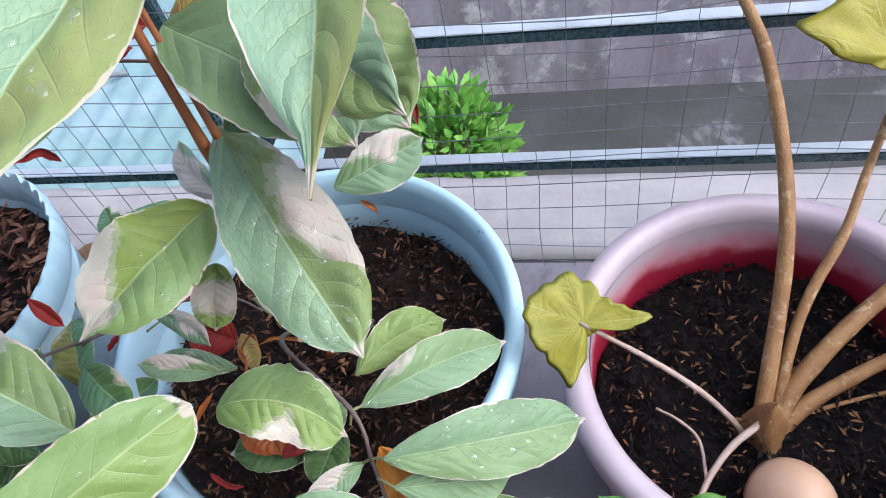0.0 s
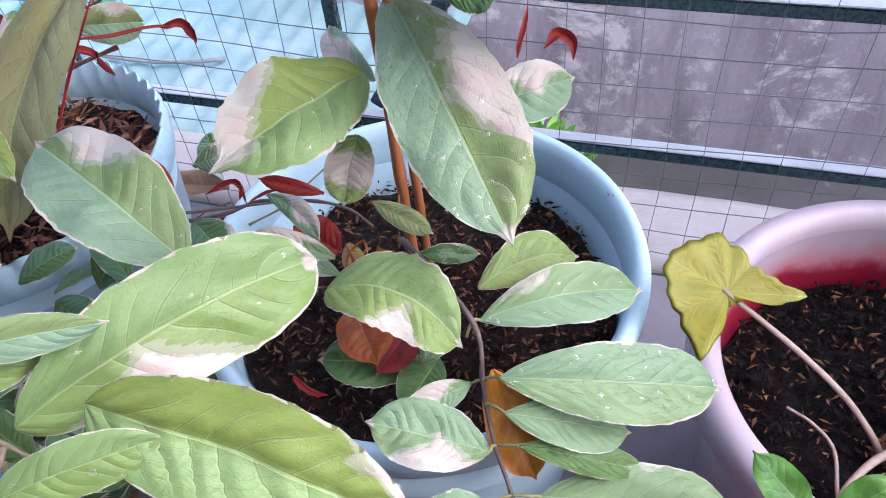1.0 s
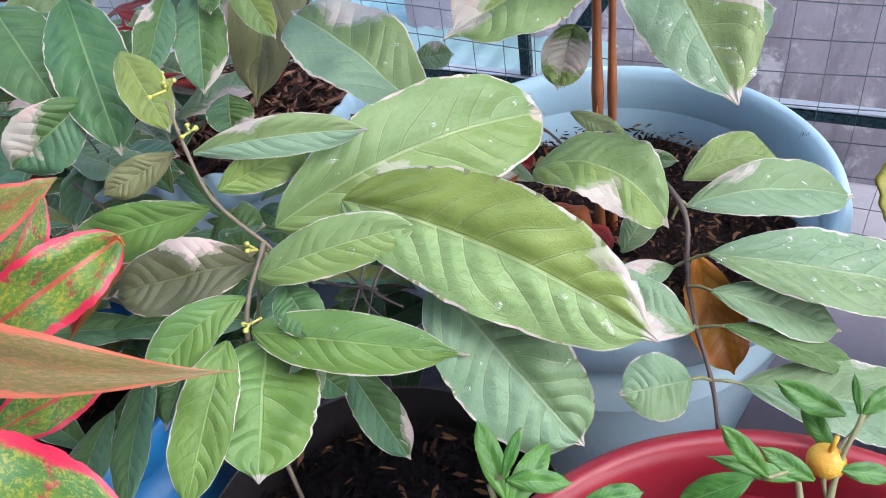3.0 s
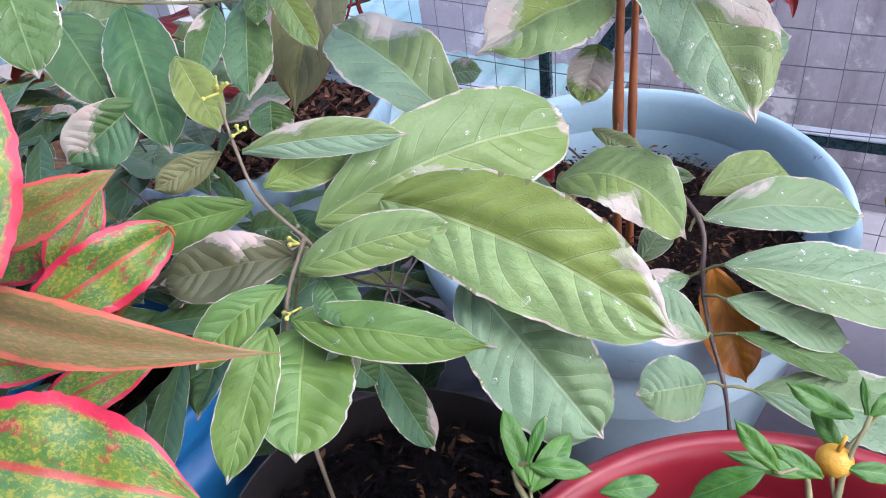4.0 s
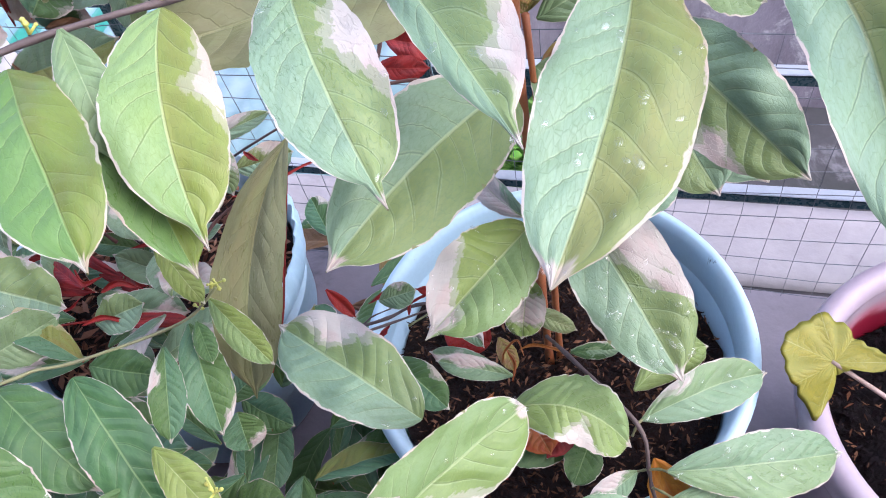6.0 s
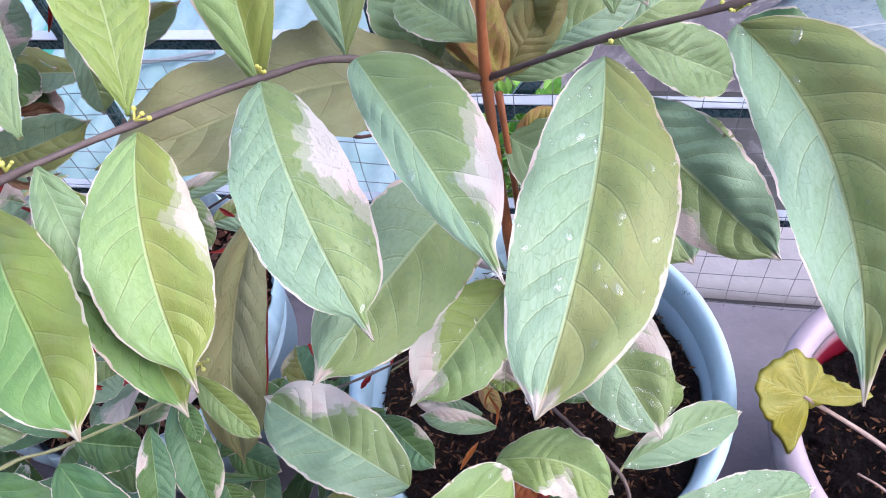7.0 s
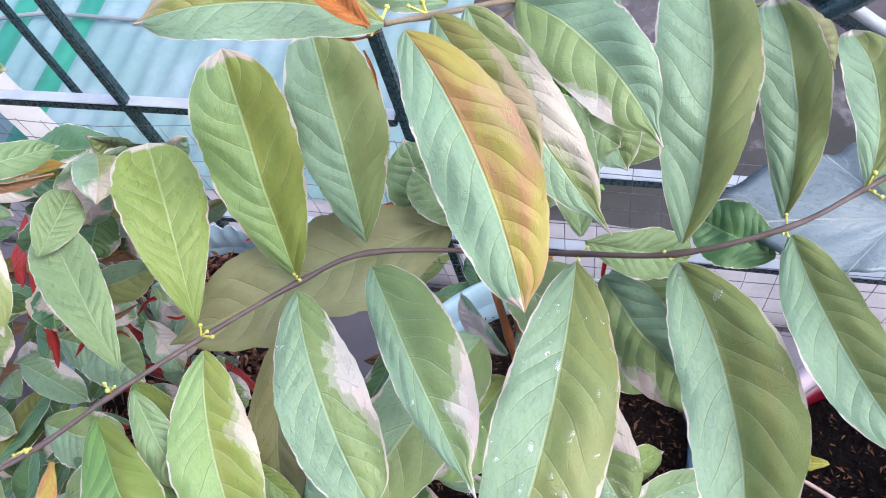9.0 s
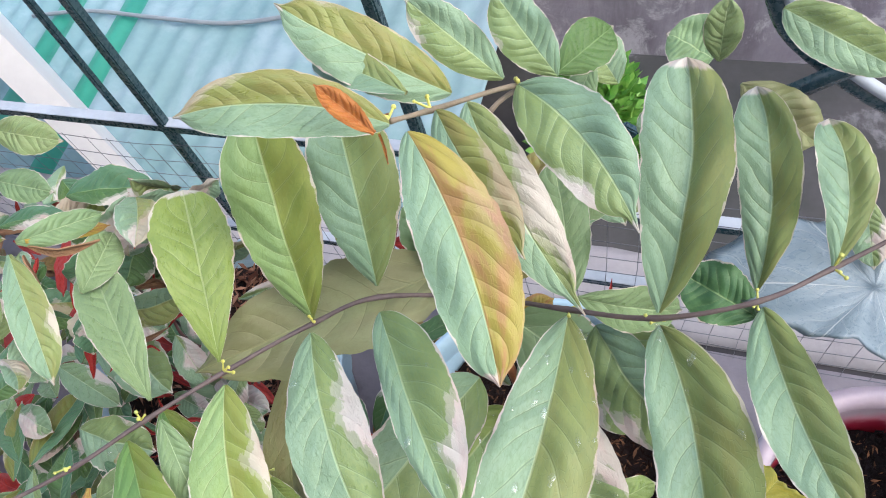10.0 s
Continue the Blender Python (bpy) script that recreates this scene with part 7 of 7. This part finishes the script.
# ---- steel hoop and bar beyond the fence ----
hoop = thing("steel_hoop", (-0.02, FY + 0.03, 0.262), "dark steel hoop with a pale band along its top by the fence", "fence part")
bar_pts = [(-0.095, FY + 0.03, 0.50), (-0.087, FY + 0.03, 0.465), (-0.073, FY + 0.03, 0.436), (-0.047, FY + 0.03, 0.410), (-0.011, FY + 0.03, 0.383), (0.04, FY + 0.03, 0.36), (0.10, FY + 0.03, 0.345)]
part("hoop", tube(bmesh.new(), bar_pts, 0.007, None, 8, 6), STEEL, hoop)
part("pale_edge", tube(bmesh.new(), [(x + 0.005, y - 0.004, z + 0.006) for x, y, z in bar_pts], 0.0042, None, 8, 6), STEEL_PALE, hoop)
sb = bmesh.new()
tube(sb, [(-0.07, FY + 0.015, 0.400), (-0.02, FY + 0.015, 0.446), (0.05, FY + 0.015, 0.51)], 0.006, None, 4, 2)
part("bar", sb, STEEL, hoop)


# ---- flower buds, fruit ----
def buds(parent, at, n, seed, size=0.0022):
    """A tuft of tiny yellow buds on short stalks."""
    rg2 = random.Random(seed)
    bm = bmesh.new()
    for _ in range(n):
        d = Vector((rg2.uniform(-1, 1), rg2.uniform(-1, 1), rg2.uniform(-0.2, 1.2))).normalized()
        e = Vector(at) + d * rg2.uniform(0.002, 0.007)
        tube(bm, [Vector(at), e], 0.0005, 0.0004, 5, 1)
        bmesh.ops.create_icosphere(bm, subdivisions=1, radius=size * rg2.uniform(0.3, 0.55), matrix=Matrix.Translation(e))
    return part("flower", bm, BUD, parent, "tiny yellow flower buds")


for k, at in enumerate(((-0.303, 0.13, 0.494), (-0.276, 0.164, 0.482), (-0.163, 0.195, 0.471), (-0.125, 0.19, 0.486), (-0.088, 0.199, 0.498), (-0.062, 0.218, 0.5), (-0.325, 0.10, 0.504), (-0.345, 0.075, 0.507), (-0.207, 0.21, 0.589), (-0.214, 0.195, 0.602), (-0.189, 0.25, 0.557))):
    buds(shrub, at, 3, k)
for k, at in enumerate(((-0.295, 0.02, 0.331), (-0.306, 0.027, 0.342), (-0.256, -0.02, 0.288), (-0.341, 0.102, 0.352), (-0.331, 0.109, 0.364), (-0.262, 0.0, 0.302))):
    buds(front, at, 7 if k in (1, 4) else 3, 40 + k, 0.0022)
for k, at in enumerate(((-0.078, 0.031, 0.229),)):
    fb = bmesh.new()
    bmesh.ops.create_uvsphere(fb, u_segments=20, v_segments=12, radius=0.0062, matrix=Matrix.Translation(at) @ Matrix.Diagonal((1, 1, 0.9, 1)))
    tube(fb, [Vector(at) + Vector((0, 0, 0.006)), Vector(at) + Vector((0.001, 0.002, 0.012))], 0.0008, 0.0008, 6, 1)
    part("fruit", fb, FRUIT, citrus, "small ripe orange fruit")
twig(citrus, [(MAROON[0], MAROON[1], 0.15), (-0.075, 0.018, 0.221), (-0.071, 0.042, 0.244)], 0.0012, 0.0007, STEM_GREEN)
twig(citrus, [(MAROON[0], MAROON[1], 0.15), (-0.083, 0.015, 0.224), (-0.096, 0.013, 0.238)], 0.0012, 0.0007, STEM_GREEN)
twig(citrus, [(MAROON[0], MAROON[1], 0.15), (-0.164, -0.031, 0.239), (-0.166, -0.024, 0.258)], 0.0012, 0.0007, STEM_GREEN)
twig(citrus, [(MAROON[0], MAROON[1], 0.15), (-0.005, 0.077, 0.211), (-0.008, 0.082, 0.235)], 0.0012, 0.0007, STEM_GREEN)

# ---- foliage filling the spreading shrub, deep green to put shade into its gaps ----
rng = random.Random(21)
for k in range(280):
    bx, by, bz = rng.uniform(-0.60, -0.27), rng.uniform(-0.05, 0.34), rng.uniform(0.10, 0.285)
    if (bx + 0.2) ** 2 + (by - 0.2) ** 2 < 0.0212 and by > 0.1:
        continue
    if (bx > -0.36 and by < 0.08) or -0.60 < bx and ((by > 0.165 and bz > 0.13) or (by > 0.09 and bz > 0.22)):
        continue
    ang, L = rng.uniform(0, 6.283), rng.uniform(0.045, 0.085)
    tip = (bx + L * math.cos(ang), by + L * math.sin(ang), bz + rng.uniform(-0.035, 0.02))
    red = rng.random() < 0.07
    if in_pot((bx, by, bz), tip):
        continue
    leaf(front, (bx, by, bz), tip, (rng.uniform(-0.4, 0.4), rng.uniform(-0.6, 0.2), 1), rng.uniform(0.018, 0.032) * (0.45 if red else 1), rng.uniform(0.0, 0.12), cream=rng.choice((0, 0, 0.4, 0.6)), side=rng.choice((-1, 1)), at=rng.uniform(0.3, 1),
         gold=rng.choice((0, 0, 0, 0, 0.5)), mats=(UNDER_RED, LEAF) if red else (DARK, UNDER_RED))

# small leaves low over the scalloped pot, and in the gap between it and the blue one
rs = random.Random(77)
for k in range(104):
    if k < 46:
        bx, by, bz = rs.uniform(-0.61, -0.41), rs.uniform(0.10, 0.205), rs.uniform(0.225, 0.275)
    else:
        bx, by, bz = rs.uniform(-0.47, -0.33), rs.uniform(0.02, 0.14), rs.uniform(0.10, 0.25)
    ang, L = rs.uniform(0, 6.283), rs.uniform(0.03, 0.06)
    tip = (bx + L * math.cos(ang), min(by + L * math.sin(ang), 0.22), bz + rs.uniform(-0.015, 0.02))
    kind = rs.random()
    if in_pot((bx, by, bz), tip) or (tip[0] + 0.2) ** 2 + (tip[1] - 0.2) ** 2 < 0.0182:
        continue
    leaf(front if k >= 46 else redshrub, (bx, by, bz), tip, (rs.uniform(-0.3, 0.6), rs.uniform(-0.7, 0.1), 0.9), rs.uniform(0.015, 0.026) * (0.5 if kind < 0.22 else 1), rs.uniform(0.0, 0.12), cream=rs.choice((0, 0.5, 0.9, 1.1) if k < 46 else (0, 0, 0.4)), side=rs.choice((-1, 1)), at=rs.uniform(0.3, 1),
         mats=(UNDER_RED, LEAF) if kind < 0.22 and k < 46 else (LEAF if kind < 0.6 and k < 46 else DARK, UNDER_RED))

# old leaves and shoots added over the floor, dark to paint shade in gaps
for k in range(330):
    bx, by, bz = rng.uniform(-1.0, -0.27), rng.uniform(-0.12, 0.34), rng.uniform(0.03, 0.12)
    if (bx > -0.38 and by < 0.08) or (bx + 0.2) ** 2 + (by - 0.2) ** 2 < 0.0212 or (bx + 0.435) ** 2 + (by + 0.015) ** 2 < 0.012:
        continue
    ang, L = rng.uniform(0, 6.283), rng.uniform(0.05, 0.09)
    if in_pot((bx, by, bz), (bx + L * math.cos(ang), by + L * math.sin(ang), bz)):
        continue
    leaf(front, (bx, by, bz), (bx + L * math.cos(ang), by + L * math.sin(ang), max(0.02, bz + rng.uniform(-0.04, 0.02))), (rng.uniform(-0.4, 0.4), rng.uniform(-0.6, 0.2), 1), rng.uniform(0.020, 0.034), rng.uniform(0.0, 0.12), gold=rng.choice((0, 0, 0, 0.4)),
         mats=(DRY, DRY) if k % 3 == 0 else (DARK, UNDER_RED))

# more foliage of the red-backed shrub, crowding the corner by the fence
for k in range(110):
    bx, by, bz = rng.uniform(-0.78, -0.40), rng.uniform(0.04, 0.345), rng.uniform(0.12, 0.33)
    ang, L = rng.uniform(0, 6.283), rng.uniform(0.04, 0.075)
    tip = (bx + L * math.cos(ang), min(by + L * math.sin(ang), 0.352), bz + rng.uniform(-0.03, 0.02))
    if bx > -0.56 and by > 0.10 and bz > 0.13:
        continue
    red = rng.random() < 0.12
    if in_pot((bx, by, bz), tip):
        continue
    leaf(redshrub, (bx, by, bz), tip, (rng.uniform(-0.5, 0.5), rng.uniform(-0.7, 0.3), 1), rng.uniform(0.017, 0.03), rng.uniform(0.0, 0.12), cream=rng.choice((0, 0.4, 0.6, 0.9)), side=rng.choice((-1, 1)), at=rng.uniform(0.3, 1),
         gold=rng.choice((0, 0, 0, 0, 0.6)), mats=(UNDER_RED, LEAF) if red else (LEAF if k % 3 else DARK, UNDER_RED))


# ---- water drops left by rain on the upper leaf faces ----
bead = bmesh.new()
bmesh.ops.create_icosphere(bead, subdivisions=2, radius=1.0)
BEAD = bpy.data.meshes.new("water_drop")
bead.to_mesh(BEAD)
bead.free()
for f in BEAD.polygons:
    f.use_smooth = True
BEAD.materials.append(WATER)


def drops(host, n, seed, r0=0.0006, r1=0.0019):
    """Flattened beads of water scattered over a leaf's upper face."""
    rg3 = random.Random(seed)
    tops = [f for f in host.data.polygons if f.material_index == 0]
    for _ in range(n):
        f = rg3.choice(tops)
        r = rg3.uniform(r0, r1)
        ob = new("water_drop", BEAD)
        ob.parent = host
        ob.matrix_basis = Matrix.Translation(f.center + f.normal * r * 0.1) @ f.normal.to_track_quat("Z", "Y").to_matrix().to_4x4() @ Matrix.Diagonal((r * rg3.uniform(0.8, 1.9), r, r * 0.45, 1))


for k, (host, n) in enumerate(WET):
    drops(host, n, 300 + k)
